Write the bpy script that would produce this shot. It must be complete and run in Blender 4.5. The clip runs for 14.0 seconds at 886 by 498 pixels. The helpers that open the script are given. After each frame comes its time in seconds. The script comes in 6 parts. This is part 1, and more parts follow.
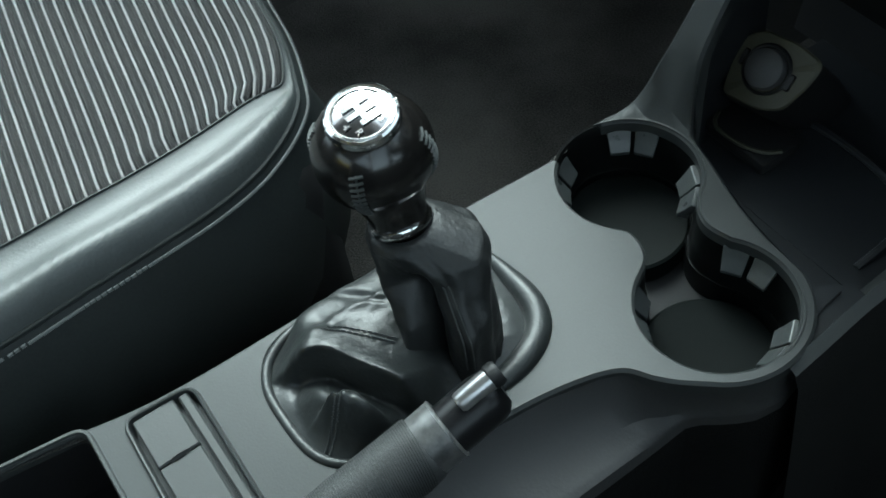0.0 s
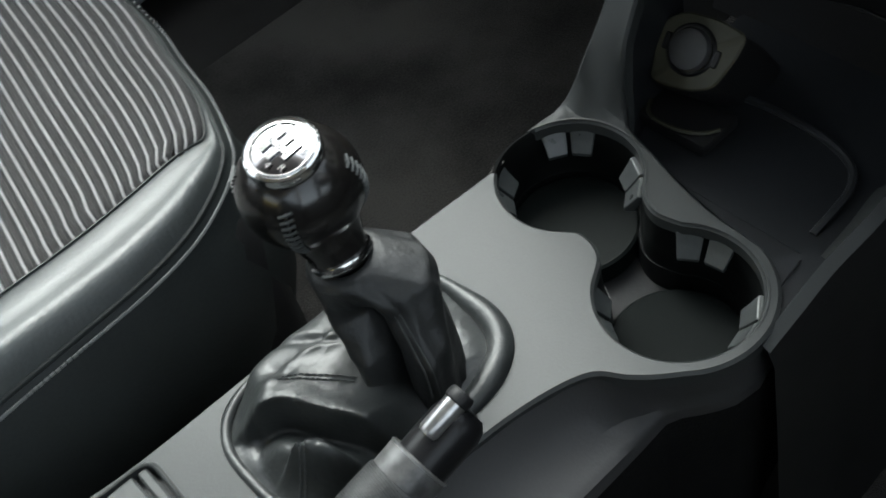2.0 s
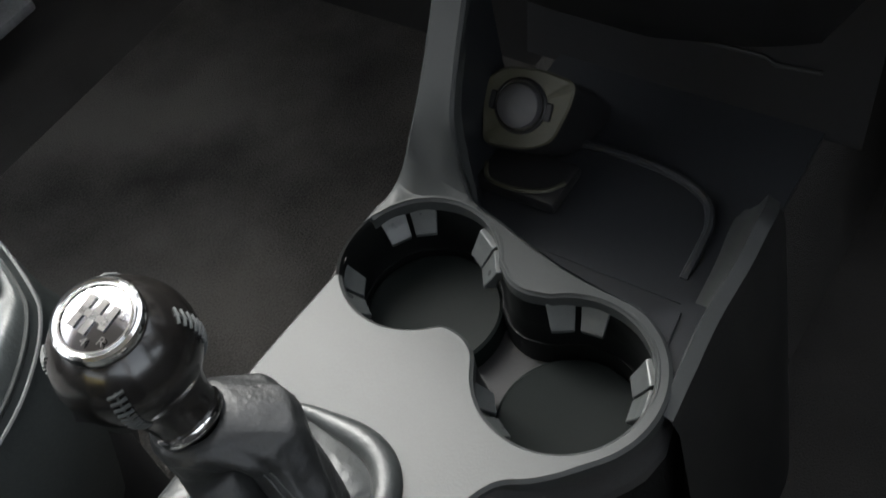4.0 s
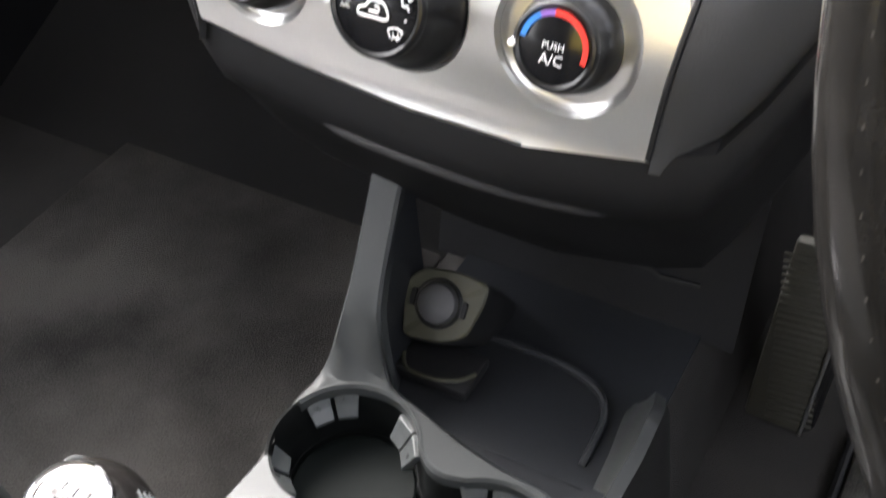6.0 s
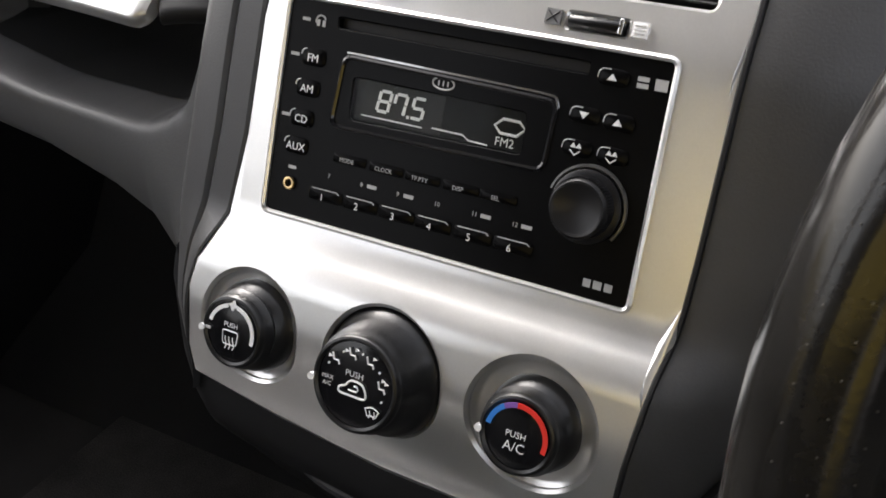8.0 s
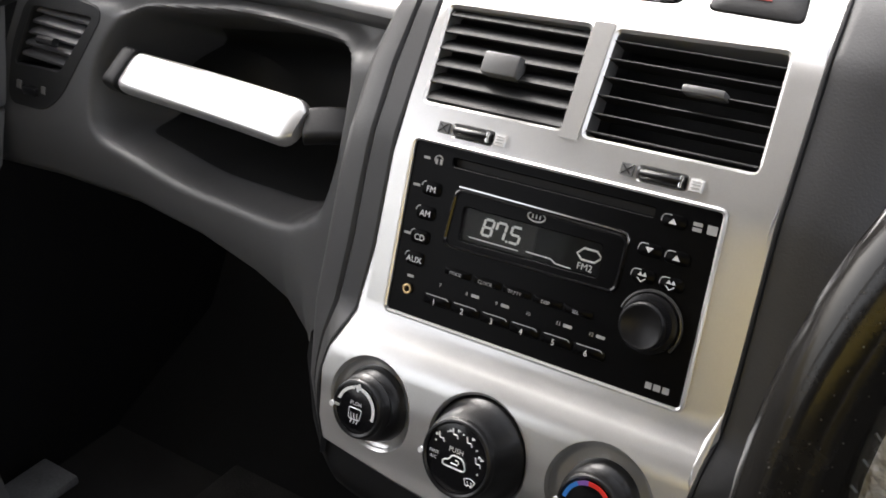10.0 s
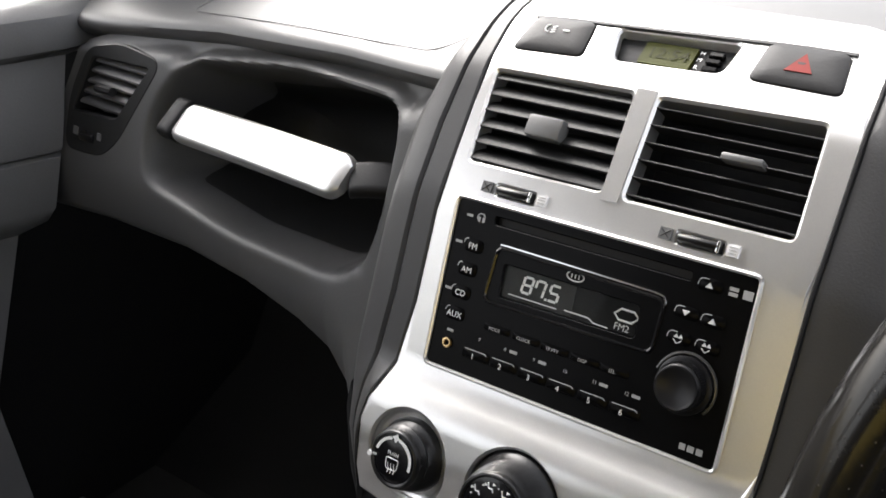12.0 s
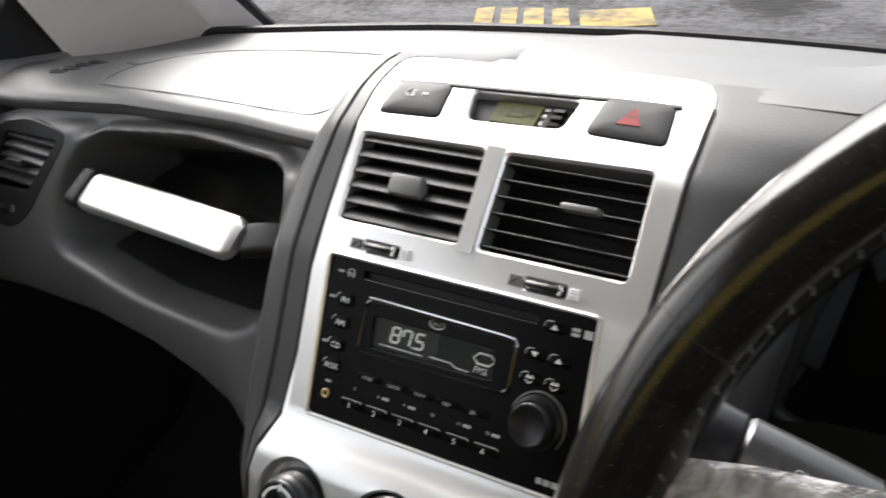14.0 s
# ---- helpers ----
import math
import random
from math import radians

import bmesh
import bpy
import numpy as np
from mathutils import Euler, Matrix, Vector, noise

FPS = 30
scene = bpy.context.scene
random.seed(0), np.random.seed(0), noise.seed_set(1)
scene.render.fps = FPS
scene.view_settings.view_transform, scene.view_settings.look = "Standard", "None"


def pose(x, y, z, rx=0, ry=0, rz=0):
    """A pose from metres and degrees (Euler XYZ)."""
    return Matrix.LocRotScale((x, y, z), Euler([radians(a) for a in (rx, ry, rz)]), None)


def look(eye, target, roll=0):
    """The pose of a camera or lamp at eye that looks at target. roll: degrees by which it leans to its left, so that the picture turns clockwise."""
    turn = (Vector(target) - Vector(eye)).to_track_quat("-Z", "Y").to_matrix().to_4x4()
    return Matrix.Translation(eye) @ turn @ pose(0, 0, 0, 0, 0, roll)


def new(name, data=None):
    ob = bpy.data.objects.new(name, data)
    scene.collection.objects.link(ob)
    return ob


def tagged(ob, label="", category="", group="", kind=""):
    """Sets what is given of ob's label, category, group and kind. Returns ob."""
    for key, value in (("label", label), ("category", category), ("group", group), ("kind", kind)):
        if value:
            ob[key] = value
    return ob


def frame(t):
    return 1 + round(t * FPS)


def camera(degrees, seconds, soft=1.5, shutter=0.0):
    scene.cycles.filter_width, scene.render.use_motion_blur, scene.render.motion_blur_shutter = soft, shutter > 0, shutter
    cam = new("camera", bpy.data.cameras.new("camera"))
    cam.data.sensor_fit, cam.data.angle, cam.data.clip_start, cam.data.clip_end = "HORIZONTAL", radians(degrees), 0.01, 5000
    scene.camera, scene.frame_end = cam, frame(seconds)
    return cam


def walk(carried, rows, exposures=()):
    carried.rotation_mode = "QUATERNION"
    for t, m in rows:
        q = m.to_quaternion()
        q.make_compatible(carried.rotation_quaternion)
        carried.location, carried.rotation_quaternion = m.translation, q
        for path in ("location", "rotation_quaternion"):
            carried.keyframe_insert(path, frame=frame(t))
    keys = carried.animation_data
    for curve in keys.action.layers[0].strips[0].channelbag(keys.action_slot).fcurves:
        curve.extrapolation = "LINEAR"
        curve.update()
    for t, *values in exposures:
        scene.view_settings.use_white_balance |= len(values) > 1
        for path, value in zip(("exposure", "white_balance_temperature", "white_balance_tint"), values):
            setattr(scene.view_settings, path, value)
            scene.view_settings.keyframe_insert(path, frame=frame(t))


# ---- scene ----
cam = camera(44.56, 14.0, 1.6, 0.5)
PATH = [
    (0, look((0.2607, -0.1635, 0.7336), (-0.0702, 0.0052, 0.2624), -10.01)),
    (0.5, look((0.2673, -0.1629, 0.7278), (-0.0654, 0.0162, 0.2617), -11.07)),
    (1, look((0.2693, -0.1625, 0.7295), (-0.0663, 0.0164, 0.2653), -12.73)),
    (1.5, look((0.2695, -0.1624, 0.7288), (-0.0681, 0.0176, 0.2667), -14.21)),
    (2, look((0.2610, -0.1557, 0.7131), (-0.0713, 0.0409, 0.2539), -15.85)),
    (2.5, look((0.2512, -0.1419, 0.6989), (-0.0751, 0.0725, 0.2433), -17.86)),
    (3, look((0.2390, -0.1246, 0.6908), (-0.0708, 0.1036, 0.2304), -19.65)),
    (3.2, look((0.2316, -0.1194, 0.6926), (-0.0634, 0.1122, 0.2243), -19.57)),
    (5.3, look((0.2020, -0.1513, 0.7144), (-0.0347, 0.1851, 0.2776), -7.00)),
    (5.5, look((0.2010, -0.1588, 0.7235), (-0.0276, 0.1870, 0.2897), -5.60)),
    (6, look((0.2041, -0.1530, 0.7514), (-0.0269, 0.2126, 0.3355), -4.08)),
    (6.5, look((0.1934, -0.1517, 0.7787), (-0.0289, 0.2388, 0.3812), -2.86)),
    (7, look((0.1945, -0.1427, 0.7930), (-0.0388, 0.2650, 0.4196), -2.49)),
    (7.5, look((0.1976, -0.1320, 0.8043), (-0.0584, 0.2997, 0.4754), -2.52)),
    (8, look((0.2098, -0.1346, 0.8208), (-0.0543, 0.2984, 0.5002), -2.40)),
    (8.5, look((0.2220, -0.1434, 0.8386), (-0.0548, 0.2795, 0.5152), -2.95)),
    (9, look((0.2341, -0.1654, 0.8594), (-0.0567, 0.2533, 0.5429), -3.02)),
    (9.2, look((0.2416, -0.1766, 0.8701), (-0.0550, 0.2450, 0.5632), -2.90)),
    (11.3, look((0.2541, -0.2092, 0.9092), (-0.0755, 0.2047, 0.6264), -2.64)),
    (11.5, look((0.2537, -0.2102, 0.9064), (-0.0780, 0.2061, 0.6297), -2.28)),
    (12, look((0.2562, -0.2104, 0.9096), (-0.0806, 0.2071, 0.6409), -2.50)),
    (12.5, look((0.2633, -0.2132, 0.9136), (-0.0769, 0.2061, 0.6521), -2.74)),
    (13, look((0.2768, -0.2162, 0.9174), (-0.0669, 0.2052, 0.6638), -3.07)),
    (13.5, look((0.2944, -0.2131, 0.9226), (-0.0482, 0.2116, 0.6730), -3.76)),
    (14, look((0.3213, -0.1991, 0.9238), (-0.0078, 0.2384, 0.6784), -4.27)),
]
EXPOSURES = [(0, 2.1, 5600, -10), (1.5, 2.15, 6000, -2), (3.2, 2.43, 6350, 5), (5.3, 3.35, 6500, 10), (6.1, 3.74, 6550, 12), (6.6, 3.4, 6600, 12), (7.2, 2.9, 6600, 12), (8.0, 2.05, 6600, 12), (9.0, 1.92, 6600, 12), (12, 1.95, 6550, 11), (14, 1.76, 6500, 10)]
walk(cam, PATH, EXPOSURES)

# ---- daylight: an overcast sky ----
world = bpy.data.worlds.new("overcast_sky")
world.use_nodes = True
scene.world = world
sky = world.node_tree.nodes.new("ShaderNodeTexSky")
sky.sky_type, sky.sun_disc = "NISHITA", False
sky.sun_elevation, sky.sun_rotation = radians(42), radians(-62)
sky.air_density, sky.dust_density, sky.ozone_density = 1.0, 5.0, 0.6
cloud = world.node_tree.nodes.new("ShaderNodeHueSaturation")
cloud.inputs["Saturation"].default_value = 0.25
world.node_tree.links.new(sky.outputs[0], cloud.inputs["Color"])
world.node_tree.links.new(cloud.outputs[0], world.node_tree.nodes["Background"].inputs[0])
world.node_tree.nodes["Background"].inputs[1].default_value = 0.15
sun_lamp = bpy.data.lights.new("sun", "SUN")
sun_lamp.energy, sun_lamp.angle, sun_lamp.color = 1.0, radians(45), (1.0, 0.98, 0.95)
sun = new("sun", sun_lamp)
sun.matrix_world = look((-3.2, 1.6, 3.2), (0, 0, 0))


# ---- materials ----
def mat(name, color, rough=0.5, metal=0.0, vary=0.12, grain=180.0, bump=0.0, patch=9.0, rough_vary=0.1, coat=0.0, spec=0.5, bump_dist=0.0004, sheen=0.0, lo=0.45, hi=1.05):
    m = bpy.data.materials.new(name)
    m.use_nodes = True
    nt = m.node_tree
    b = nt.nodes["Principled BSDF"]
    b.inputs["Metallic"].default_value = metal
    b.inputs["Coat Weight"].default_value = coat
    b.inputs["Specular IOR Level"].default_value = spec
    b.inputs["Sheen Weight"].default_value = sheen
    co = nt.nodes.new("ShaderNodeTexCoord")
    big, small = nt.nodes.new("ShaderNodeTexNoise"), nt.nodes.new("ShaderNodeTexNoise")
    big.inputs["Scale"].default_value, big.inputs["Detail"].default_value = patch, 5
    small.inputs["Scale"].default_value, small.inputs["Detail"].default_value = grain, 3
    for n in (big, small):
        nt.links.new(co.outputs["Object"], n.inputs["Vector"])
    mix = nt.nodes.new("ShaderNodeMath")
    mix.operation = "MULTIPLY_ADD"
    nt.links.new(small.outputs["Fac"], mix.inputs[0])
    mix.inputs[1].default_value = 0.5
    nt.links.new(big.outputs["Fac"], mix.inputs[2])
    ramp = nt.nodes.new("ShaderNodeValToRGB")
    ramp.color_ramp.elements[0].position, ramp.color_ramp.elements[1].position = lo, hi
    c = Vector(color)
    ramp.color_ramp.elements[0].color = (*(c * (1 - vary)), 1)
    ramp.color_ramp.elements[1].color = (*(c * (1 + vary)), 1)
    nt.links.new(mix.outputs[0], ramp.inputs[0])
    nt.links.new(ramp.outputs[0], b.inputs["Base Color"])
    rr = nt.nodes.new("ShaderNodeMapRange")
    rr.inputs[3].default_value, rr.inputs[4].default_value = max(0.02, rough - rough_vary), min(1, rough + rough_vary)
    nt.links.new(big.outputs["Fac"], rr.inputs[0])
    nt.links.new(rr.outputs[0], b.inputs["Roughness"])
    if bump:
        bp = nt.nodes.new("ShaderNodeBump")
        bp.inputs["Strength"].default_value, bp.inputs["Distance"].default_value = bump, bump_dist
        nt.links.new(small.outputs["Fac"], bp.inputs["Height"])
        nt.links.new(bp.outputs[0], b.inputs["Normal"])
    return m


def glow(name, color, strength):
    m = mat(name, color, 0.4)
    b = m.node_tree.nodes["Principled BSDF"]
    b.inputs["Emission Color"].default_value = (*color, 1)
    b.inputs["Emission Strength"].default_value = strength
    return m


def clear(name, tint=(1, 1, 1), gloss=0.08, ior=1.45):
    m = bpy.data.materials.new(name)
    m.use_nodes = True
    nt = m.node_tree
    nt.nodes.remove(nt.nodes["Principled BSDF"])
    tr, gl, mx, fr = [nt.nodes.new(k) for k in ("ShaderNodeBsdfTransparent", "ShaderNodeBsdfGlossy", "ShaderNodeMixShader", "ShaderNodeFresnel")]
    tr.inputs[0].default_value = (*tint, 1)
    fr.inputs["IOR"].default_value = ior
    gl.inputs["Roughness"].default_value = gloss
    nt.links.new(fr.outputs[0], mx.inputs[0])
    nt.links.new(tr.outputs[0], mx.inputs[1])
    nt.links.new(gl.outputs[0], mx.inputs[2])
    nt.links.new(mx.outputs[0], nt.nodes["Material Output"].inputs[0])
    return m


SILVER = mat("silver_paint", (0.80, 0.795, 0.78), 0.29, 0.85, 0.04, 900, 0.0, 30, 0.02)
CHROME = mat("bright_chrome", (0.75, 0.75, 0.75), 0.12, 1.0, 0.05, 60, 0.0, 20, 0.05)
CHARCOAL = mat("grained_charcoal_plastic", (0.033, 0.033, 0.034), 0.45, 0, 0.12, 900, 0.2, 10, 0.07, bump_dist=0.0005)
DASH = mat("grained_dash_plastic", (0.060, 0.060, 0.061), 0.5, 0, 0.12, 800, 0.22, 8, 0.07, bump_dist=0.0004, spec=0.85)
FASCIAGREY = mat("grained_fascia_plastic", (0.076, 0.076, 0.077), 0.47, 0, 0.12, 620, 0.35, 8, 0.07, bump_dist=0.0004)
DOORGREY = mat("grained_door_plastic", (0.15, 0.15, 0.151), 0.5, 0, 0.12, 560, 0.35, 8, 0.07, bump_dist=0.0004)
SMOOTHBLACK = mat("smooth_black_plastic", (0.009, 0.009, 0.010), 0.3, 0, 0.2, 400, 0.08, 20, 0.08, spec=0.3)
RADIOBLACK = mat("deep_black_radio_face", (0.003, 0.003, 0.0033), 0.25, 0, 0.2, 400, 0.03, 20, 0.05, spec=0.08)
MATTBLACK = mat("matt_black_plastic", (0.013, 0.013, 0.014), 0.55, 0, 0.2, 500, 0.2, 12, 0.1, spec=0.3)
GLOSSBLACK = mat("gloss_black", (0.006, 0.006, 0.007), 0.12, 0, 0.2, 300, 0, 20, 0.05)
TRIM = mat("grey_console_plastic", (0.041, 0.0438, 0.0435), 0.43, 0.0, 0.10, 900, 0.25, 12, 0.06, bump_dist=0.0002, spec=0.27)
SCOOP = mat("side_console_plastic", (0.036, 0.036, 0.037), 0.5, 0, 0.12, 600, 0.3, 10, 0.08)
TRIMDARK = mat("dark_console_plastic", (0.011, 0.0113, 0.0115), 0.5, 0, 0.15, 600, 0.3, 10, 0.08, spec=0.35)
TRAYMAT = mat("grey_tray_rubber", (0.017, 0.0185, 0.021), 0.36, 0, 0.15, 300, 0.15, 14, 0.08)
GREYTAB = mat("grey_tab_plastic", (0.13, 0.13, 0.13), 0.4, 0, 0.1, 500, 0.1)
RUBBER = mat("dark_rubber", (0.0045, 0.0066, 0.0061), 0.6, 0, 0.2, 300, 0.15, 14, 0.08, spec=0.12)
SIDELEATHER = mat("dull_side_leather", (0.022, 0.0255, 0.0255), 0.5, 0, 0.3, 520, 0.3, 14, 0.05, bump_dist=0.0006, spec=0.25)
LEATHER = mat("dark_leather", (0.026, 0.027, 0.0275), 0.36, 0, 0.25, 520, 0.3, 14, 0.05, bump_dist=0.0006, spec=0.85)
# bolster leather is paler and glossier than the side leather
BOLSTER = mat("glossy_bolster_leather", (0.042, 0.048, 0.048), 0.5, 0, 0.3, 700, 0.35, 14, 0.06, bump_dist=0.0005, spec=0.75)
KNOBLEATHER = mat("polished_knob_leather", (0.009, 0.0082, 0.0078), 0.19, 0, 0.25, 500, 0.08, 14, 0.04, bump_dist=0.0005, spec=0.7)
BOOTLEATHER = mat("soft_boot_leather", (0.021, 0.0235, 0.0237), 0.42, 0, 0.3, 420, 0.4, 26, 0.07, bump_dist=0.0006, spec=0.5)
SLEEVELEATHER = mat("shaded_sleeve_leather", (0.015, 0.016, 0.0165), 0.42, 0, 0.3, 420, 0.4, 26, 0.07, bump_dist=0.0007, spec=0.45)
BOOTTHREAD = mat("dark_boot_thread", (0.05, 0.054, 0.054), 0.6, 0, 0.2, 800, 0.4)
CLOTH = mat("ribbed_seat_cloth", (0.014, 0.0133, 0.0133), 0.85, 0, 0.6, 1500, 1.0, 20, 0.05, sheen=0.1)
CLOTHDARK = mat("dark_seat_cloth", (0.005, 0.005, 0.0055), 0.9, 0, 0.5, 1400, 0.8, 20, 0.05)
CARPET = mat("dark_carpet", (0.05, 0.047, 0.044), 0.95, 0, 0.35, 900, 1.0, 9, 0.03, bump_dist=0.003)
SKIRTBLACK = mat("rough_black_skirt", (0.010, 0.010, 0.010), 0.95, 0, 0.4, 900, 0.8, 9, 0.03, bump_dist=0.002, spec=0.1)
WHITEINK = mat("white_marking", (0.8, 0.8, 0.8), 0.5, 0, 0.03)
GREYINK = mat("grey_marking", (0.42, 0.42, 0.42), 0.5, 0, 0.05)
REDINK = mat("red_marking", (0.7, 0.03, 0.02), 0.45, 0, 0.05)
BLUEINK = mat("blue_marking", (0.03, 0.2, 0.6), 0.45, 0, 0.05)
LCDLIT = glow("lit_display_segments", (0.8, 0.82, 0.8), 0.05)
THREAD = mat("grey_thread", (0.12, 0.125, 0.125), 0.7, 0, 0.2, 800, 0.4)
BRASS = mat("gold_contact", (0.7, 0.5, 0.25), 0.25, 1.0, 0.1)
BEIGE = mat("dull_olive_plastic", (0.042, 0.041, 0.026), 0.5, 0, 0.15, 500, 0.2)
GREENLCD = mat("green_lcd", (0.048, 0.053, 0.007), 0.5, 0, 0.1, 80, spec=0.1)
DARKLCD = mat("dark_lcd_figures", (0.024, 0.027, 0.005), 0.5, 0, 0.1, 80, spec=0.1)
PILLAR = mat("pale_grey_pillar_trim", (0.86, 0.82, 0.82), 0.6, 0, 0.06, 600, 0.3)
ROOFCLOTH = mat("pale_headliner", (0.62, 0.61, 0.60), 0.9, 0, 0.06, 700, 0.3)
TARMAC = mat("wet_gravel_tarmac", (0.045, 0.045, 0.047), 0.85, 0, 0.97, 22, 0.6, 1.3, 0.1, bump_dist=0.03, lo=0.62, hi=0.9, spec=0.1)
YELLOW = mat("yellow_paint", (0.17, 0.118, 0.02), 0.8, 0, 0.8, 16, 0.2, 3, lo=0.6, hi=0.9)
GLASS = clear("window_glass", ior=1.12)
LENS = clear("display_lens", (0.9, 0.9, 0.9), 0.03, 1.12)


# ---- mesh helpers ----
def mesh_from(bm, name, material, smooth=True):
    bmesh.ops.recalc_face_normals(bm, faces=bm.faces)
    me = bpy.data.meshes.new(name)
    bm.to_mesh(me)
    bm.free()
    if material:
        me.materials.append(material)
    if smooth:
        for p in me.polygons:
            p.use_smooth = True
        me.set_sharp_from_angle(angle=radians(38))
    return me


def part(name, bm, material, parent=None, label="", smooth=True, local=False):
    """One mesh object under a thing or a part; local: its points are given in the thing's own axes."""
    ob = new(name, mesh_from(bm, name, material, smooth))
    if parent is not None:
        ob.parent = parent
        if parent.type == "EMPTY" and not local:
            ob.matrix_parent_inverse = parent.matrix_basis.inverted()
    if label:
        ob["label"] = label
    return ob


def thing(name, label, category, at=(0, 0, 0), group="", kind="", m=None):
    ob = new(name)
    ob.empty_display_size = 0.02
    ob.matrix_world = m if m is not None else Matrix.Translation(at)
    return tagged(ob, label, category, group, kind)


def box(cx, cy, cz, sx, sy, sz, bevel=0.0, segs=2, m=None):
    bm = bmesh.new()
    bmesh.ops.create_cube(bm, size=1, matrix=Matrix.LocRotScale((cx, cy, cz), None, (sx, sy, sz)))
    if bevel:
        bmesh.ops.bevel(bm, geom=bm.edges[:], offset=bevel, segments=segs, affect="EDGES", profile=0.5)
    if m is not None:
        bmesh.ops.transform(bm, matrix=m, verts=bm.verts)
    return bm


def lathe(profile, segs=40, m=None):
    """profile: (radius, height) pairs, turned about z."""
    bm = bmesh.new()
    rings = []
    for r, h in profile:
        if r < 1e-6:
            rings.append([bm.verts.new((0, 0, h))])
        else:
            rings.append([bm.verts.new((r * math.cos(2 * math.pi * i / segs), r * math.sin(2 * math.pi * i / segs), h)) for i in range(segs)])
    for a, b in zip(rings, rings[1:]):
        for i in range(segs):
            j = (i + 1) % segs
            vs = [a[i % len(a)], a[j % len(a)], b[j % len(b)], b[i % len(b)]]
            vs = list(dict.fromkeys(vs))
            if len(vs) > 2:
                bm.faces.new(vs)
    if m is not None:
        bmesh.ops.transform(bm, matrix=m, verts=bm.verts)
    return bm


def tube(points, radius, closed=False, segs=8, bm=None, flat=1.0):
    """A round bead along points; radius may be one number or one a point."""
    bm = bm or bmesh.new()
    pts = [Vector(p) for p in points]
    n = len(pts)
    rad = radius if isinstance(radius, (list, tuple)) else [radius] * n
    rings, up = [], None
    for i, p in enumerate(pts):
        a = pts[(i - 1) % n] if closed or i else p
        b = pts[(i + 1) % n] if closed or i < n - 1 else p
        t = (b - a).normalized() if (b - a).length > 1e-9 else Vector((0, 0, 1))
        if up is None:
            up = Vector((0, 0, 1)) if abs(t.z) < 0.9 else Vector((1, 0, 0))
        side = t.cross(up).normalized()
        up = side.cross(t).normalized()
        rings.append([bm.verts.new(p + rad[i] * (math.cos(2 * math.pi * k / segs) * side + flat * math.sin(2 * math.pi * k / segs) * up)) for k in range(segs)])
    for i in range(n if closed else n - 1):
        a, b = rings[i], rings[(i + 1) % n]
        for k in range(segs):
            bm.faces.new((a[k], a[(k + 1) % segs], b[(k + 1) % segs], b[k]))
    if not closed:
        bm.faces.new(rings[0][::-1])
        bm.faces.new(rings[-1])
    return bm


def smooth_loop(points, steps=6, closed=True):
    """Catmull-Rom through points of any dimension."""
    pts = [np.array(p, float) for p in points]
    n, out = len(pts), []
    for i in range(n if closed else n - 1):
        p0, p1, p2, p3 = [pts[(i + k) % n] if closed else pts[min(max(i + k, 0), n - 1)] for k in (-1, 0, 1, 2)]
        for s in range(steps):
            t = s / steps
            out.append(0.5 * (2 * p1 + (p2 - p0) * t + (2 * p0 - 5 * p1 + 4 * p2 - p3) * t * t + (3 * p1 - p0 - 3 * p2 + p3) * t ** 3))
    if not closed:
        out.append(pts[-1])
    return [tuple(p) for p in out]


def rounded(corners, r, steps=5):
    """A polygon with its corners rounded by about r."""
    out, n = [], len(corners)
    for i in range(n):
        a, b, c = [Vector(corners[(i + k) % n]) for k in (-1, 0, 1)]
        ra = min(r, (a - b).length * 0.45, (c - b).length * 0.45)
        p, q = b + (a - b).normalized() * ra, b + (c - b).normalized() * ra
        for k in range(steps + 1):
            t = k / steps
            out.append(tuple((1 - t) ** 2 * p + 2 * t * (1 - t) * b + t * t * q))
    return out


def rect(x0, y0, x1, y1):
    return [(x0, y0), (x1, y0), (x1, y1), (x0, y1)]


def arc(cx, cy, r, a0, a1, n=14):
    return [(cx + r * math.cos(radians(a0 + (a1 - a0) * k / n)), cy + r * math.sin(radians(a0 + (a1 - a0) * k / n))) for k in range(n + 1)]


def inside(p, poly):
    x, y, hit = p[0], p[1], False
    for (x0, y0), (x1, y1) in zip(poly, poly[1:] + poly[:1]):
        if (y0 > y) != (y1 > y) and x < x0 + (y - y0) * (x1 - x0) / (y1 - y0):
            hit = not hit
    return hit


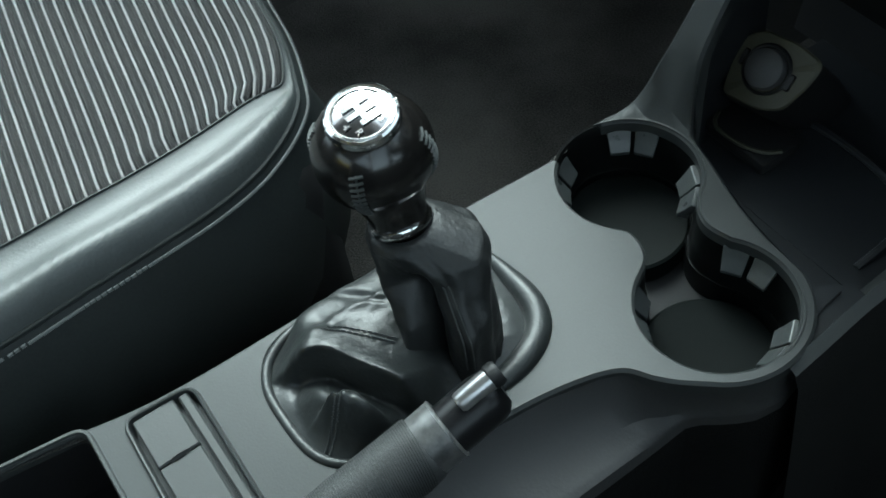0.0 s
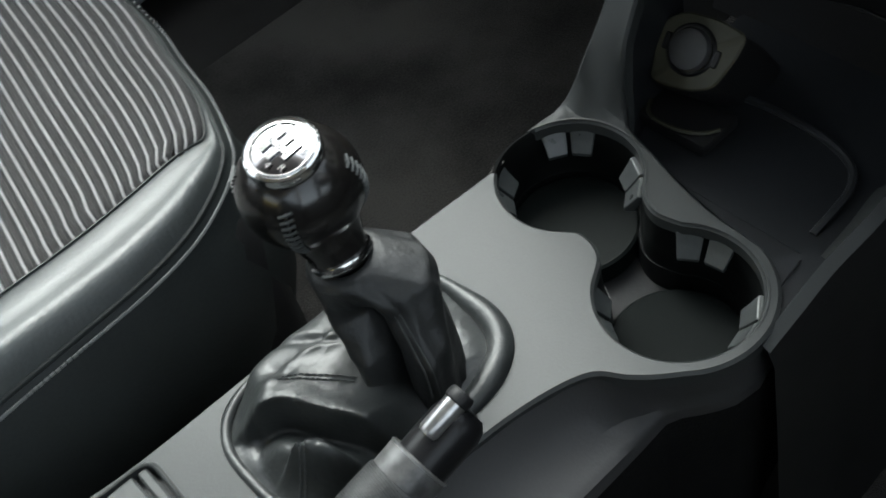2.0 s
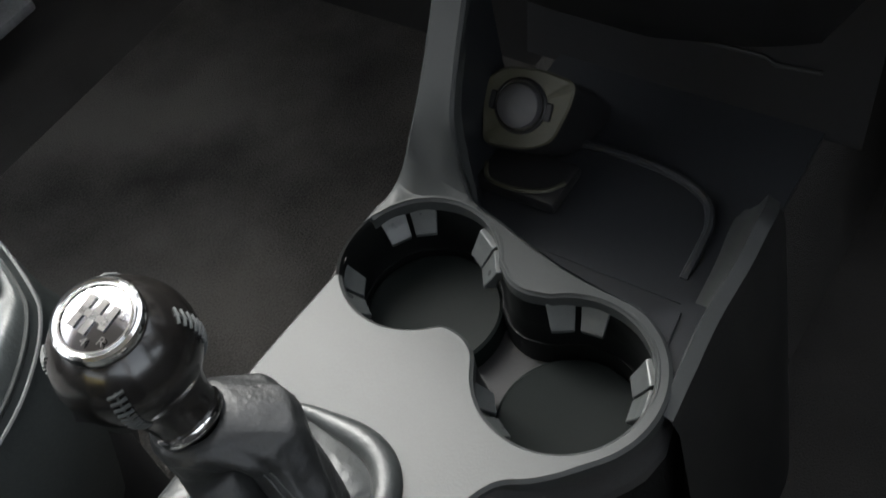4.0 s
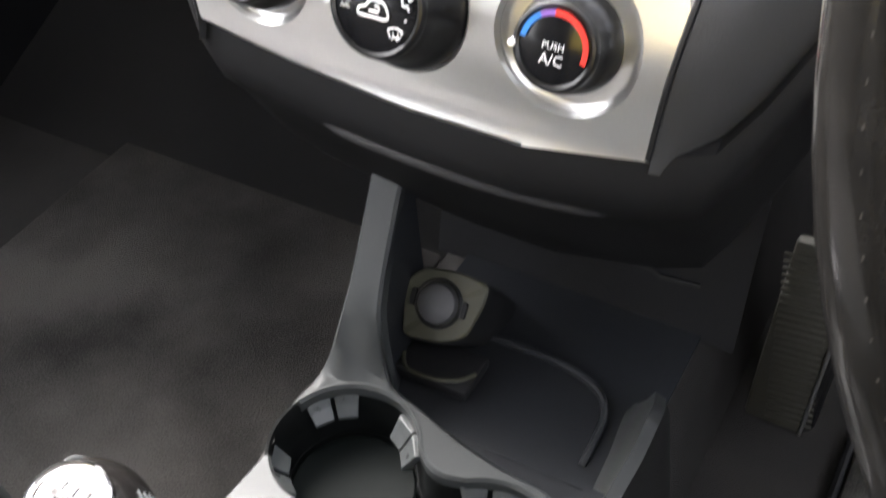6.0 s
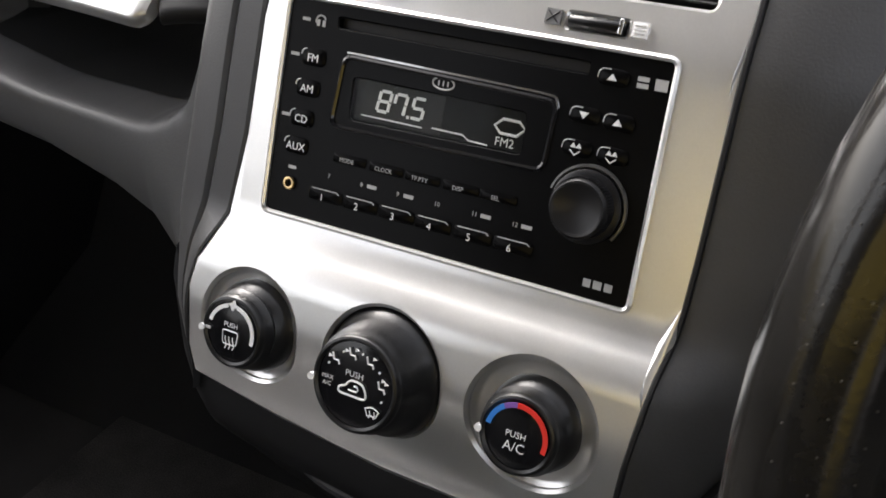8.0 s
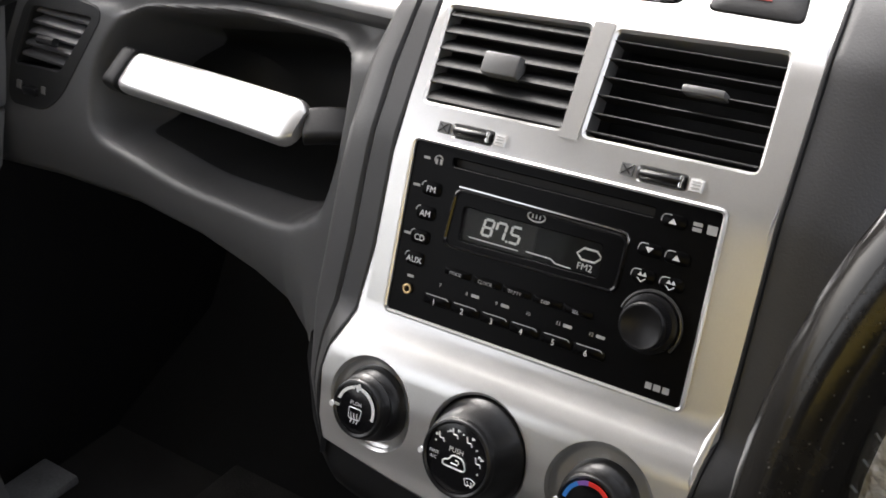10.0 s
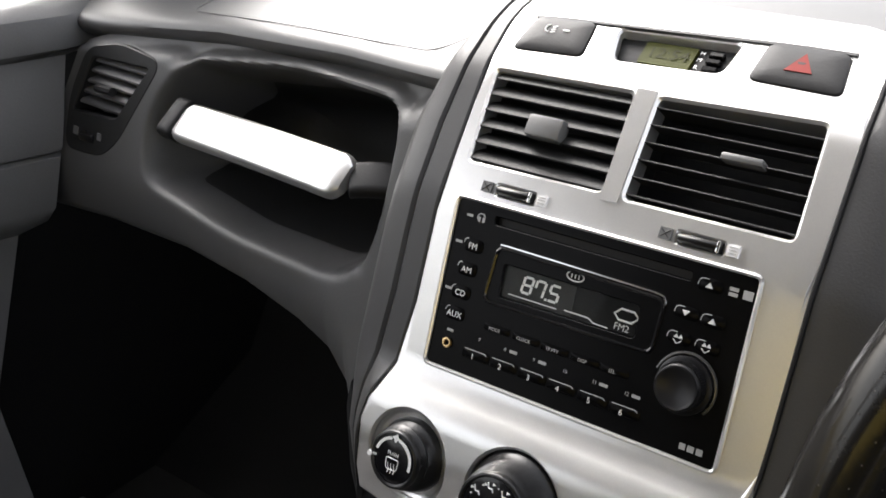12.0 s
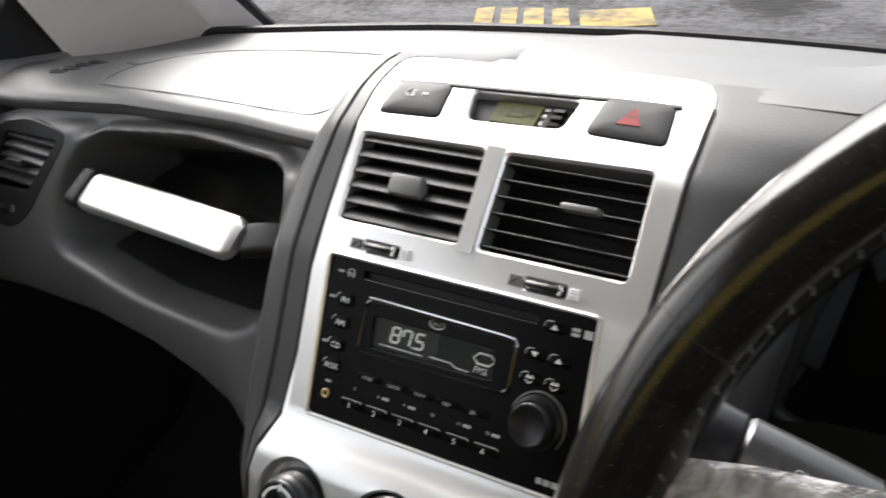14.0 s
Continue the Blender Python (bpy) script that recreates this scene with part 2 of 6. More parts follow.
def plate(outer, holes, place, thick, step=0.01, edge=0.0012):
    """A sheet of outline outer with holes, laid by place(u, v, depth), with rounded front edges and side walls of that thickness."""
    from mathutils.geometry import delaunay_2d_cdt
    loops = [list(outer)] + [list(h) for h in holes]
    pts, edges = [], []
    for lp in loops:
        k = len(pts)
        pts += [Vector((p[0], p[1])) for p in lp]
        edges += [(k + i, k + (i + 1) % len(lp)) for i in range(len(lp))]
    us, vs = [p[0] for p in outer], [p[1] for p in outer]
    for i in range(int((max(us) - min(us)) / step) + 1):
        for j in range(int((max(vs) - min(vs)) / step) + 1):
            p = (min(us) + (i + 0.5) * step, min(vs) + (j + 0.5) * step)
            if inside(p, loops[0]) and not any(inside(p, h) for h in loops[1:]):
                pts.append(Vector(p))
    ov, oe, of, orig, _, _ = delaunay_2d_cdt(pts, edges, [], 0, 1e-7)
    bm = bmesh.new()
    verts = [bm.verts.new(place(v.x, v.y, 0)) for v in ov]
    for f in of:
        c = sum((ov[i] for i in f), Vector((0, 0))) / len(f)
        if inside(c, loops[0]) and not any(inside(c, h) for h in loops[1:]):
            try:
                bm.faces.new([verts[i] for i in f])
            except ValueError:
                pass
    key = {}
    for i, o in enumerate(orig):
        for k in o:
            key[k] = i
    k = 0
    for li, lp in enumerate(loops):
        idx = [key[k + i] for i in range(len(lp))]
        k += len(lp)
        area = sum(a[0] * b[1] - b[0] * a[1] for a, b in zip(lp, lp[1:] + lp[:1]))
        sgn = (1 if area > 0 else -1) * (1 if li == 0 else -1)
        mid, back = [], []
        for i in range(len(lp)):
            a, b = Vector(lp[i - 1]), Vector(lp[(i + 1) % len(lp)])
            d = (b - a).normalized() if (b - a).length > 1e-9 else Vector((1, 0))
            o = Vector((d.y, -d.x)) * sgn * edge
            q = Vector(lp[i])
            mid.append(bm.verts.new(place(q.x + o.x, q.y + o.y, edge)))
            back.append(bm.verts.new(place(q.x + o.x, q.y + o.y, thick)))
        for i in range(len(lp)):
            j = (i + 1) % len(lp)
            for a, b in ((None, mid), (mid, back)):
                w = [verts[idx[i]], verts[idx[j]]] if a is None else [a[i], a[j]]
                try:
                    bm.faces.new((w[0], w[1], b[j], b[i]))
                except ValueError:
                    pass
    loose = [v for v in bm.verts if not v.link_faces]
    bmesh.ops.delete(bm, geom=loose, context="VERTS")
    return bm


def sheet(rows):
    """A grid of faces through rows of points."""
    bm = bmesh.new()
    g = [[bm.verts.new(p) for p in r] for r in rows]
    for a, b in zip(g, g[1:]):
        for i in range(len(a) - 1):
            bm.faces.new((a[i], a[i + 1], b[i + 1], b[i]))
    return bm


def thicken(bm, d):
    """Gives a sheet a back at distance d."""
    bmesh.ops.recalc_face_normals(bm, faces=bm.faces)
    bmesh.ops.solidify(bm, geom=bm.faces[:], thickness=d)
    return bm


def prism(poly, place, z0, z1):
    """A flat polygon raised from depth z0 to z1 (depths against the surface normal are positive)."""
    bm = bmesh.new()
    a = [bm.verts.new(place(x, y, z0)) for x, y in poly]
    b = [bm.verts.new(place(x, y, z1)) for x, y in poly]
    bm.faces.new(a)
    bm.faces.new(b)
    for i in range(len(poly)):
        j = (i + 1) % len(poly)
        bm.faces.new((a[i], a[j], b[j], b[i]))
    return bm


def joined(*bms):
    out = bmesh.new()
    for b in bms:
        me = bpy.data.meshes.new("tmp")
        b.to_mesh(me)
        b.free()
        out.from_mesh(me)
        bpy.data.meshes.remove(me)
    return out


def lettering(text, size, place, cx, cy, depth=0.0003, turn=0.0, width=None):
    """Letters of the built-in font, centred at (cx, cy) of a surface."""
    cu = bpy.data.curves.new("t", "FONT")
    cu.body, cu.size, cu.align_x, cu.align_y, cu.resolution_u = text, size, "CENTER", "CENTER", 2
    ob = bpy.data.objects.new("t", cu)
    me = bpy.data.meshes.new_from_object(ob)
    bm = bmesh.new()
    bm.from_mesh(me)
    bpy.data.objects.remove(ob)
    bpy.data.curves.remove(cu)
    bpy.data.meshes.remove(me)
    xs = [v.co.x for v in bm.verts]
    k = width / (max(xs) - min(xs)) if width else 1.0
    c, s = math.cos(turn), math.sin(turn)
    for v in bm.verts:
        x, y = v.co.x * k, v.co.y
        v.co = place(cx + c * x - s * y, cy + s * x + c * y, -depth)
    return bm


# ---- the surface of the centre stack: x across, s up along its face ----
PROFILE = [(0.140, 0.450), (0.1615, 0.479), (0.176, 0.518), (0.198, 0.570), (0.236, 0.660), (0.249, 0.678), (0.284, 0.7225), (0.312, 0.742), (0.345, 0.755), (0.40, 0.756), (0.52, 0.723), (0.745, 0.676)]


def make_profile():
    p = np.array(PROFILE)
    s = np.r_[0, np.cumsum(np.linalg.norm(np.diff(p, axis=0), axis=1))]
    s -= s[3]
    fine = np.arange(s[0], s[-1], 0.002)
    yz = np.stack([np.interp(fine, s, p[:, k]) for k in (0, 1)], 1)
    for _ in range(10):
        yz[1:-1] = 0.25 * yz[:-2] + 0.5 * yz[1:-1] + 0.25 * yz[2:]
    return fine, yz


SS, YZ = make_profile()


def stack(x, s, depth=0.0):
    """A point of the stack's face; depth goes into the dashboard."""
    y, z = np.interp(s, SS, YZ[:, 0]), np.interp(s, SS, YZ[:, 1])
    y2, z2 = np.interp(s + 0.004, SS, YZ[:, 0]), np.interp(s + 0.004, SS, YZ[:, 1])
    y1, z1 = np.interp(s - 0.004, SS, YZ[:, 0]), np.interp(s - 0.004, SS, YZ[:, 1])
    t = Vector((0, y2 - y1, z2 - z1)).normalized()
    n = Vector((0, t.z, -t.y))
    return Vector((x, y, z)) + n * depth


def stack_frame(x, s, depth=0.0):
    """A pose on the face: local x across, y up the face, z out of it."""
    a, b = stack(x, s - 0.004), stack(x, s + 0.004)
    up = (b - a).normalized()
    right = Vector((1, 0, 0))
    out = right.cross(up)
    m = Matrix((right, up, out)).transposed().to_4x4()
    m.translation = stack(x, s, depth)
    return m


def flat(x, y, depth=0.0):
    """A plain local surface: x, y and depth downwards."""
    return Vector((x, y, -depth))


# ---- the setting: ground, cabin shell, windows ----
def shell_box(name, x0, y0, z0, x1, y1, z1, material, label, bevel=0.0):
    return tagged(part(name, box((x0 + x1) / 2, (y0 + y1) / 2, (z0 + z1) / 2, x1 - x0, y1 - y0, z1 - z0, bevel), material), label, "", "", "structure")


tagged(part("ground", sheet([[(x, y, -0.48) for x in (-400, -30, -6, 0, 6, 30, 400)] for y in (-400, -30, -6, 0, 6, 30, 400)]), TARMAC), "wet grey gravelly tarmac under the car", "ground", "", "structure")
shell_box("floor", -0.74, -1.7, 0.02, 0.74, 0.9, 0.06, CARPET, "dark carpeted car floor")
shell_box("ceiling", -0.62, -1.7, 1.25, 0.62, 0.05, 1.29, ROOFCLOTH, "pale cloth headliner")
shell_box("wall_left", -0.78, -1.7, -0.1, -0.74, 0.74, 0.62, MATTBLACK, "dark plastic passenger door panel", 0.01)
shell_box("wall_right", 0.74, -1.7, -0.1, 0.78, 0.74, 0.62, MATTBLACK, "dark plastic driver door panel", 0.01)
shell_box("wall_back", -0.78, -1.74, -0.1, 0.78, -1.7, 0.86, MATTBLACK, "dark wall below the rear window")
# unseen stand-ins for the front seats, added to block rear light and reflections
shell_box("wall_light_block", 0.12, -0.52, 0.06, 0.62, -0.42, 0.64, MATTBLACK, "unseen stand-in for the driver's seat back, added to block rear light", 0.03)
shell_box("wall_light_block_2", -0.56, -0.66, 0.06, -0.125, -0.56, 0.64, MATTBLACK, "unseen stand-in for the passenger's seat back, added to darken reflections", 0.03)
shell_box("wall_light_block_top", -0.38, -0.66, 0.643, -0.125, -0.56, 0.96, MATTBLACK, "unseen stand-in for the passenger's head rest, added to darken reflections", 0.03)
shell_box("wall_front", -0.78, 0.74, -0.1, 0.78, 0.80, 0.62, MATTBLACK, "black bulkhead behind the dashboard")
# unseen ochre walls, added so the silver panel and wheel reflect gold
OCHRE = mat("warm_reflection_ochre", (0.50, 0.37, 0.075), 0.9, 0, 0.25, 14, 0.4, 1.2, 0.05, bump_dist=0.01)
shell_box("wall_warm_left", -3.75, -4.6, -0.48, -3.5, -0.3, 0.95, OCHRE, "unseen low ochre wall added on the left for gold reflections")
shell_box("wall_warm_back", -2.0, -4.9, -0.48, 3.5, -4.6, 2.05, OCHRE, "unseen ochre wall added behind the car for gold reflections")
for sx, nm in ((-1, "left"), (1, "right")):
    bm = joined(tube([(sx * 0.72, -0.55, 0.6), (sx * 0.68, -0.52, 0.95), (sx * 0.6, -0.48, 1.27)], 0.045, segs=8),
                tube([(sx * 0.72, -1.68, 0.6), (sx * 0.62, -1.6, 1.27)], 0.06, segs=8),
                tube([(sx * 0.6, -1.65, 1.27), (sx * 0.6, 0.1, 1.25)], 0.035, segs=8))
    tagged(part("pillar_" + nm, bm, PILLAR), "pale grey trim round the side windows", "", "", "structure")
tagged(part("header_rail", tube([(-0.62, 0.06, 1.25), (0, 0.10, 1.27), (0.62, 0.06, 1.25)], 0.03), PILLAR), "pale rail above the windscreen", "", "", "structure")


# ---- dashboard ----
def fascia(x, z, depth=0.0):
    n = Vector((-0.12, -1, 0.35)).normalized()
    return Vector((x, 0.31 - 0.12 * (x + 0.33) + 0.35 * (z - 0.63), z)) - n * depth


def ease(a, b, x):
    t = min(max((x - a) / (b - a), 0), 1)
    return t * t * (3 - 2 * t)


dash = thing("dashboard", "dark grey grained plastic dashboard with a pale sheen on top", "dashboard", (0, 0.5, 0.2))
RECESS = rounded([(-0.4427, 0.657), (-0.3087, 0.6735), (-0.1990, 0.6716), (-0.205, 0.600), (-0.2156, 0.5676), (-0.2401, 0.555), (-0.36, 0.550), (-0.484, 0.5605), (-0.482, 0.613)], 0.022)
SVENT = rounded([(-0.60, 0.645), (-0.545, 0.656), (-0.4787, 0.652), (-0.5347, 0.5746), (-0.56, 0.558), (-0.6231, 0.553), (-0.622, 0.60)], 0.016)
FASCIA = [(-0.665, 0.663), (-0.60, 0.671), (-0.50, 0.684), (-0.41, 0.692), (-0.30, 0.698), (-0.22, 0.698), (-0.165, 0.70), (-0.172, 0.64), (-0.174, 0.58), (-0.172, 0.52), (-0.160, 0.46), (-0.150, 0.42), (-0.185, 0.418)] + smooth_loop([(-0.195, 0.43), (-0.2146, 0.4746), (-0.24, 0.492), (-0.28, 0.501), (-0.35, 0.509), (-0.4375, 0.511), (-0.56, 0.503), (-0.665, 0.4908)], 4, False)
RC = np.array(RECESS)


def recess_gap(x, z):
    """Distance from the recess's outline, negative inside it."""
    a, b = RC, np.roll(RC, -1, axis=0)
    d, q = b - a, np.array((x, z)) - a
    t = np.clip((q * d).sum(1) / (d * d).sum(1), 0, 1)
    g = float(np.sqrt(((q - d * t[:, None]) ** 2).sum(1)).min())
    return -g if inside((x, z), RECESS) else g


LOWX = [-0.80, -0.665, -0.56, -0.4375, -0.35, -0.28, -0.24, -0.2146, -0.205, -0.195, -0.185, -0.14]
LOWZ = [0.484, 0.4908, 0.503, 0.511, 0.509, 0.501, 0.492, 0.4746, 0.455, 0.430, 0.418, 0.410]
EDGEZ, EDGEX = [0.40, 0.4915, 0.520, 0.542, 0.553, 0.5745, 0.596, 0.622, 0.646, 0.70], [-0.670, -0.670, -0.6715, -0.664, -0.6475, -0.6435, -0.6365, -0.6245, -0.6140, -0.6140]


def crease(x):
    z = np.interp(x, [-0.76, -0.60, -0.41, -0.264, -0.17], [0.655, 0.671, 0.692, 0.700, 0.700])
    return fascia(x, z)


def brow(x):
    """How far the fascia is tucked in under the dashboard's edge."""
    return 0.018 * (1 - 0.45 * ease(-0.46, -0.54, x))


def fascia_depth(x, z):
    """Rolled brow along the top, soft-edged bowl behind the grab handle."""
    down = crease(x).z - z
    low = float(np.interp(x, LOWX, LOWZ)) + 0.052 - z
    g = recess_gap(x, z)
    over = ease(-0.475, -0.445, x) * (1 - ease(-0.20, -0.175, x))
    d = 0.015 * (max(0.0, low) / 0.052) ** 2
    d += brow(x) * ((1 - over) * (1 - ease(0.016, 0.030, down)) + over * ease(0.004, 0.014, g) * (1 - ease(0.024, 0.038, down)))
    up = max(ease(0.60, 0.645, z), ease(-0.25, -0.215, x))
    roll, length = 0.009 - 0.004 * up, 0.027 - 0.013 * up
    if g < roll:
        d += (0.14 - d) * (1 - math.exp(-((roll - g) / length) ** 1.7))
    return d


FX_ = [-0.672 + 0.0026 * i for i in range(173)] + [-0.2215 + 0.0025 * i for i in range(14)] + [-0.186 + 0.005 * i for i in range(8)]
NZ = 100
lows, spots, depths = [], [], []
for x0 in FX_:
    lo, hi = float(np.interp(x0, LOWX, LOWZ)), crease(x0).z - 0.013
    zs = [lo + 0.005 + (hi - lo - 0.005) * j / (NZ - 1) for j in range(NZ)]
    xs = [x0 + (float(np.interp(z, EDGEZ, EDGEX)) + 0.672) * max(0.0, 1 - (x0 + 0.672) / 0.09) for z in zs]
    lows.append(lo)
    spots.append(list(zip(xs, zs)))
    depths.append([fascia_depth(x, z) for x, z in spots[-1]])
depths = np.array(depths)
for _ in range(4):
    for axis in (0, 1):
        soft = 0.25 * (np.roll(depths, 1, axis) + np.roll(depths, -1, axis)) + 0.5 * depths
        depths[1:-1, 1:-1] = soft[1:-1, 1:-1]
rows = []
for x0, lo, places, deep in zip(FX_, lows, spots, depths):
    rows.append([fascia(x0, lo - 0.002, 0.05), fascia(x0, lo, 0.022), fascia(x0, lo + 0.002, 0.017)] + [fascia(x, z, float(d)) for (x, z), d in zip(places, deep)])
bm = sheet(rows)
small = [(-0.555 + (x + 0.555) * 0.93, 0.605 + (z - 0.605) * 0.93) for x, z in SVENT]

drop = []
for f in bm.faces:
    c = f.calc_center_median()
    if inside((c.x, c.z), small):
        drop.append(f)
bmesh.ops.delete(bm, geom=drop, context="FACES")
part("lower_fascia", bm, FASCIAGREY, dash, "soft-edged fascia with a deep recess behind the grab handle")
# near-black sheet laid before the recess's back to stand for its shade
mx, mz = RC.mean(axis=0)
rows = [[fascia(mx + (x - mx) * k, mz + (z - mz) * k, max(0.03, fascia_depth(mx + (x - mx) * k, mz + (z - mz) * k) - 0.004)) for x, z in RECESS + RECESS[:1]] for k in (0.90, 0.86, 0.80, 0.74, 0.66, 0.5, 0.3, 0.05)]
part("recess_shade", sheet(rows), TRIMDARK, dash, "near-black sheet standing for shade in the recess")
# underside of the passenger dashboard
LOW = FASCIA[12:]
rows = [[fascia(x, z, 0.022) for x, z in LOW], [fascia(x, z - 0.006, 0.05) for x, z in LOW], [Vector((x, 0.55, z + 0.03)) for x, z in LOW], [Vector((x, 0.74, z - 0.1)) for x, z in LOW]]
part("underside", sheet(rows), MATTBLACK, dash)


S_TOP, S_END = 0.236, SS[-1]


def top_point(x, k):
    """The dashboard's top: k runs from the rear crease (0) to the windscreen (1)."""
    c = crease(max(min(x, -0.165), -0.76))
    lift = ease(-0.172, -0.112, x)
    end = Vector((x, 0.745 - 0.10 * (x / 0.72) ** 2, np.interp(x, [-0.75, -0.63, -0.34, -0.08, 0.1, 0.75], [0.635, 0.655, 0.669, 0.6755, 0.679, 0.68])))
    p = Vector((x, c.y, c.z)).lerp(end, k)
    p.z += 0.016 * math.sin(math.pi * min(1, k * 1.4)) * (1 - k) - 0.010 * (1 - min(1, k / 0.05)) ** 2
    q = stack(x, S_TOP + (S_END - S_TOP) * k, 0.0025 * (1 - ease(0.03, 0.10, k)) * (abs(x) < 0.125))
    f = 1 - 0.25 * k * (x / 0.72) ** 2
    q = Vector((x, q.y * f, q.z + 0.035 * ease(0.14, 0.30, x) * ease(0.02, 0.2, k) * (1 - ease(0.25, 0.9, k)) * (1 - ease(0.52, 0.68, x))))
    return p.lerp(q, lift)


XS = [-0.755 + i * 0.0215 for i in range(27)] + [-0.172 + 0.006 * i for i in range(1, 11)] + [-0.10 + 0.02 * i for i in range(11)] + [0.112 + 0.02 * i for i in range(1, 32)]
KS = [0, 0.012, 0.025, 0.045, 0.07, 0.1, 0.15, 0.22, 0.3, 0.4, 0.52, 0.65, 0.8, 0.92, 1.0]
part("top_pad", sheet([[top_point(x, max(k, 0.068 * (1 - ease(-0.172, -0.150, x)))) for k in KS] for x in XS]), DASH, dash)
# rolled brow that joins top and fascia
rows = []
for x in [q for q in XS if q < -0.145]:
    c = crease(x)
    a, b, m0 = fascia(x, c.z - 0.013, brow(x)), top_point(x, 0.07), c + Vector((0, -0.011, -0.001))
    rows.append([a + Vector((0, 0.012, -0.006))] + [a * (1 - t) ** 2 + m0 * 2 * t * (1 - t) + b * t * t for t in (0, 0.12, 0.25, 0.4, 0.55, 0.7, 0.85, 1.0)])
part("pad_edge", sheet(rows), DASH, dash)


def on_top(x, k):
    return top_point(x, k) + Vector((0, 0, 0.0006))


# airbag lid seam
seam = smooth_loop([on_top(-0.475, 0.09), on_top(-0.44, 0.06), on_top(-0.33, 0.05), on_top(-0.22, 0.05), on_top(-0.19, 0.075), on_top(-0.187, 0.25), on_top(-0.20, 0.5), on_top(-0.34, 0.53), on_top(-0.47, 0.5), on_top(-0.485, 0.25)], 8)
part("airbag_seam", tube(seam, 0.0005, True, 6), DASH, dash)
for k in range(4):
    q = on_top(-0.576 + 0.005 * k, 0.16 + 0.035 * k)
    part("defroster_slot", box(q.x, q.y, q.z - 0.0008, 0.022, 0.009, 0.003, 0.001, 1), MATTBLACK, dash)
part("airbag_mark", box(*(on_top(-0.497, 0.25)), 0.020, 0.006, 0.0008), CHARCOAL, dash)
rows = []
for x, s0, s1 in ((-0.1050, 0.2300, 0.2440), (-0.1010, 0.2390, 0.2560), (-0.092, 0.2425, 0.2660), (-0.075, 0.2435, 0.2740), (-0.055, 0.2440, 0.2790), (-0.040, 0.2445, 0.2815), (-0.034, 0.2500, 0.2823), (-0.029, 0.2590, 0.2826), (-0.025, 0.2700, 0.2828), (-0.022, 0.2770, 0.2830)):
    rows.append([stack(x - (0.012 if s1 < 0.24 else 0.006 if s1 < 0.25 else 0) * k, s0 + (s1 - s0) * k, (0.0004 if k in (0, 1) else -0.0006) + 0.004 * ease(-0.038, -0.024, x)) for k in (0, 0.06, 0.5, 0.94, 1)])
part("panel_hood", sheet(rows), mat("matt_hood_band", (0.22, 0.22, 0.221), 0.7, 0, 0.1, 620, 0.3, 10, 0.05, spec=0.2), dash, "dark band over the silver panel")

# charcoal cheeks each side of the silver panel
LEFT_EDGE = [(-0.084, 0.2515), (-0.094, 0.2470), (-0.1010, 0.2390), (-0.1040, 0.2250), (-0.1040, 0.205), (-0.1030, 0.184), (-0.1022, 0.154), (-0.1018, 0.118), (-0.1030, 0.087), (-0.1042, 0.0315), (-0.1085, -0.0077), (-0.1150, -0.030), (-0.1181, -0.0441), (-0.1190, -0.075), (-0.1175, -0.0885)]
RIGHT_EDGE = [(0.090, 0.2515), (0.100, 0.2470), (0.1070, 0.2390), (0.1110, 0.2250), (0.1130, 0.205), (0.1145, 0.170), (0.1148, 0.1156), (0.1140, 0.0654), (0.1125, 0.0085), (0.1080, -0.035), (0.1035, -0.0704), (0.1010, -0.0945)]
BOTTOM = [(0.0486, -0.1028), (-0.0066, -0.1022), (-0.068, -0.0965)]


def edge_at(e, s):
    e = [p for p in e if p[1] < 0.2480]
    e = sorted(e, key=lambda p: p[1])
    return float(np.interp(s, [p[1] for p in e], [p[0] for p in e]))


def swell(s):
    """The lower part of the panel bulges out under the radio and rolls back in towards the chin."""
    return 0.0125 * ease(-0.003, -0.029, s) * (1 - 0.97 * ease(-0.048, -0.106, s))


SV = [-0.100 + 0.00625 * i for i in range(57)]
cheek_out = [(-0.155, 0.25), (-0.1332, 0.216), (-0.1384, 0.173), (-0.145, 0.1386), (-0.1440, 0.1023), (-0.1469, 0.0695), (-0.1491, -0.0105), (-0.142, -0.0560), (-0.1230, -0.0924), (-0.119, -0.1)]
rows = []
for f, d in ((0, 0.012), (0, 0.0012), (0.03, 0.0), (0.35, 0.001), (0.40, 0.0032), (0.45, 0.001), (0.75, 0.0025), (0.92, 0.008), (1.0, 0.014), (1.03, 0.05), (1.06, 0.16)):
    rows.append([stack(edge_at(LEFT_EDGE, s) - 0.0017 + (edge_at(cheek_out, s) - edge_at(LEFT_EDGE, s)) * f, s, d - swell(s) * max(0.0, 1 - 1.6 * f)) for s in SV])
part("left_cheek", sheet(rows), CHARCOAL, dash)
cheek_r = [(0.148, -0.045), (0.138, -0.0706), (0.1235, -0.0919), (0.115, -0.1), (0.1554, -0.017), (0.166, 0.022), (0.169, 0.07), (0.176, 0.12), (0.188, 0.17), (0.24, 0.2479)]
rows = []
for f, d in ((0, 0.012), (0, 0.0008), (0.015, -0.0003), (0.06, 0.0), (0.14, 0.0003), (0.3, 0.0022), (0.5, 0.006), (0.85, 0.016), (0.97, 0.022), (1.0, 0.03), (1.02, 0.06), (1.06, 0.16)):
    rows.append([stack(edge_at(RIGHT_EDGE, s) + 0.0017 + (edge_at(cheek_r, s) - edge_at(RIGHT_EDGE, s)) * f, s, (d * (1 - 0.9 * ease(0.16, 0.235, s)) if d < 0.05 else d) - swell(s) * max(0.0, 1 - 1.3 * f)) for s in SV])
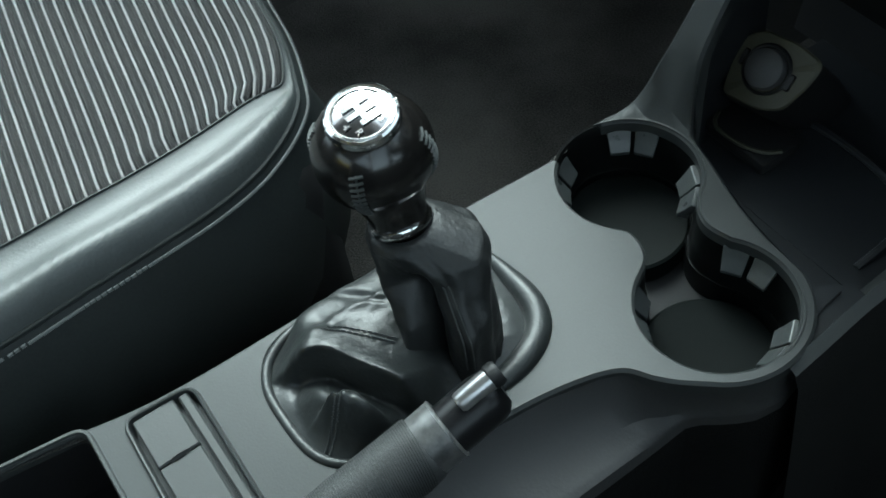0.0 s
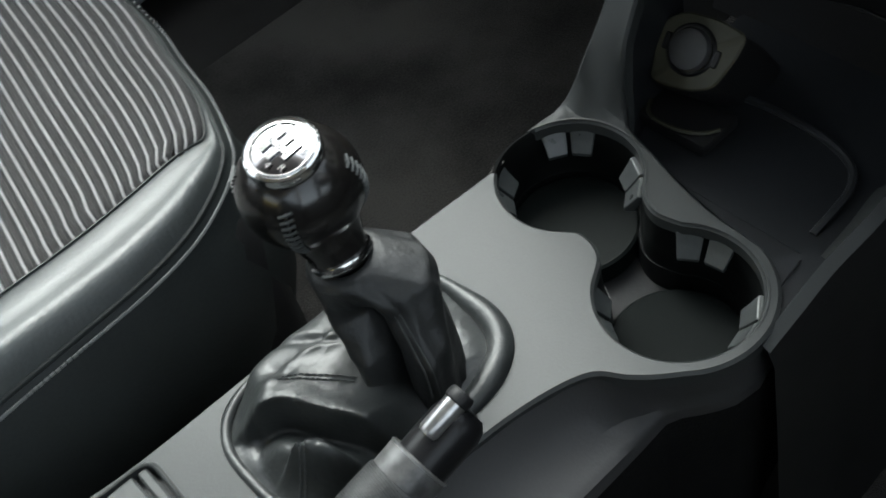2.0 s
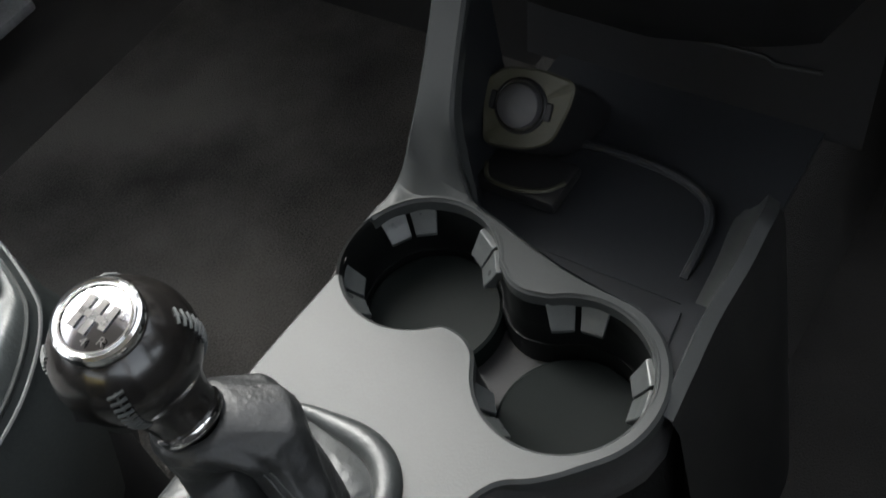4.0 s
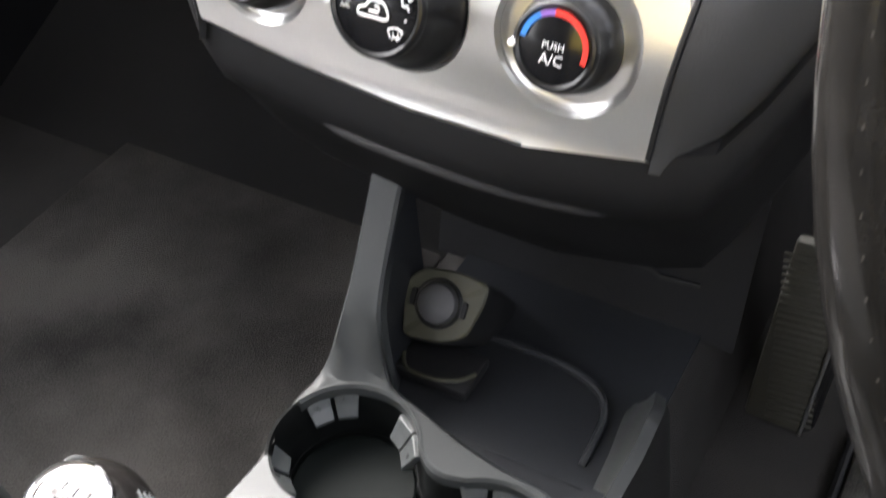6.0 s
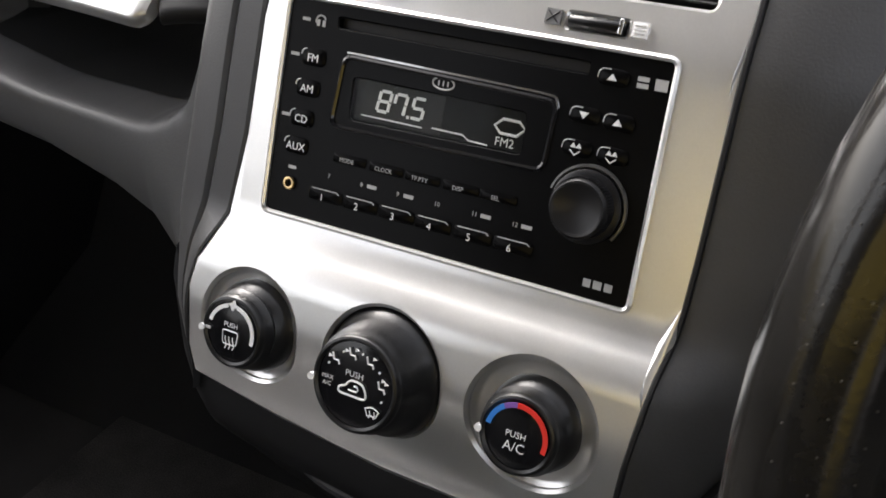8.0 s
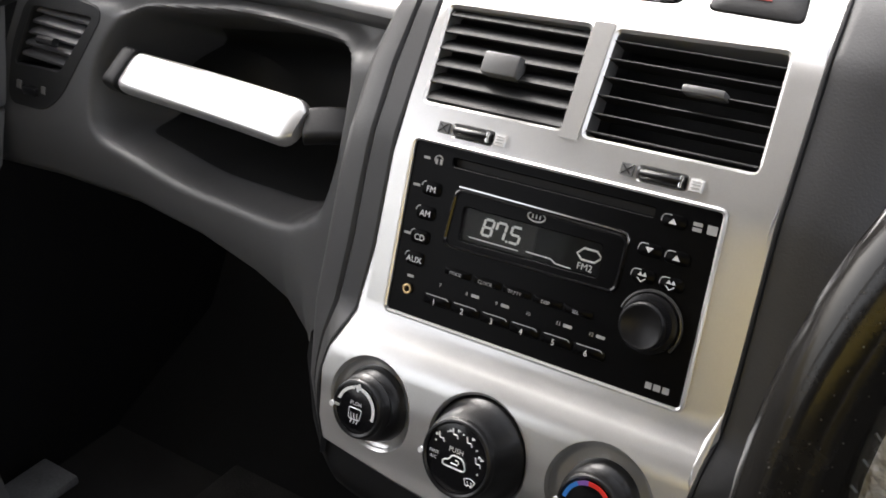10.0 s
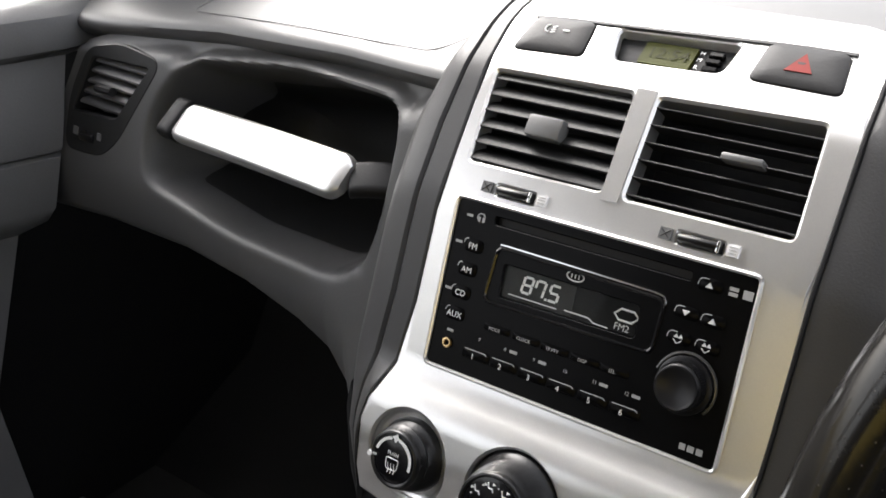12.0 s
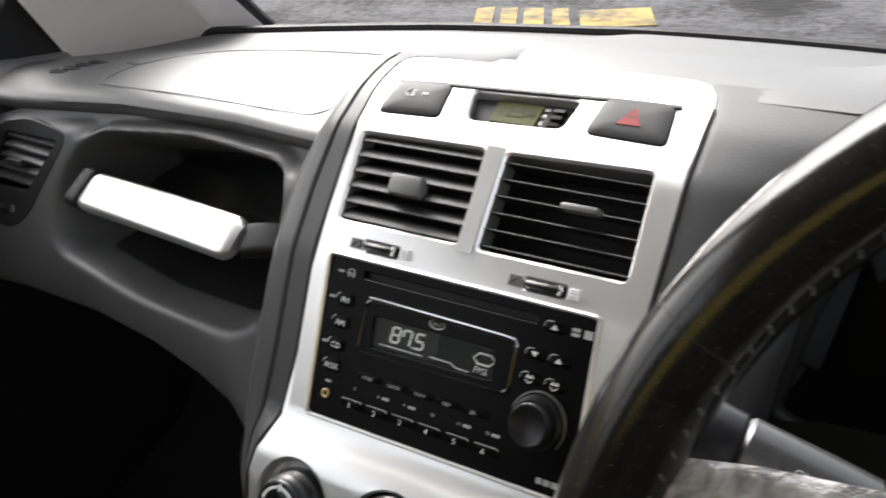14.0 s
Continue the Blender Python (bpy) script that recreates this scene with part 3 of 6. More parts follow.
# paler copy of the left cheek's plastic, standing for light from the driver's side
part("right_cheek", sheet(rows), mat("lit_cheek_plastic", (0.043, 0.043, 0.044), 0.48, 0, 0.12, 800, 0.25, 10, 0.07, bump_dist=0.0005, spec=0.6), dash)
# chin under the silver panel, coloured darker than the cheeks for its shade
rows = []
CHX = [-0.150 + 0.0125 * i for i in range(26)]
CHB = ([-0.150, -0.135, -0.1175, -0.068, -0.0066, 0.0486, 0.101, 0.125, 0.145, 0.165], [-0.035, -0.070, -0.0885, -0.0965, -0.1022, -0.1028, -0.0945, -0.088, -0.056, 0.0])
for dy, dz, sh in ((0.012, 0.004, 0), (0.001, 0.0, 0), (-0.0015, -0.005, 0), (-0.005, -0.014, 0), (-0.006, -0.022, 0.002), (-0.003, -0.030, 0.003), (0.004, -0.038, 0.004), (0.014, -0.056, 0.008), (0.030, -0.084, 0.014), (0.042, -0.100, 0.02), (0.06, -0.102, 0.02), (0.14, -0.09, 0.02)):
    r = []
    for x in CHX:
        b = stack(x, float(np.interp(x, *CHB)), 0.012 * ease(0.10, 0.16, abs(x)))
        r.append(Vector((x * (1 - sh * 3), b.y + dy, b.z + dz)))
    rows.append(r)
part("chin", sheet(rows), mat("shaded_chin_plastic", (0.009, 0.009, 0.0095), 0.6, 0, 0.2, 500, 0.25, 12, 0.1, spec=0.14), dash)
part("pocket_lip", tube(smooth_loop([(-0.055, 0.1600, 0.4535), (-0.03, 0.1540, 0.4525), (0.03, 0.1530, 0.450), (0.075, 0.1570, 0.450), (0.088, 0.1640, 0.449)], 6, False), 0.0022, False, 8), MATTBLACK, dash)
# driver's knee panel, right of the stack
rows = []
for d, dz in ((0.0, 0.05), (0.012, 0.0), (0.03, -0.06), (0.08, -0.12)):
    rows.append([Vector((x, 0.245 + d + 0.10 * (x - 0.14), 0.575 + dz - 0.25 * max(0, 0.2 - x))) for x in (0.15, 0.17, 0.2, 0.3, 0.5, 0.72)])
part("knee_panel", sheet(rows), TRIMDARK, dash)

# ---- silver centre panel ----
panel = thing("silver_dash_surround", "satin silver centre stack panel with openings for radio and vents", "dash panel", (0, 0.2, 0.47))
RADIO = rounded(rect(-0.0905, -0.001, 0.0912, 0.0985), 0.004)
VENT_L = rounded([(-0.0940, 0.1180), (-0.0045, 0.1185), (-0.0062, 0.1780), (-0.0975, 0.1765)], 0.005)
VENT_R = rounded([(0.0060, 0.1177), (0.1005, 0.1177), (0.0980, 0.1800), (0.0062, 0.1775)], 0.005)
BTN_L = rounded([(-0.0945, 0.1905), (-0.0475, 0.1925), (-0.0500, 0.2190), (-0.0900, 0.2175)], 0.005)
CLOCK = rounded([(-0.0310, 0.1940), (0.0345, 0.1965), (0.0375, 0.2225), (-0.0375, 0.2195)], 0.007)
BTN_R = rounded([(0.0475, 0.1960), (0.0973, 0.1947), (0.0930, 0.2235), (0.0490, 0.2235)], 0.005)
DIALS = ((-0.0815, -0.0545, 0.0285, 0.0224, 0.0150), (-0.0085, -0.0550, 0.0, 0.0298, 0.0194), (0.0640, -0.0555, 0.0305, 0.0212, 0.0150))
TOGS = ((-0.0552, 0.1068), (0.0552, 0.1070))
OUT = LEFT_EDGE[::-1] + [(-0.05, 0.2525), (0.0, 0.2528), (0.05, 0.2525)] + RIGHT_EDGE + BOTTOM
holes = [RADIO, VENT_L, VENT_R, BTN_L, CLOCK, BTN_R]
holes += [[(x + r * math.cos(a * math.pi / 20), s + r * math.sin(a * math.pi / 20)) for a in range(40)] for x, s, r in ((d[0], d[1], d[2] or 0.0312) for d in DIALS)]
holes += [rounded(rect(x - 0.0135, s - 0.0042, x + 0.0135, s + 0.0042), 0.002) for x, s in TOGS]


def face(x, s, depth=0.0):
    return stack(x, s, depth - swell(s))


def true_normals(ob):
    """Shades the front of the plate by the smooth surface that it was laid on."""
    me = ob.data
    lean = []
    fine = np.linspace(SS[0], SS[-1], 6000)
    line = np.stack([np.array(face(0, q).yz) for q in fine[::10]])
    line = np.stack([np.interp(fine, fine[::10], line[:, k]) for k in (0, 1)], 1)
    for v in me.vertices:
        q = float(fine[np.argmin((line[:, 0] - v.co.y) ** 2 + (line[:, 1] - v.co.z) ** 2)])
        t = (face(v.co.x, q + 0.005) - face(v.co.x, q - 0.005)).normalized()
        lean.append(Vector((0, -t.z, t.y)))
    zero, out = Vector((0, 0, 0)), []
    for p in me.polygons:
        front = p.normal.dot(lean[p.vertices[0]]) > 0.80
        out += [lean[i] if front else zero for i in p.vertices]
    me.normals_split_custom_set(out)


true_normals(part("faceplate", plate(OUT, holes, face, 0.014, 0.006, 0.0016), SILVER, panel))
for x, s, r, base, cap in DIALS:
    r0 = r or 0.0312
    prof = ((1.02, 0.0024), (0.985, 0.0028), (0.95, 0.0034), (0.90, 0.0050), (0.84, 0.0058), (0.6, 0.0062)) if r else ((1.02, 0.0024), (0.985, 0.004), (0.9, 0.005), (0.6, 0.005))
    rows = [[face(x + r0 * f * math.cos(a * math.pi / 28), s + r0 * f * math.sin(a * math.pi / 28), d) for a in range(57)] for f, d in prof]
    part("dial_dish", sheet(rows), SILVER if r else MATTBLACK, panel)
part("panel_gap", tube([face(x + 0.0008, q, -0.0004) for x, q in smooth_loop(RIGHT_EDGE[3:], 3, False)], 0.0013, False, 6), MATTBLACK, panel, "dark gap beside the panel")
part("radio_bezel", tube([stack(x, s, -0.0003) for x, s in RADIO], 0.0013, True, 6), SILVER, panel)

DIALBLACK = mat("satin_dial_black", (0.008, 0.008, 0.0085), 0.3, 0, 0.15, 700, 0.12, 20, 0.05, spec=0.45)

# ---- climate dials ----
def dial(x, s, base, cap, label):
    th = thing("climate_dial", label, "dial", m=stack_frame(x, s, -0.0040), group="climate dials")
    h = 0.0275 if cap > 0.018 else 0.0195
    part("skirt", lathe([(base - 0.004, -0.004), (base - 0.0004, -0.002), (base, 0.001), (base - 0.0006, 0.0045), (base - 0.0022, 0.0075), (base - 0.0048, 0.0100), (cap + 0.0040, h - 0.0065), (cap + 0.0026, h - 0.0042), (cap + 0.0020, h - 0.002)], 64), DIALBLACK, th, local=True)
    part("ring", lathe([(cap + 0.0022, h - 0.0035), (cap + 0.0022, h - 0.0008), (cap + 0.0014, h + 0.0004), (cap + 0.0004, h + 0.0007), (cap - 0.0008, h)], 64), DIALBLACK, th, local=True)
    part("cap", lathe([(cap - 0.0004, h - 0.002), (cap - 0.0006, h - 0.0004), (cap * 0.7, h + 0.0002), (0, h + 0.0004)], 48), GLOSSBLACK, th, local=True)
    top = h + 0.0009

    def lay(u, v, depth=0.0):
        return Vector((u * 1.12, v * 1.12, top - depth))
    a = radians(186)
    part("pointer", prism([(cap * math.cos(a) + 0.0014 * math.cos(k * math.pi / 8), cap * math.sin(a) + 0.0014 * math.sin(k * math.pi / 8)) for k in range(16)], lay, 0.0016, -0.0006), WHITEINK, th, local=True)
    return th, lay


def strokes(lay, lines, w=0.00032):
    """Thin raised lines of an icon, each a chain of points."""
    return joined(*[tube([lay(u, v, -0.0002) for u, v in line], w, False, 4) for line in lines])


def arc_band(r, a0, a1, w, lay, n=16):
    o, i = arc(0, 0, r + w / 2, a0, a1, n), arc(0, 0, r - w / 2, a0, a1, n)
    return prism(o + i[::-1], lay, 0.0002, -0.0003)


def bars(lay, items):
    return joined(*[prism([(x + math.cos(a) * u - math.sin(a) * v, y + math.sin(a) * u + math.cos(a) * v) for u, v in ((-w / 2, -h / 2), (w / 2, -h / 2), (w / 2, h / 2), (-w / 2, h / 2))], lay, 0.0002, -0.0003) for x, y, w, h, a in items])


for i, (x, s, r, base, cap) in enumerate(DIALS):
    th, lay = dial(x, s, base, cap, ("black fan dial with a white arc and a rear heater icon", "large black airflow dial with white mode icons", "black temperature dial with a blue to red arc")[i])
    if i == 0:
        part("scale_arc", arc_band(cap * 0.74, -14, 80, 0.0016, lay), WHITEINK, th, "white speed arc", local=True)
        part("scale_arc", arc_band(cap * 0.74, 104, 166, 0.0016, lay), WHITEINK, th, "white speed arc", local=True)
        part("push_text", lettering("PUSH", 0.0030, lay, 0.0, 0.0030, 0.0003), WHITEINK, th, local=True)
        hx = rounded([(-0.0034, -0.0052), (0.0034, -0.0052), (0.0040, 0.0006), (-0.0040, 0.0006)], 0.0012, 3)
        waves = [[(u + 0.0005 * math.sin(k * 1.3), -0.0072 + 0.0013 * k) for k in range(5)] for u in (-0.0019, 0.0, 0.0019)]
        part("heater_icon", strokes(lay, [hx + hx[:1]] + waves), WHITEINK, th, local=True)
        q = cap * 0.76
        part("fan_icon", bars(lay, [(-0.0011, q + 0.0004, 0.0022, 0.0011, 0.4), (0.0011, q - 0.0004, 0.0022, 0.0011, 0.4), (0.0004, q + 0.0011, 0.0011, 0.0022, 0.4), (-0.0004, q - 0.0011, 0.0011, 0.0022, 0.4)]), WHITEINK, th, local=True)
        part("off_mark", bars(lay, [(-cap * 0.78, -0.0008, 0.0026, 0.0011, 0)]), GREYINK, th, local=True)
    elif i == 1:
        for a, arrows in ((137, (0,)), (100, (0, 1)), (62, (1,)), (14, (1, 2))):
            c, sn = cap * 0.64 * math.cos(radians(a)), cap * 0.64 * math.sin(radians(a))
            lines = [[(c - 0.0016, sn + 0.0018), (c - 0.0008, sn - 0.0008), (c + 0.0012, sn - 0.0008), (c + 0.0018, sn - 0.0022)]]
            heads = ((-0.0024, 0.0002), (0.0020, 0.0016), (0.0006, 0.0024))
            mode = part("mode_icon", strokes(lay, lines, 0.0005), WHITEINK, th, local=True)
            part("mode_arrow", joined(*[prism([(c + heads[k][0] - 0.0008, sn + heads[k][1] - 0.0007), (c + heads[k][0] + 0.0009, sn + heads[k][1]), (c + heads[k][0] - 0.0008, sn + heads[k][1] + 0.0007)], lay, 0.0002, -0.0004) for k in arrows]), WHITEINK, mode, local=True)
        for a in (155, 118, 80, 38, -12):
            c, sn = cap * 0.68 * math.cos(radians(a)), cap * 0.68 * math.sin(radians(a))
            part("mode_dot", prism(arc(c, sn, 0.00045, 0, 330, 6), lay, 0.0002, -0.0003), WHITEINK, th, local=True)
        c, sn = cap * 0.64 * math.cos(radians(-40)), cap * 0.64 * math.sin(radians(-40))
        screen = smooth_loop([(c - 0.0030, sn + 0.0010), (c, sn + 0.0020), (c + 0.0030, sn + 0.0010)], 4, False) + [(c + 0.0018, sn - 0.0016), (c, sn - 0.0012), (c - 0.0018, sn - 0.0016), (c - 0.0030, sn + 0.0010)]
        part("defrost_icon", strokes(lay, [screen] + [[(c + u, sn - 0.0022), (c + u + 0.0004, sn - 0.0008), (c + u, sn + 0.0006)] for u in (-0.0010, 0.0010)]), WHITEINK, th, local=True)
        part("max_text", lettering("MAX", 0.0024, lay, -cap * 0.60, 0.0002, 0.0003), WHITEINK, th, local=True)
        part("max_text", lettering("A/C", 0.0024, lay, -cap * 0.60, -0.0024, 0.0003), WHITEINK, th, local=True)
        part("push_text", lettering("PUSH", 0.0034, lay, 0.0, 0.0042, 0.0003), WHITEINK, th, local=True)
        car = smooth_loop([(-0.0056, -0.0040), (-0.0058, -0.0018), (-0.0034, -0.0008), (-0.0012, 0.0016), (0.0034, 0.0014), (0.0056, -0.0012), (0.0056, -0.0040), (0.0, -0.0042)], 4)
        part("recirculation_icon", joined(tube([lay(*p, -0.0003) for p in car], 0.0005, True, 5), tube([lay(*p, -0.0003) for p in ((-0.0018, -0.0022), (0.0018, -0.0022), (0.0024, -0.0012), (0.0018, -0.0002), (0.0004, -0.0002))], 0.00045, False, 4)), WHITEINK, th, local=True)
    else:
        part("cold_arc", arc_band(cap * 0.76, 122, 172, 0.0019, lay), BLUEINK, th, "blue cold arc", local=True)
        part("mild_arc", arc_band(cap * 0.76, 96, 122, 0.0019, lay), mat("violet_marking", (0.22, 0.10, 0.40), 0.45, 0, 0.05), th, "violet middle of the arc", local=True)
        part("hot_arc", arc_band(cap * 0.76, -16, 96, 0.0019, lay), REDINK, th, "red hot arc", local=True)
        part("push_text", lettering("PUSH", 0.0034, lay, 0.0, 0.0004, 0.0003), WHITEINK, th, local=True)
        part("ac_text", lettering("A/C", 0.0052, lay, 0.0, -0.0042, 0.0004), WHITEINK, th, local=True)


# ---- car radio ----
radio = thing("car_radio", "gloss black car radio with a lit display and small buttons", "car radio", (0, 0.21, 0.57))


def rad(x, s, depth=0.0):
    return stack(x, s, depth + 0.0005)


RFACE = rounded(rect(-0.0895, 0.0002, 0.0902, 0.0973), 0.003)
SLOT = rounded(rect(-0.0640, 0.0868, 0.0565, 0.0925), 0.002)
GLASSWIN = rounded([(-0.0515, 0.0485), (0.0340, 0.0500), (0.0335, 0.0682), (-0.0520, 0.0682)], 0.003)
part("face", plate(RFACE, [SLOT, GLASSWIN], rad, 0.01, 0.012, 0.0006), RADIOBLACK, radio)
part("disc_slot", prism(SLOT, rad, 0.004, 0.006), MATTBLACK, radio)
part("display", prism(GLASSWIN, rad, 0.0025, 0.005), mat("dim_lcd", (0.010, 0.0105, 0.010), 0.3, 0, 0.15, 60, 0, 30, spec=0.15), radio, "dim grey display")
# sheen over the display's left half, painted as a paler rectangle
part("sheen_patch", prism(rounded([(-0.0500, 0.0500), (-0.0060, 0.0505), (-0.0060, 0.0672), (-0.0500, 0.0672)], 0.001), rad, 0.0022, 0.003), mat("lcd_sheen", (0.045, 0.047, 0.045), 0.35, 0, 0.2, 60, 0, 30, spec=0.15), radio)


def lcd(x, s, depth=0.0):
    return rad(x, s, depth + 0.0018)


SEG = {"a": (0, 1.0, 1), "b": (0.5, 0.5, 0), "c": (0.5, -0.5, 0), "d": (0, -1.0, 1), "e": (-0.5, -0.5, 0), "f": (-0.5, 0.5, 0), "g": (0, 0, 1)}
for cx, on in ((-0.0352, "abcdefg"), (-0.0272, "abcf"), (-0.0180, "acdfg")):
    items = []
    for g in on:
        u, v, flat_ = SEG[g]
        items.append((cx + u * 0.0056 + v * 0.0007, 0.0597 + v * 0.0044, 0.0046 if flat_ else 0.0013, 0.0013 if flat_ else 0.0039, -0.0 if flat_ else -0.14))
    part("figure", bars(lcd, items), LCDLIT, radio, "white display figure")
part("point", bars(lcd, [(-0.0226, 0.0552, 0.0012, 0.0012, 0)]), LCDLIT, radio)
part("band_text", lettering("FM2", 0.0052, lcd, 0.0246, 0.0535, 0.0), LCDLIT, radio)
hexa = [(0.0190, 0.0600), (0.0225, 0.0632), (0.0300, 0.0632), (0.0330, 0.0605), (0.0295, 0.0572), (0.0220, 0.0572)]
part("hexagon_icon", tube([lcd(*p) for p in hexa], 0.0006, True, 4), LCDLIT, radio)
part("level_line", tube([lcd(*p) for p in ((-0.0100, 0.0530), (0.0050, 0.0530), (0.0080, 0.0512), (0.0170, 0.0510))], 0.0004, False, 4), LCDLIT, radio)
part("underline", tube([lcd(*p) for p in ((-0.0460, 0.0520), (-0.0150, 0.0522))], 0.00035, False, 4), LCDLIT, radio)
part("display_lens", prism(GLASSWIN, rad, 0.0001, 0.0006), LENS, radio).visible_shadow = False
part("brow", tube([rad(*p, -0.0004) for p in smooth_loop([(-0.0560, 0.0776), (-0.04, 0.0776), (0.02, 0.0770), (0.0415, 0.0765), (0.0450, 0.0750), (0.0462, 0.0720)], 5, False)], 0.0007, False, 6), CHROME, radio, "thin bright brow over the display")
part("display_hood", tube([rad(*p, 0.0) for p in rounded([(-0.0600, 0.0445), (0.0445, 0.0460), (0.0455, 0.0745), (-0.0575, 0.0760)], 0.005)], 0.0012, True, 6), GLOSSBLACK, radio)
part("badge", joined(tube([rad(-0.0067 + 0.0052 * math.cos(a * math.pi / 10), 0.0726 + 0.0026 * math.sin(a * math.pi / 10), -0.0004) for a in range(20)], 0.0004, True, 4), bars(lambda u, v, d=0.0: rad(-0.0067 + u, 0.0726 + v, d - 0.0004), [(-0.0022, 0, 0.0005, 0.0022, 0), (0.0, 0, 0.0005, 0.0022, 0), (0.0022, 0, 0.0005, 0.0022, 0)])), GREYINK, radio, "small oval maker's badge")


def key(x, s, w, h, r=0.0015, up=0.0009):
    pl = rounded(rect(x - w / 2, s - h / 2, x + w / 2, s + h / 2), min(r, h * 0.45), 4)
    inner = rounded(rect(x - w / 2 + 0.0006, s - h / 2 + 0.0006, x + w / 2 - 0.0006, s + h / 2 - 0.0006), min(r, h * 0.4), 4)
    return sheet([[rad(*p, 0.0005) for p in pl + pl[:1]], [rad(*p, -up * 0.6) for p in pl + pl[:1]], [rad(*p, -up) for p in inner + inner[:1]], [rad(x, s, -up - 0.0002)] * (len(inner) + 1)])


for txt, x, s in (("FM", -0.0735, 0.0726), ("AM", -0.0745, 0.0587), ("CD", -0.0755, 0.0449), ("AUX", -0.0765, 0.0321)):
    k = part("button", key(x, s, 0.0125, 0.0078, 0.003), RADIOBLACK, radio)
    part("legend", lettering(txt, 0.0050, rad, x + 0.0004, s - 0.0004, 0.0020), WHITEINK, k)
    # highlight on the key's corner, drawn as a grey line
    part("glint", tube([rad(*p, -0.0014) for p in arc(x - 0.0036, s + 0.0010, 0.0026, 95, 185, 8)], 0.0003, False, 4), GREYINK, k)
for x, v, w in ((-0.0842, 0.0728, 0.0045), (-0.0848, 0.0452, 0.0045), (-0.0805, 0.0888, 0.0040), (-0.0775, 0.0218, 0.0042)):
    part("side_mark", bars(rad, [(x, v, w, 0.0014, 0)]), GREYINK, radio)
part("mute_icon", joined(tube([rad(*p, -0.0004) for p in arc(-0.0725, 0.0888, 0.0026, 20, 200, 8)], 0.0004, False, 4), bars(lambda u, v, d=0.0: rad(u, v, d - 0.0002), [(-0.0738, 0.0880, 0.0014, 0.0028, 0), (-0.0708, 0.0880, 0.0014, 0.0028, 0)])), GREYINK, radio)
part("aux_socket", lathe([(0.0030, 0), (0.0030, 0.0012), (0.0024, 0.0014), (0.0017, 0.0012), (0.0015, -0.003), (0, -0.003)], 20, stack_frame(-0.0775, 0.0143)), BRASS, radio, "gold rimmed aux socket")
for i, (x, txt) in enumerate(((-0.0477, "MODE"), (-0.0284, "CLOCK"), (-0.0099, "TP.PTY"), (0.0089, "DISP"), (0.0267, "SEL"))):
    k = part("button", key(x + 0.0005, 0.0312, 0.0172, 0.0042, 0.001), RADIOBLACK, radio)
    part("legend", lettering(txt, 0.0027, rad, x, 0.0308, 0.0021), GREYINK, k)
for i, x in enumerate((-0.0582, -0.0394, -0.0204, -0.0018, 0.0176, 0.0366)):
    k = part("preset_button", key(x + 0.001, 0.0128, 0.0180, 0.0058, 0.0015), RADIOBLACK, radio)
    part("legend", lettering(str(i + 1), 0.0046, rad, x, 0.0118, 0.0021), WHITEINK, k)
    # highlight along the preset key's top, drawn in grey
    part("key_glint", tube([rad(*p, -0.0016) for p in ((x - 0.006, 0.0154), (x + 0.0075, 0.0155), (x + 0.0088, 0.0145))], 0.00025, False, 4), GREYINK, k)
    part("upper_legend", lettering(str(i + 7), 0.0029, rad, x + 0.0014 - 0.0012 * (i in (1, 2, 4, 5)), 0.0219, 0.0004), GREYINK, radio)
    if i in (1, 2, 4, 5):
        part("mode_mark", bars(lambda u, v, d=0.0: rad(u, v, d), [(x + 0.0055, 0.0219, 0.0048, 0.0016, 0)]), GREYINK, radio)


def triangle(x, s, w, h, up):
    sg = 1 if up else -1
    return prism([(x - w / 2, s - sg * h / 2), (x + w / 2, s - sg * h / 2), (x, s + sg * h / 2)], rad, 0.0, -0.0020)


for x, s, up in ((0.0665, 0.0879, True), (0.0579, 0.0714, False), (0.0722, 0.0711, True), (0.0571, 0.0582, None), (0.0723, 0.0580, None)):
    k = part("button", key(x, s, 0.0132, 0.0066, 0.003), RADIOBLACK, radio)
    # bright reflection on the key's upper left edge, drawn as a grey line
    part("rim_glint", tube([rad(*p, -0.0013) for p in smooth_loop([(x - 0.0060, s - 0.0008), (x - 0.0056, s + 0.0016), (x - 0.0040, s + 0.0028), (x - 0.0010, s + 0.0029)], 4, False)], 0.00022, False, 4), GREYINK, k)
    if up is None:
        part("skip_icon", joined(triangle(x - 0.0012, s + 0.001, 0.0022, 0.0018, True), triangle(x + 0.0012, s + 0.001, 0.0022, 0.0018, True), tube([rad(x - 0.0022, s - 0.001, -0.002), rad(x, s - 0.0028, -0.002), rad(x + 0.0022, s - 0.001, -0.002)], 0.0003, False, 4)), WHITEINK, k)
    else:
        part("arrow_icon", triangle(x, s, 0.0038, 0.0026, up), WHITEINK, k)
part("disc_mark", bars(lambda u, v, d=0.0: rad(u, v, d), [(0.0786, 0.0892, 0.0046, 0.0018, 0), (0.0786, 0.0866, 0.0046, 0.0018, 0), (0.0860, 0.0880, 0.0050, 0.0044, 0)]), GREYINK, radio)
kn = part("volume_knob", lathe([(0.0150, 0), (0.0150, 0.0020), (0.0140, 0.0026), (0.0124, 0.0028), (0.0120, 0.0098), (0.0112, 0.0112), (0.0102, 0.0118), (0.0096, 0.0114), (0, 0.0117)], 48, stack_frame(0.0660, 0.0362)), SMOOTHBLACK, radio)
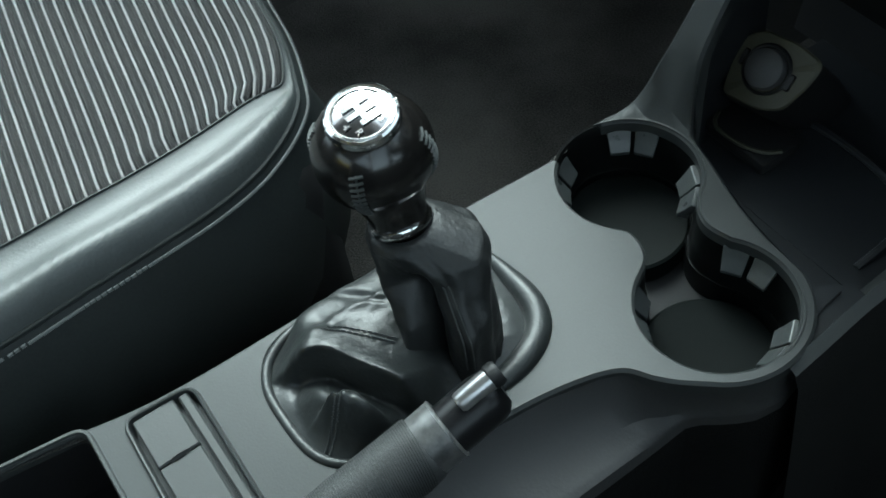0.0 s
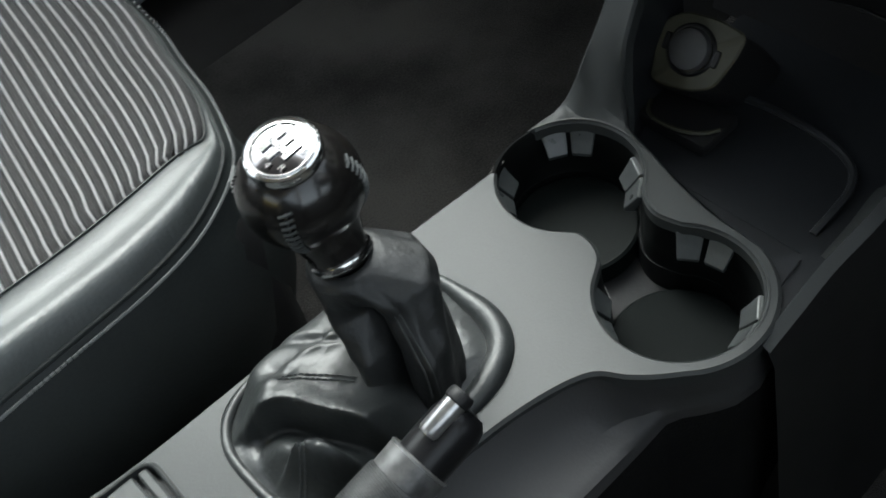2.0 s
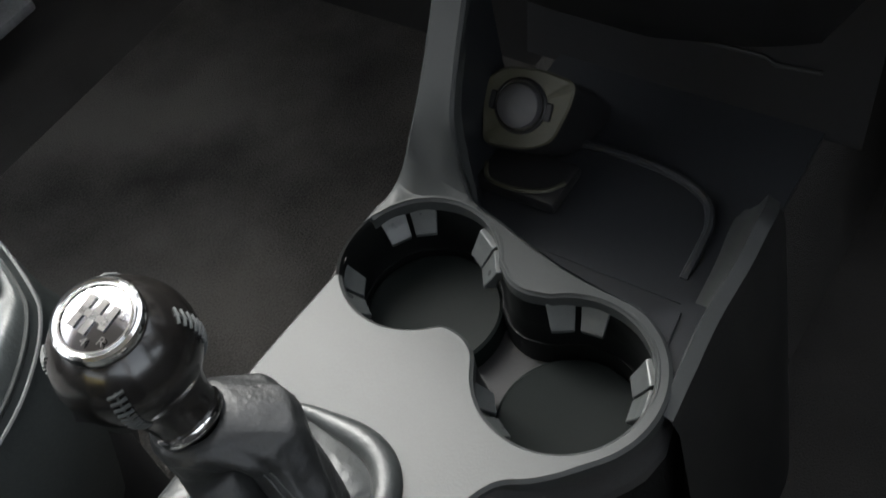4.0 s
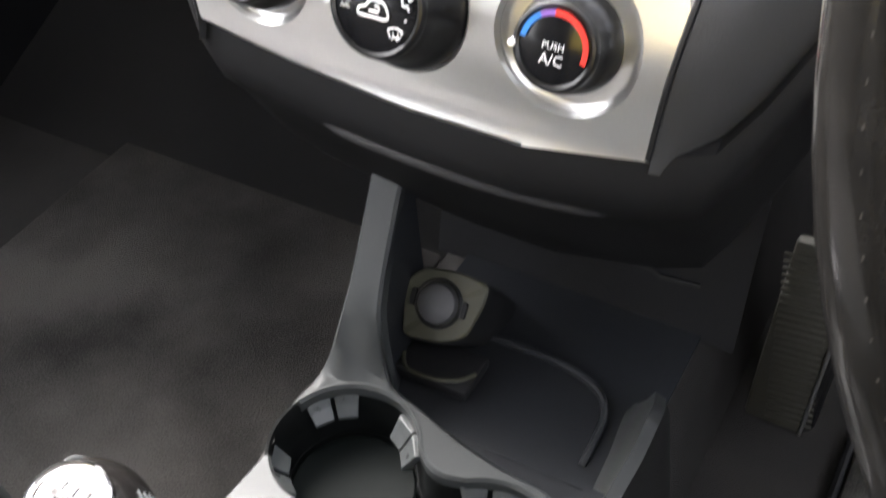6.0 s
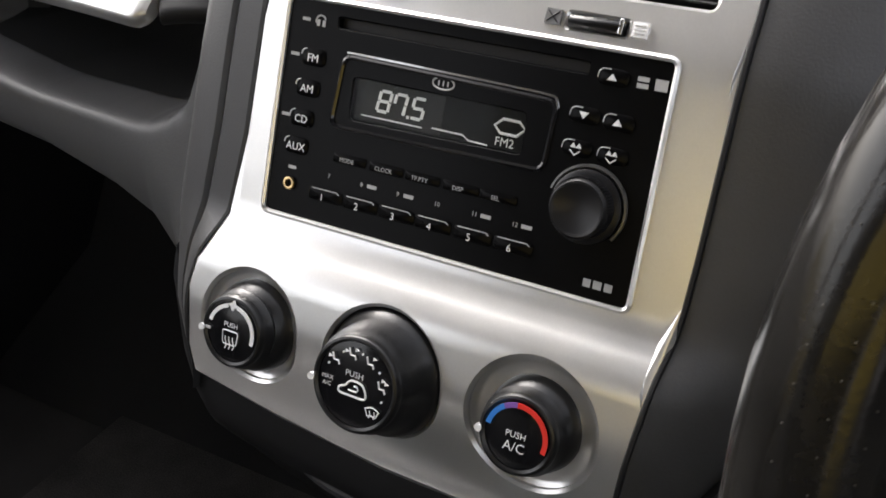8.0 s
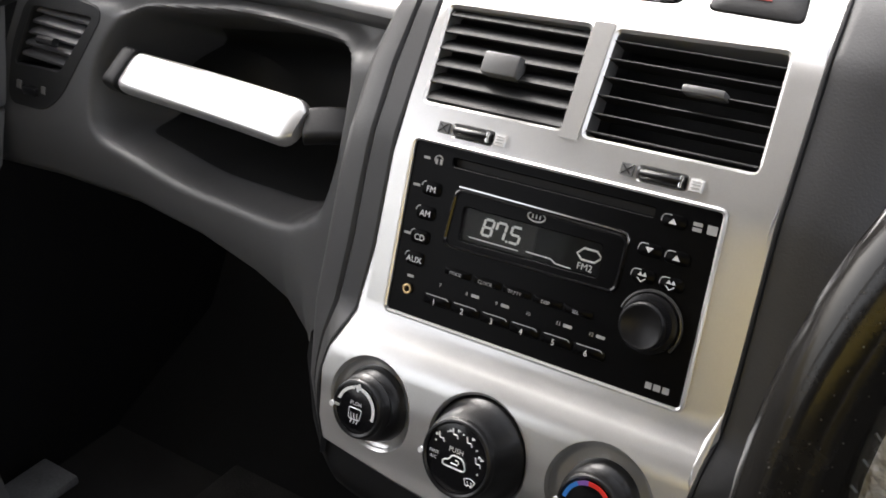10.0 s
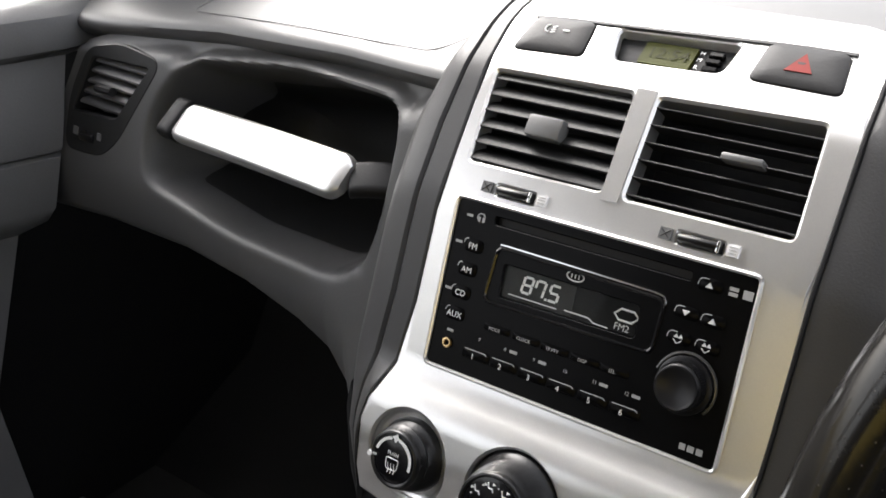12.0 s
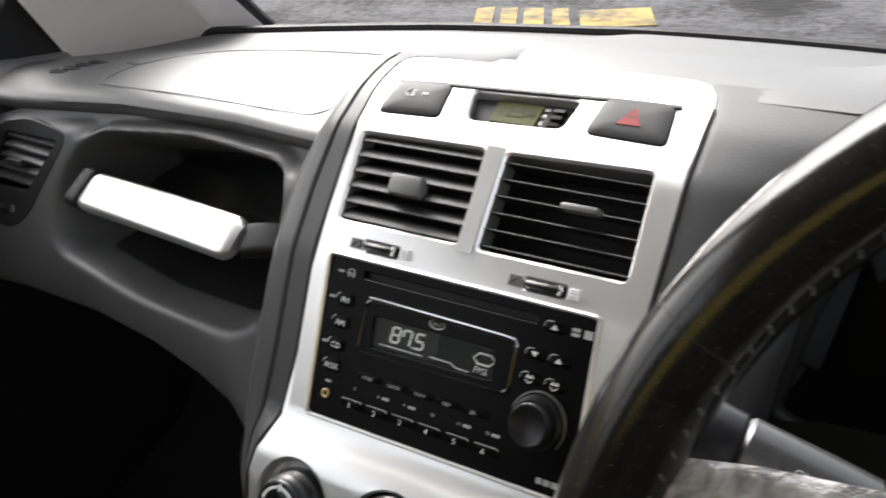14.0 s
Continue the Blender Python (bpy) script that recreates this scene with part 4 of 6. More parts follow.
part("knob_rim", tube([stack_frame(0.0660, 0.0362) @ Vector((0.0108 * math.cos(a * math.pi / 20), 0.0108 * math.sin(a * math.pi / 20), 0.0114)) for a in range(40)], 0.0005, True, 6), SMOOTHBLACK, kn)
part("knurling", joined(*[box(0, 0, 0, 0.0007, 0.0005, 0.0066, 0, 1, stack_frame(0.0660, 0.0362) @ Matrix.Rotation(radians(6 * a), 4, "Z") @ Matrix.Translation((0.0122, 0, 0.0065))) for a in range(60)]), SMOOTHBLACK, kn)
part("knob_guard", tube([rad(*p, -0.001) for p in arc(0.0660, 0.0362, 0.0164, -40, 165, 24)], 0.0009, False, 6), mat("grey_knob_guard", (0.06, 0.06, 0.06), 0.25, 0, 0.1, 300, spec=0.6), radio)
part("maker_mark", bars(lambda u, v, d=0.0: rad(0.0765 + u, 0.0062 + v, d), [(-0.0045, 0, 0.0032, 0.0032, 0), (0.0, 0, 0.0036, 0.0032, 0), (0.0047, 0, 0.0034, 0.0032, 0)]), GREYINK, radio, "small grey maker's mark")



# ---- air vents in the stack ----
def stack_vent(loop, x0, x1, slats, tab, label, tilt):
    th = thing("air_vent", label, "air vent", m=Matrix.Translation(stack((x0 + x1) / 2, 0.12)), group="centre air vents")
    lp = loop + loop[:1]
    cx = (x0 + x1) / 2
    part("housing", sheet([[stack(x, s, 0.001) for x, s in lp], [stack(x, s, 0.03) for x, s in lp], [stack(cx, 0.148, 0.03)] * len(lp)]), MATTBLACK, th)
    for s in slats:
        lo, hi = x0 + 0.0008, x1 - 0.0008
        rows = []
        turned = ((0.0022, 0.0), (0.0012, 0.0007), (0.0016, 0.0018), (0.0044, 0.0056), (0.012, 0.0098), (0.012, 0.0088), (0.004, 0.0022), (0.0022, 0.0))
        level = ((0.0020, 0.0), (0.0014, 0.0005), (0.0018, 0.0011), (0.004, 0.0018), (0.016, 0.0018), (0.016, 0.0007), (0.004, 0.0003), (0.0020, 0.0))
        for d, ds in (turned if tilt > 0.3 else level):
            rows.append([stack(lo + (hi - lo) * k / 6, s + ds, d) for k in range(7)])
        part("slat", sheet(rows), TRIMDARK if tilt > 0.3 else MATTBLACK, th)
    x, s = tab
    part("slider_tab", box(0, 0, 0, 0.0225, 0.0125 if tilt > 0.3 else 0.0042, 0.010, 0.0016, 2, stack_frame(x, s, 0.0005)), GREYTAB, th, "grey slider tab")


stack_vent(VENT_L, -0.0955, -0.0055, [0.1205 + 0.0098 * k for k in range(6)], (-0.0505, 0.1465), "centre vent with downturned black slats and a grey slider tab", 0.55)
stack_vent(VENT_R, 0.0062, 0.0992, [0.1215 + 0.0098 * k for k in range(6)], (0.063, 0.1518), "centre vent with level black slats and a slim slider tab", 0.05)
part("vent_divider", prism([(-0.0050, 0.1160), (0.0056, 0.1160), (0.0058, 0.1790), (-0.0060, 0.1790)], stack, -0.0012, 0.01), SILVER, panel)

for (x, s), lab in zip(TOGS, ("vent thumbwheel with a crossed icon and an open icon", "vent thumbwheel with closed and open icons")):
    th = thing("vent_thumbwheel", lab, "thumbwheel", m=stack_frame(x, s, 0.0), group="vent thumbwheels")
    bm = lathe([(0, -0.0118), (0.0115, -0.0118), (0.0125, -0.0105), (0.0125, 0.0105), (0.0115, 0.0118), (0, 0.0118)], 40, Matrix.Translation((0, 0, -0.0095)) @ pose(0, 0, 0, 0, 90, 0) @ Matrix.Diagonal((1, 0.33, 1, 1)))
    part("wheel", bm, SMOOTHBLACK, th, local=True)
    part("wheel_end", box(0.0105, 0, 0.0022, 0.0016, 0.0060, 0.0014, 0.0004), CHROME, th, local=True)
    part("closed_icon", joined(prism(rect(-0.0215, -0.003, -0.0150, 0.003), flat, 0.004, -0.0019)), GREYTAB, th, local=True)
    part("icon_cross", joined(tube([(-0.0207, -0.0022, 0.0020), (-0.0158, 0.0022, 0.0020)], 0.0004, False, 4), tube([(-0.0207, 0.0022, 0.0020), (-0.0158, -0.0022, 0.0020)], 0.0003, False, 4)), MATTBLACK, th, local=True)
    part("open_icon", prism(rect(0.0150, -0.003, 0.0212, 0.003), flat, 0.004, -0.0019), WHITEINK, th, local=True)
    part("icon_lines", bars(lambda u, v, d=0.0: Vector((u, v, 0.0020 - d)), [(0.0181, 0.0016, 0.0044, 0.0005, 0), (0.0181, 0, 0.0044, 0.0005, 0), (0.0181, -0.0016, 0.0044, 0.0005, 0)]), GREYINK, th, local=True)


# ---- switches and clock above the vents ----
def switch(loop, label, cat):
    th = thing("dash_switch", label, cat, m=Matrix.Translation(stack(loop[0][0], 0.2)), group="dash switches")
    cx, cs = sum(p[0] for p in loop) / len(loop), sum(p[1] for p in loop) / len(loop)
    rows = [[stack(cx + (x - cx) * k, cs + (s - cs) * k, d) for x, s in loop + loop[:1]] for k, d in ((0.985, 0.006), (0.98, 0.0002), (0.95, -0.0012), (0.85, -0.0019), (0.6, -0.0025), (0.3, -0.0027), (0.0, -0.0028))]
    bm = sheet(rows)
    bmesh.ops.remove_doubles(bm, verts=bm.verts, dist=1e-6)
    part("rocker", bm, MATTBLACK, th)
    return th, cx, cs


th, cx, cs = switch(BTN_L, "dark grey fog lamp switch with a small pale icon", "switch")
part("lamp_icon", joined(tube([stack(*p, -0.0030) for p in arc(cx - 0.005, cs + 0.002, 0.0026, 90, 270, 8)] + [stack(cx - 0.005, cs - 0.0006, -0.0030)], 0.0005, False, 4), bars(lambda u, v, d=0.0: stack(u, v, d - 0.0028), [(cx - 0.002, cs + 0.0035, 0.003, 0.0007, 0.3), (cx - 0.002, cs + 0.0015, 0.003, 0.0007, 0.3), (cx - 0.002, cs - 0.0002, 0.003, 0.0007, 0.3), (cx + 0.006, cs + 0.002, 0.004, 0.0011, 0)])), WHITEINK, th)
th, cx, cs = switch(BTN_R, "dark grey hazard switch with a red triangle", "switch")
part("hazard_triangle", prism([(cx - 0.0072, cs - 0.0055), (cx + 0.0072, cs - 0.0055), (cx, cs + 0.0070)], stack, 0.0, -0.0031), mat("dull_red_lens", (0.21, 0.026, 0.022), 0.5, 0, 0.1, spec=0.12), th, "red warning triangle")
LIP_LINE = [(-0.0905, 0.2166), (-0.070, 0.2182), (-0.050, 0.2192), (-0.0375, 0.2197), (0.0, 0.2212), (0.0375, 0.2227), (0.049, 0.2233), (0.070, 0.2238), (0.0945, 0.2236)]
part("switch_lip", sheet([[stack(x, q + ds, d) for x, q in LIP_LINE] for ds, d in ((-0.0012, 0.002), (-0.0010, -0.0012), (0.0008, -0.0016), (0.0018, -0.0008), (0.0020, 0.002))]), CHARCOAL, panel, "dark lip over the switches and clock")
clock = thing("dash_clock", "small recessed dash clock with a green display and three buttons", "clock", m=Matrix.Translation(stack(0, 0.2)))
lp = CLOCK + CLOCK[:1]
part("surround", sheet([[stack(x, s, 0.001) for x, s in lp], [stack(0.003 + (x - 0.003) * 0.95, 0.208 + (s - 0.208) * 0.92, 0.007) for x, s in lp], [stack(0.003, 0.208, 0.0075)] * len(lp)]), MATTBLACK, clock)
part("clock_display", prism(rounded(rect(-0.0185, 0.2000, 0.0120, 0.2168), 0.001), stack, 0.0072, 0.005), GREENLCD, clock, "green lcd window")
part("time_figures", lettering("12:54", 0.0115, lambda x, s, d=0.0: stack(x, s, 0.0049 + d), -0.0030, 0.2082, 0.0, 0.0, 0.0225), DARKLCD, clock)
for k, ds in enumerate((0.2135, 0.2080, 0.2025)):
    part("clock_button", box(0, 0, 0, 0.0085, 0.0035, 0.004, 0.0006, 1, stack_frame(0.0235, ds, 0.0060)), RADIOBLACK, clock)
    part("clock_legend", lettering("HMR"[k], 0.0040, lambda x, s, d=0.0: stack(x, s, 0.005 + d), 0.0155, ds, 0.0), WHITEINK, clock)

# ---- passenger side: grab handle and side vent ----
handle = thing("grab_handle", "satin silver passenger grab handle across a dark recess", "grab handle", (-0.335, 0.31, 0.61))
A, B = Vector((-0.4445, 0.3165, 0.6135)), Vector((-0.2245, 0.2850, 0.6215))


def bar_rows(a, b, w, t, n=10):
    rows = []
    ax = (b - a).normalized()
    out = Vector((-0.10, -0.62, 0.78)).normalized()
    side = ax.cross(out).normalized()
    out = side.cross(ax)
    prof = rounded([(-w / 2, -t / 2), (w / 2, -t / 2), (w / 2, t / 2), (-w / 2, t / 2)], 0.006, 4)
    for t in [0, 0.008, 0.02, 0.04, 0.06] + [k / n for k in range(1, n)] + [0.94, 0.96, 0.98, 0.992, 1]:
        c = a.lerp(b, t)
        bow, tip = 0.0025 * math.sin(math.pi * t), 1 - 0.42 * (1 - min(1, t / 0.06, (1 - t) / 0.06)) ** 2.5
        rows.append([c + side * u * tip + out * (v * tip + bow) for u, v in prof + prof[:1]])
    return rows, [r[:-1] for r in (rows[0], rows[-1])]


rows, ends = bar_rows(A + (B - A).normalized() * 0.008, B, 0.035, 0.014)
bm = sheet(rows)
for e in ends:
    bm.faces.new([bm.verts.new(p) for p in e])
bmesh.ops.remove_doubles(bm, verts=bm.verts, dist=1e-5)
part("silver_bar", bm, SILVER, handle)
ext = (B - A).normalized()
for a, b in ((A - ext * 0.013 + Vector((0, 0.002, -0.001)), A + ext * 0.009), (B - ext * 0.002, B + ext * 0.030 + Vector((0, 0.026, -0.004)))):
    rows, ends = bar_rows(a + Vector((0, 0.003, -0.002)), b + Vector((0, 0.003, -0.002)), 0.036 if a.x < -0.3 else 0.027, 0.018 if a.x < -0.3 else 0.012, 6)
    bm = sheet(rows)
    for e in ends:
        bm.faces.new([bm.verts.new(p) for p in e])
    bmesh.ops.remove_doubles(bm, verts=bm.verts, dist=1e-5)
    part("handle_end", bm, MATTBLACK, handle)

svent = thing("air_vent", "dark side vent with five slats and a thumbwheel", "air vent", fascia(-0.555, 0.56))
lp = SVENT + SVENT[:1]
GR = rounded([(-0.589, 0.6400), (-0.4945, 0.6450), (-0.5400, 0.5930), (-0.6160, 0.5870)], 0.006)
part("bezel", plate(SVENT, [GR], lambda x, z, d=0.0: fascia(x, z, d - 0.0006), 0.012, 0.02, 0.0012), TRIMDARK, svent)
g = GR + GR[:1]
part("housing", sheet([[fascia(x, z, 0.004) for x, z in g], [fascia(x, z, 0.03) for x, z in g], [fascia(-0.555, 0.615, 0.03)] * len(g)]), MATTBLACK, svent)
for k in range(5):
    z = 0.5955 + 0.0098 * k
    x0, x1 = -0.613 + 0.0055 * k, -0.536 + 0.0095 * k
    rows = [[fascia(x0 + (x1 - x0) * j / 5, z + dz + 0.002 * j / 5, d) for j in range(6)] for d, dz in ((0.004, 0.0), (0.003, 0.002), (0.005, 0.0045), (0.018, 0.010), (0.018, 0.008), (0.006, 0.001), (0.004, 0.0))]
    part("slat", sheet(rows), DASH, svent)
part("slider_tab", tube([fascia(-0.575, 0.6140, -0.001), fascia(-0.548, 0.6155, -0.001)], 0.0040, False, 8), MATTBLACK, svent)
part("thumbwheel", box(0, 0, 0, 0.020, 0.008, 0.008, 0.002, 2, Matrix.Translation(fascia(-0.582, 0.570, -0.001))), SMOOTHBLACK, svent)
part("icon", prism(rect(-0.608, 0.568, -0.600, 0.575), fascia, 0.002, -0.0016), GREYTAB, svent)
part("icon", prism(rect(-0.566, 0.571, -0.560, 0.577), fascia, 0.002, -0.0016), GREYTAB, svent)


# ---- centre console ----
def con_z(x, y):
    t = y - 0.112
    ramp = 0.0 if t < 0 else (1.29 * t * t / 0.028 if t < 0.014 else 1.29 * (t - 0.007))
    ramp *= ease(0.0405, 0.057, math.hypot(x - C1[0], y - C1[1]))
    return 0.308 + ramp * ease(0.012, -0.022, x) - 0.004 * ease(-0.1, -0.22, y)


def con(x, y, depth=0.0):
    sl = (con_z(x, y + 0.002) - con_z(x, y - 0.002)) / 0.004
    n = Vector((0, -sl, 1)).normalized()
    return Vector((x, y, con_z(x, y))) - n * depth


console = thing("centre_console", "grey plastic centre console with two cup holders and a front tray", "console", (0, 0, 0.06))
C1, C2 = (-0.0174, 0.0922, 0.0385), (0.0698, 0.0706, 0.0396)
LEFT_C = [(-0.078, -0.30), (-0.064, -0.22), (-0.0550, -0.18), (-0.0510, -0.15), (-0.0490, -0.107), (-0.0490, -0.046), (-0.0525, 0.0043), (-0.0490, 0.0680)]
STRIP_L = [(-0.0545, 0.111), (-0.0522, 0.122), (-0.0482, 0.137), (-0.0478, 0.157), (-0.0505, 0.183), (-0.053, 0.20)]
STRIP_R = [(-0.037, 0.20), (-0.0352, 0.1826), (-0.0318, 0.158), (-0.0268, 0.143), (-0.0150, 0.1325), (0.0040, 0.1275), (0.0200, 0.1225), (0.0380, 0.1175), (0.0570, 0.1140), (0.0720, 0.1130)]
RIGHT_C = [(0.0962, 0.0349), (0.0900, 0.0283), (0.0820, 0.0215), (0.0695, 0.0125), (0.0615, -0.0080), (0.0560, -0.0394), (0.0525, -0.09), (0.0500, -0.16), (0.0520, -0.30)]
NECK_N = smooth_loop([arc(*C1, 305, 310, 2)[-1], (0.0130, 0.0660), (0.0226, 0.0648), (0.0297, 0.0605), arc(*C2, 205, 210, 2)[0]], 4, False)[1:-1]
NECK_F = smooth_loop([arc(*C2, 480, 486, 2)[-1], (0.0345, 0.1000), (0.0262, 0.1020), (0.0208, 0.1062), arc(*C1, 26, 30, 2)[0]], 4, False)[1:-1]
INNER = arc(*C1, 218, 310, 20) + NECK_N + arc(*C2, 205, 486, 44) + NECK_F + arc(*C1, 26, 167, 26)
OUTER = smooth_loop(LEFT_C, 4, False) + INNER + smooth_loop(STRIP_L, 4, False) + smooth_loop(STRIP_R, 4, False) + arc(C2[0], C2[1], 0.0436, 72, -46, 22) + smooth_loop(RIGHT_C, 4, False)
BOOT = rounded(rect(-0.0475, -0.124, 0.0425, 0.005), 0.034, 8)
SLOTP = rounded([(-0.0485, -0.1485), (0.0340, -0.1500), (0.0320, -0.1870), (-0.0520, -0.1850)][::-1], 0.007)
BIN = rounded([(-0.0620, -0.2000), (0.0300, -0.2000), (0.0300, -0.292), (-0.0745, -0.292)][::-1], 0.008)
part("top_trim", plate(OUTER, [BOOT, SLOTP, BIN], con, 0.008, 0.010, 0.0016), TRIM, console, "satin grey top trim")
rim_path = [con(x, y, 0.0004) for x, y in arc(*C2, -20, 126, 30) + NECK_F + arc(*C1, 26, 167, 26)]
part("cup_rim", tube(rim_path, [0.0001 + 0.0009 * min(1, k / 8, (len(rim_path) - 1 - k) / 4) for k in range(len(rim_path))], False, 6), TRIM, console)
CLIPGREY = mat("pale_clip_plastic", (0.065, 0.07, 0.07), 0.3, 0, 0.15, 600, 0.1, 40, 0.08, spec=0.6)
# cup holder liner
HOLE = arc(*C1, 26, 310, 44) + NECK_N + arc(*C2, 205, 486, 44) + NECK_F


def shrink(i, k):
    a, b = Vector(HOLE[i - 1]), Vector(HOLE[(i + 1) % len(HOLE)])
    d = (b - a).normalized()
    return HOLE[i][0] - d.y * k, HOLE[i][1] + d.x * k


loop = HOLE + HOLE[:1]
rows = []
for k, z in ((-0.0025, 0.250), (-0.0025, 0.3045), (0.0, 0.3065), (0.001, 0.305), (0.0022, 0.2835), (0.0034, 0.2735), (0.0040, 0.2722), (0.0046, 0.2722), (0.0050, 0.255)):
    rows.append([(*shrink(i % len(HOLE), k), (con_z(*p) - 0.308) * (z > 0.3) + z) for i, p in enumerate(loop)])
part("cup_liner", sheet(rows), mat("liner_black", (0.005, 0.0055, 0.0055), 0.35, 0, 0.2, 300, 0.1, 20, 0.05, spec=0.25), console, "glossy black cup holder walls")
part("cup_mat", lathe([(0, 0.2685), (C1[2] - 0.010, 0.2685), (C1[2] - 0.006, 0.2690), (C1[2] - 0.0045, 0.2680), (C1[2] - 0.0040, 0.254)], 56, Matrix.Translation((C1[0], C1[1], 0))), RUBBER, console, "dark green-grey rubber mat")
part("cup_mat", lathe([(0, 0.2605), (C2[2] - 0.010, 0.2605), (C2[2] - 0.006, 0.2612), (C2[2] - 0.0045, 0.2600), (C2[2] - 0.0040, 0.254)], 56, Matrix.Translation((C2[0], C2[1], 0))), RUBBER, console, "dark green-grey rubber mat")
part("cup_base", prism(HOLE, lambda x, y, d=0.0: Vector((x, y, 0.2565 - d)), 0.004, 0.0), MATTBLACK, console)


def cup_clip(c, ang, lean):
    """A sprung grip tab: wider at the top, leaning into the cup at its foot."""
    bm = bmesh.new()
    m = Matrix.Translation((c[0], c[1], 0)) @ Matrix.Rotation(ang, 4, "Z")
    r = c[2] - 0.0008 - lean
    vs = [[bm.verts.new(m @ Vector((r - d - o, sy * w, z - lean * 0.8))) for o, sy in ((0, -1), (0, 1), (-0.003 - lean, 1), (-0.003 - lean, -1))] for z, w, d in ((0.3015, 0.0068, 0.0004), (0.2965, 0.0062, 0.0036), (0.2905, 0.0054, 0.0080), (0.2880, 0.0050, 0.0074))]
    for a, b in zip(vs, vs[1:]):
        for q in range(4):
            bm.faces.new((a[q], a[(q + 1) % 4], b[(q + 1) % 4], b[q]))
    bm.faces.new(vs[0][::-1])
    bm.faces.new(vs[-1])
    bmesh.ops.bevel(bm, geom=list(bm.edges), offset=0.0004, segments=1, affect="EDGES")
    bmesh.ops.recalc_face_normals(bm, faces=bm.faces)
    return bm


for c, angles in ((C1, ((135, 0.0), (48, 0.003), (222, 0.0))), (C2, ((109, 0.0), (22, 0.003), (230, 0.0)))):
    for a, lean in angles:
        for da in (-12.0, 12.0):
            part("cup_clip", cup_clip(c, radians(a + da), lean), CLIPGREY, console, "sprung grey grip tab", smooth=False)
# side walls
ys = [-0.30 + 0.02 * i for i in range(20)]
lx = lambda y: float(np.interp(y, [p[1] for p in LEFT_C] + [0.1, 0.137, 0.183, 0.20], [p[0] for p in LEFT_C] + [-0.0625, -0.0482, -0.0505, -0.053]))
rows = [[Vector((lx(y) - o, y, z if z < 0.3 else con_z(lx(y), y) - 0.003)) for y in ys] for o, z in ((-0.002, 0.31), (0.001, 0.31), (0.004, 0.28), (0.012, 0.20), (0.020, 0.05))]
part("left_side", sheet(rows), CARPET, console)
ry = lambda y: float(np.interp(y, [-0.30, -0.16, -0.09, -0.0394, -0.008, 0.0125, 0.0215, 0.0283, 0.0349, 0.0392, 0.055, 0.0706, 0.09, 0.10, 0.12], [0.052, 0.050, 0.0525, 0.056, 0.0615, 0.0695, 0.082, 0.090, 0.0962, 0.1001, 0.1105, 0.1134, 0.1089, 0.102, 0.10]))
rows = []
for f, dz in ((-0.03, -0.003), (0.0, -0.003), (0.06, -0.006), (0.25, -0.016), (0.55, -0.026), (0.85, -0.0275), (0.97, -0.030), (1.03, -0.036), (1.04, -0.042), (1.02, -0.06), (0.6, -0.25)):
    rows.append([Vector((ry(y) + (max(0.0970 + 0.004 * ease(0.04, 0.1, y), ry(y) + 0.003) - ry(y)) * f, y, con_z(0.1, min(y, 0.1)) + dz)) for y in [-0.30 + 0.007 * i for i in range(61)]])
part("right_side", sheet(rows[:8]), SCOOP, console, "scooped dark grey side")
# rows below the scoop's edge get their own black
part("right_skirt", sheet(rows[7:]), SKIRTBLACK, console, "black skirt below the scoop")
# tray in front of the cup holders
TR = [(-0.034, 0.20), (-0.0305, 0.158), (-0.0255, 0.1440), (-0.0140, 0.1340), (0.0045, 0.1290), (0.0210, 0.1240), (0.0390, 0.1190), (0.058, 0.1155), (0.080, 0.1130), (0.100, 0.1020)]
rows = [[Vector((x, y, con_z(x, min(y, 0.19)) - 0.001)) if i < 6 else Vector((x, y, 0.3075 + (0.012 if x > 0.107 else 0))) for i, (x, y) in enumerate(TR)], [Vector((x + 0.001, y + 0.002, 0.292)) for x, y in TR], [Vector((0.035 + (x - 0.035) * 0.93, 0.18 + (y - 0.18) * 0.93, 0.284)) for x, y in TR], [Vector((0.035, 0.2, 0.284)) for _ in TR]]
part("tray_wall", sheet(rows), TRAYMAT, console)
part("tray_floor", box(0.0930, 0.1275, 0.2818, 0.042, 0.0225, 0.004), TRAYMAT, console)
part("tray_floor", box(0.036, 0.225, 0.2823, 0.15, 0.176, 0.004), TRAYMAT, console)
part("tray_ridge", tube(smooth_loop([(0.005, 0.2045, 0.2865), (0.030, 0.206, 0.2865), (0.058, 0.2035, 0.2865), (0.0765, 0.196, 0.2865), (0.085, 0.183, 0.2863), (0.0868, 0.168, 0.2855), (0.0870, 0.150, 0.2835)], 6, False), 0.0024, False, 8), TRAYMAT, console, "raised edge of the tray mat")
lip = smooth_loop([(0.1130, 0.072, 0.3055), (0.1120, 0.095, 0.3085), (0.1115, 0.12, 0.314), (0.1135, 0.145, 0.320), (0.1130, 0.165, 0.321), (0.1110, 0.182, 0.314), (0.106, 0.20, 0.300)], 6, False)
foot = smooth_loop([(0.1060, 0.085, 0.284), (0.097, 0.104, 0.284), (0.098, 0.12, 0.284), (0.097, 0.145, 0.284), (0.096, 0.165, 0.284), (0.094, 0.182, 0.284), (0.092, 0.20, 0.284)], 6, False)
rows = [[Vector(a) + Vector((0.006, 0, -0.003)) for a in lip], [Vector(a) for a in lip]] + [[Vector(a).lerp(Vector(b), f) + Vector((0, 0, -0.006 * math.sin(math.pi * f))) for a, b in zip(lip, foot)] for f in (0.08, 0.3, 0.6, 0.85, 1.0)]
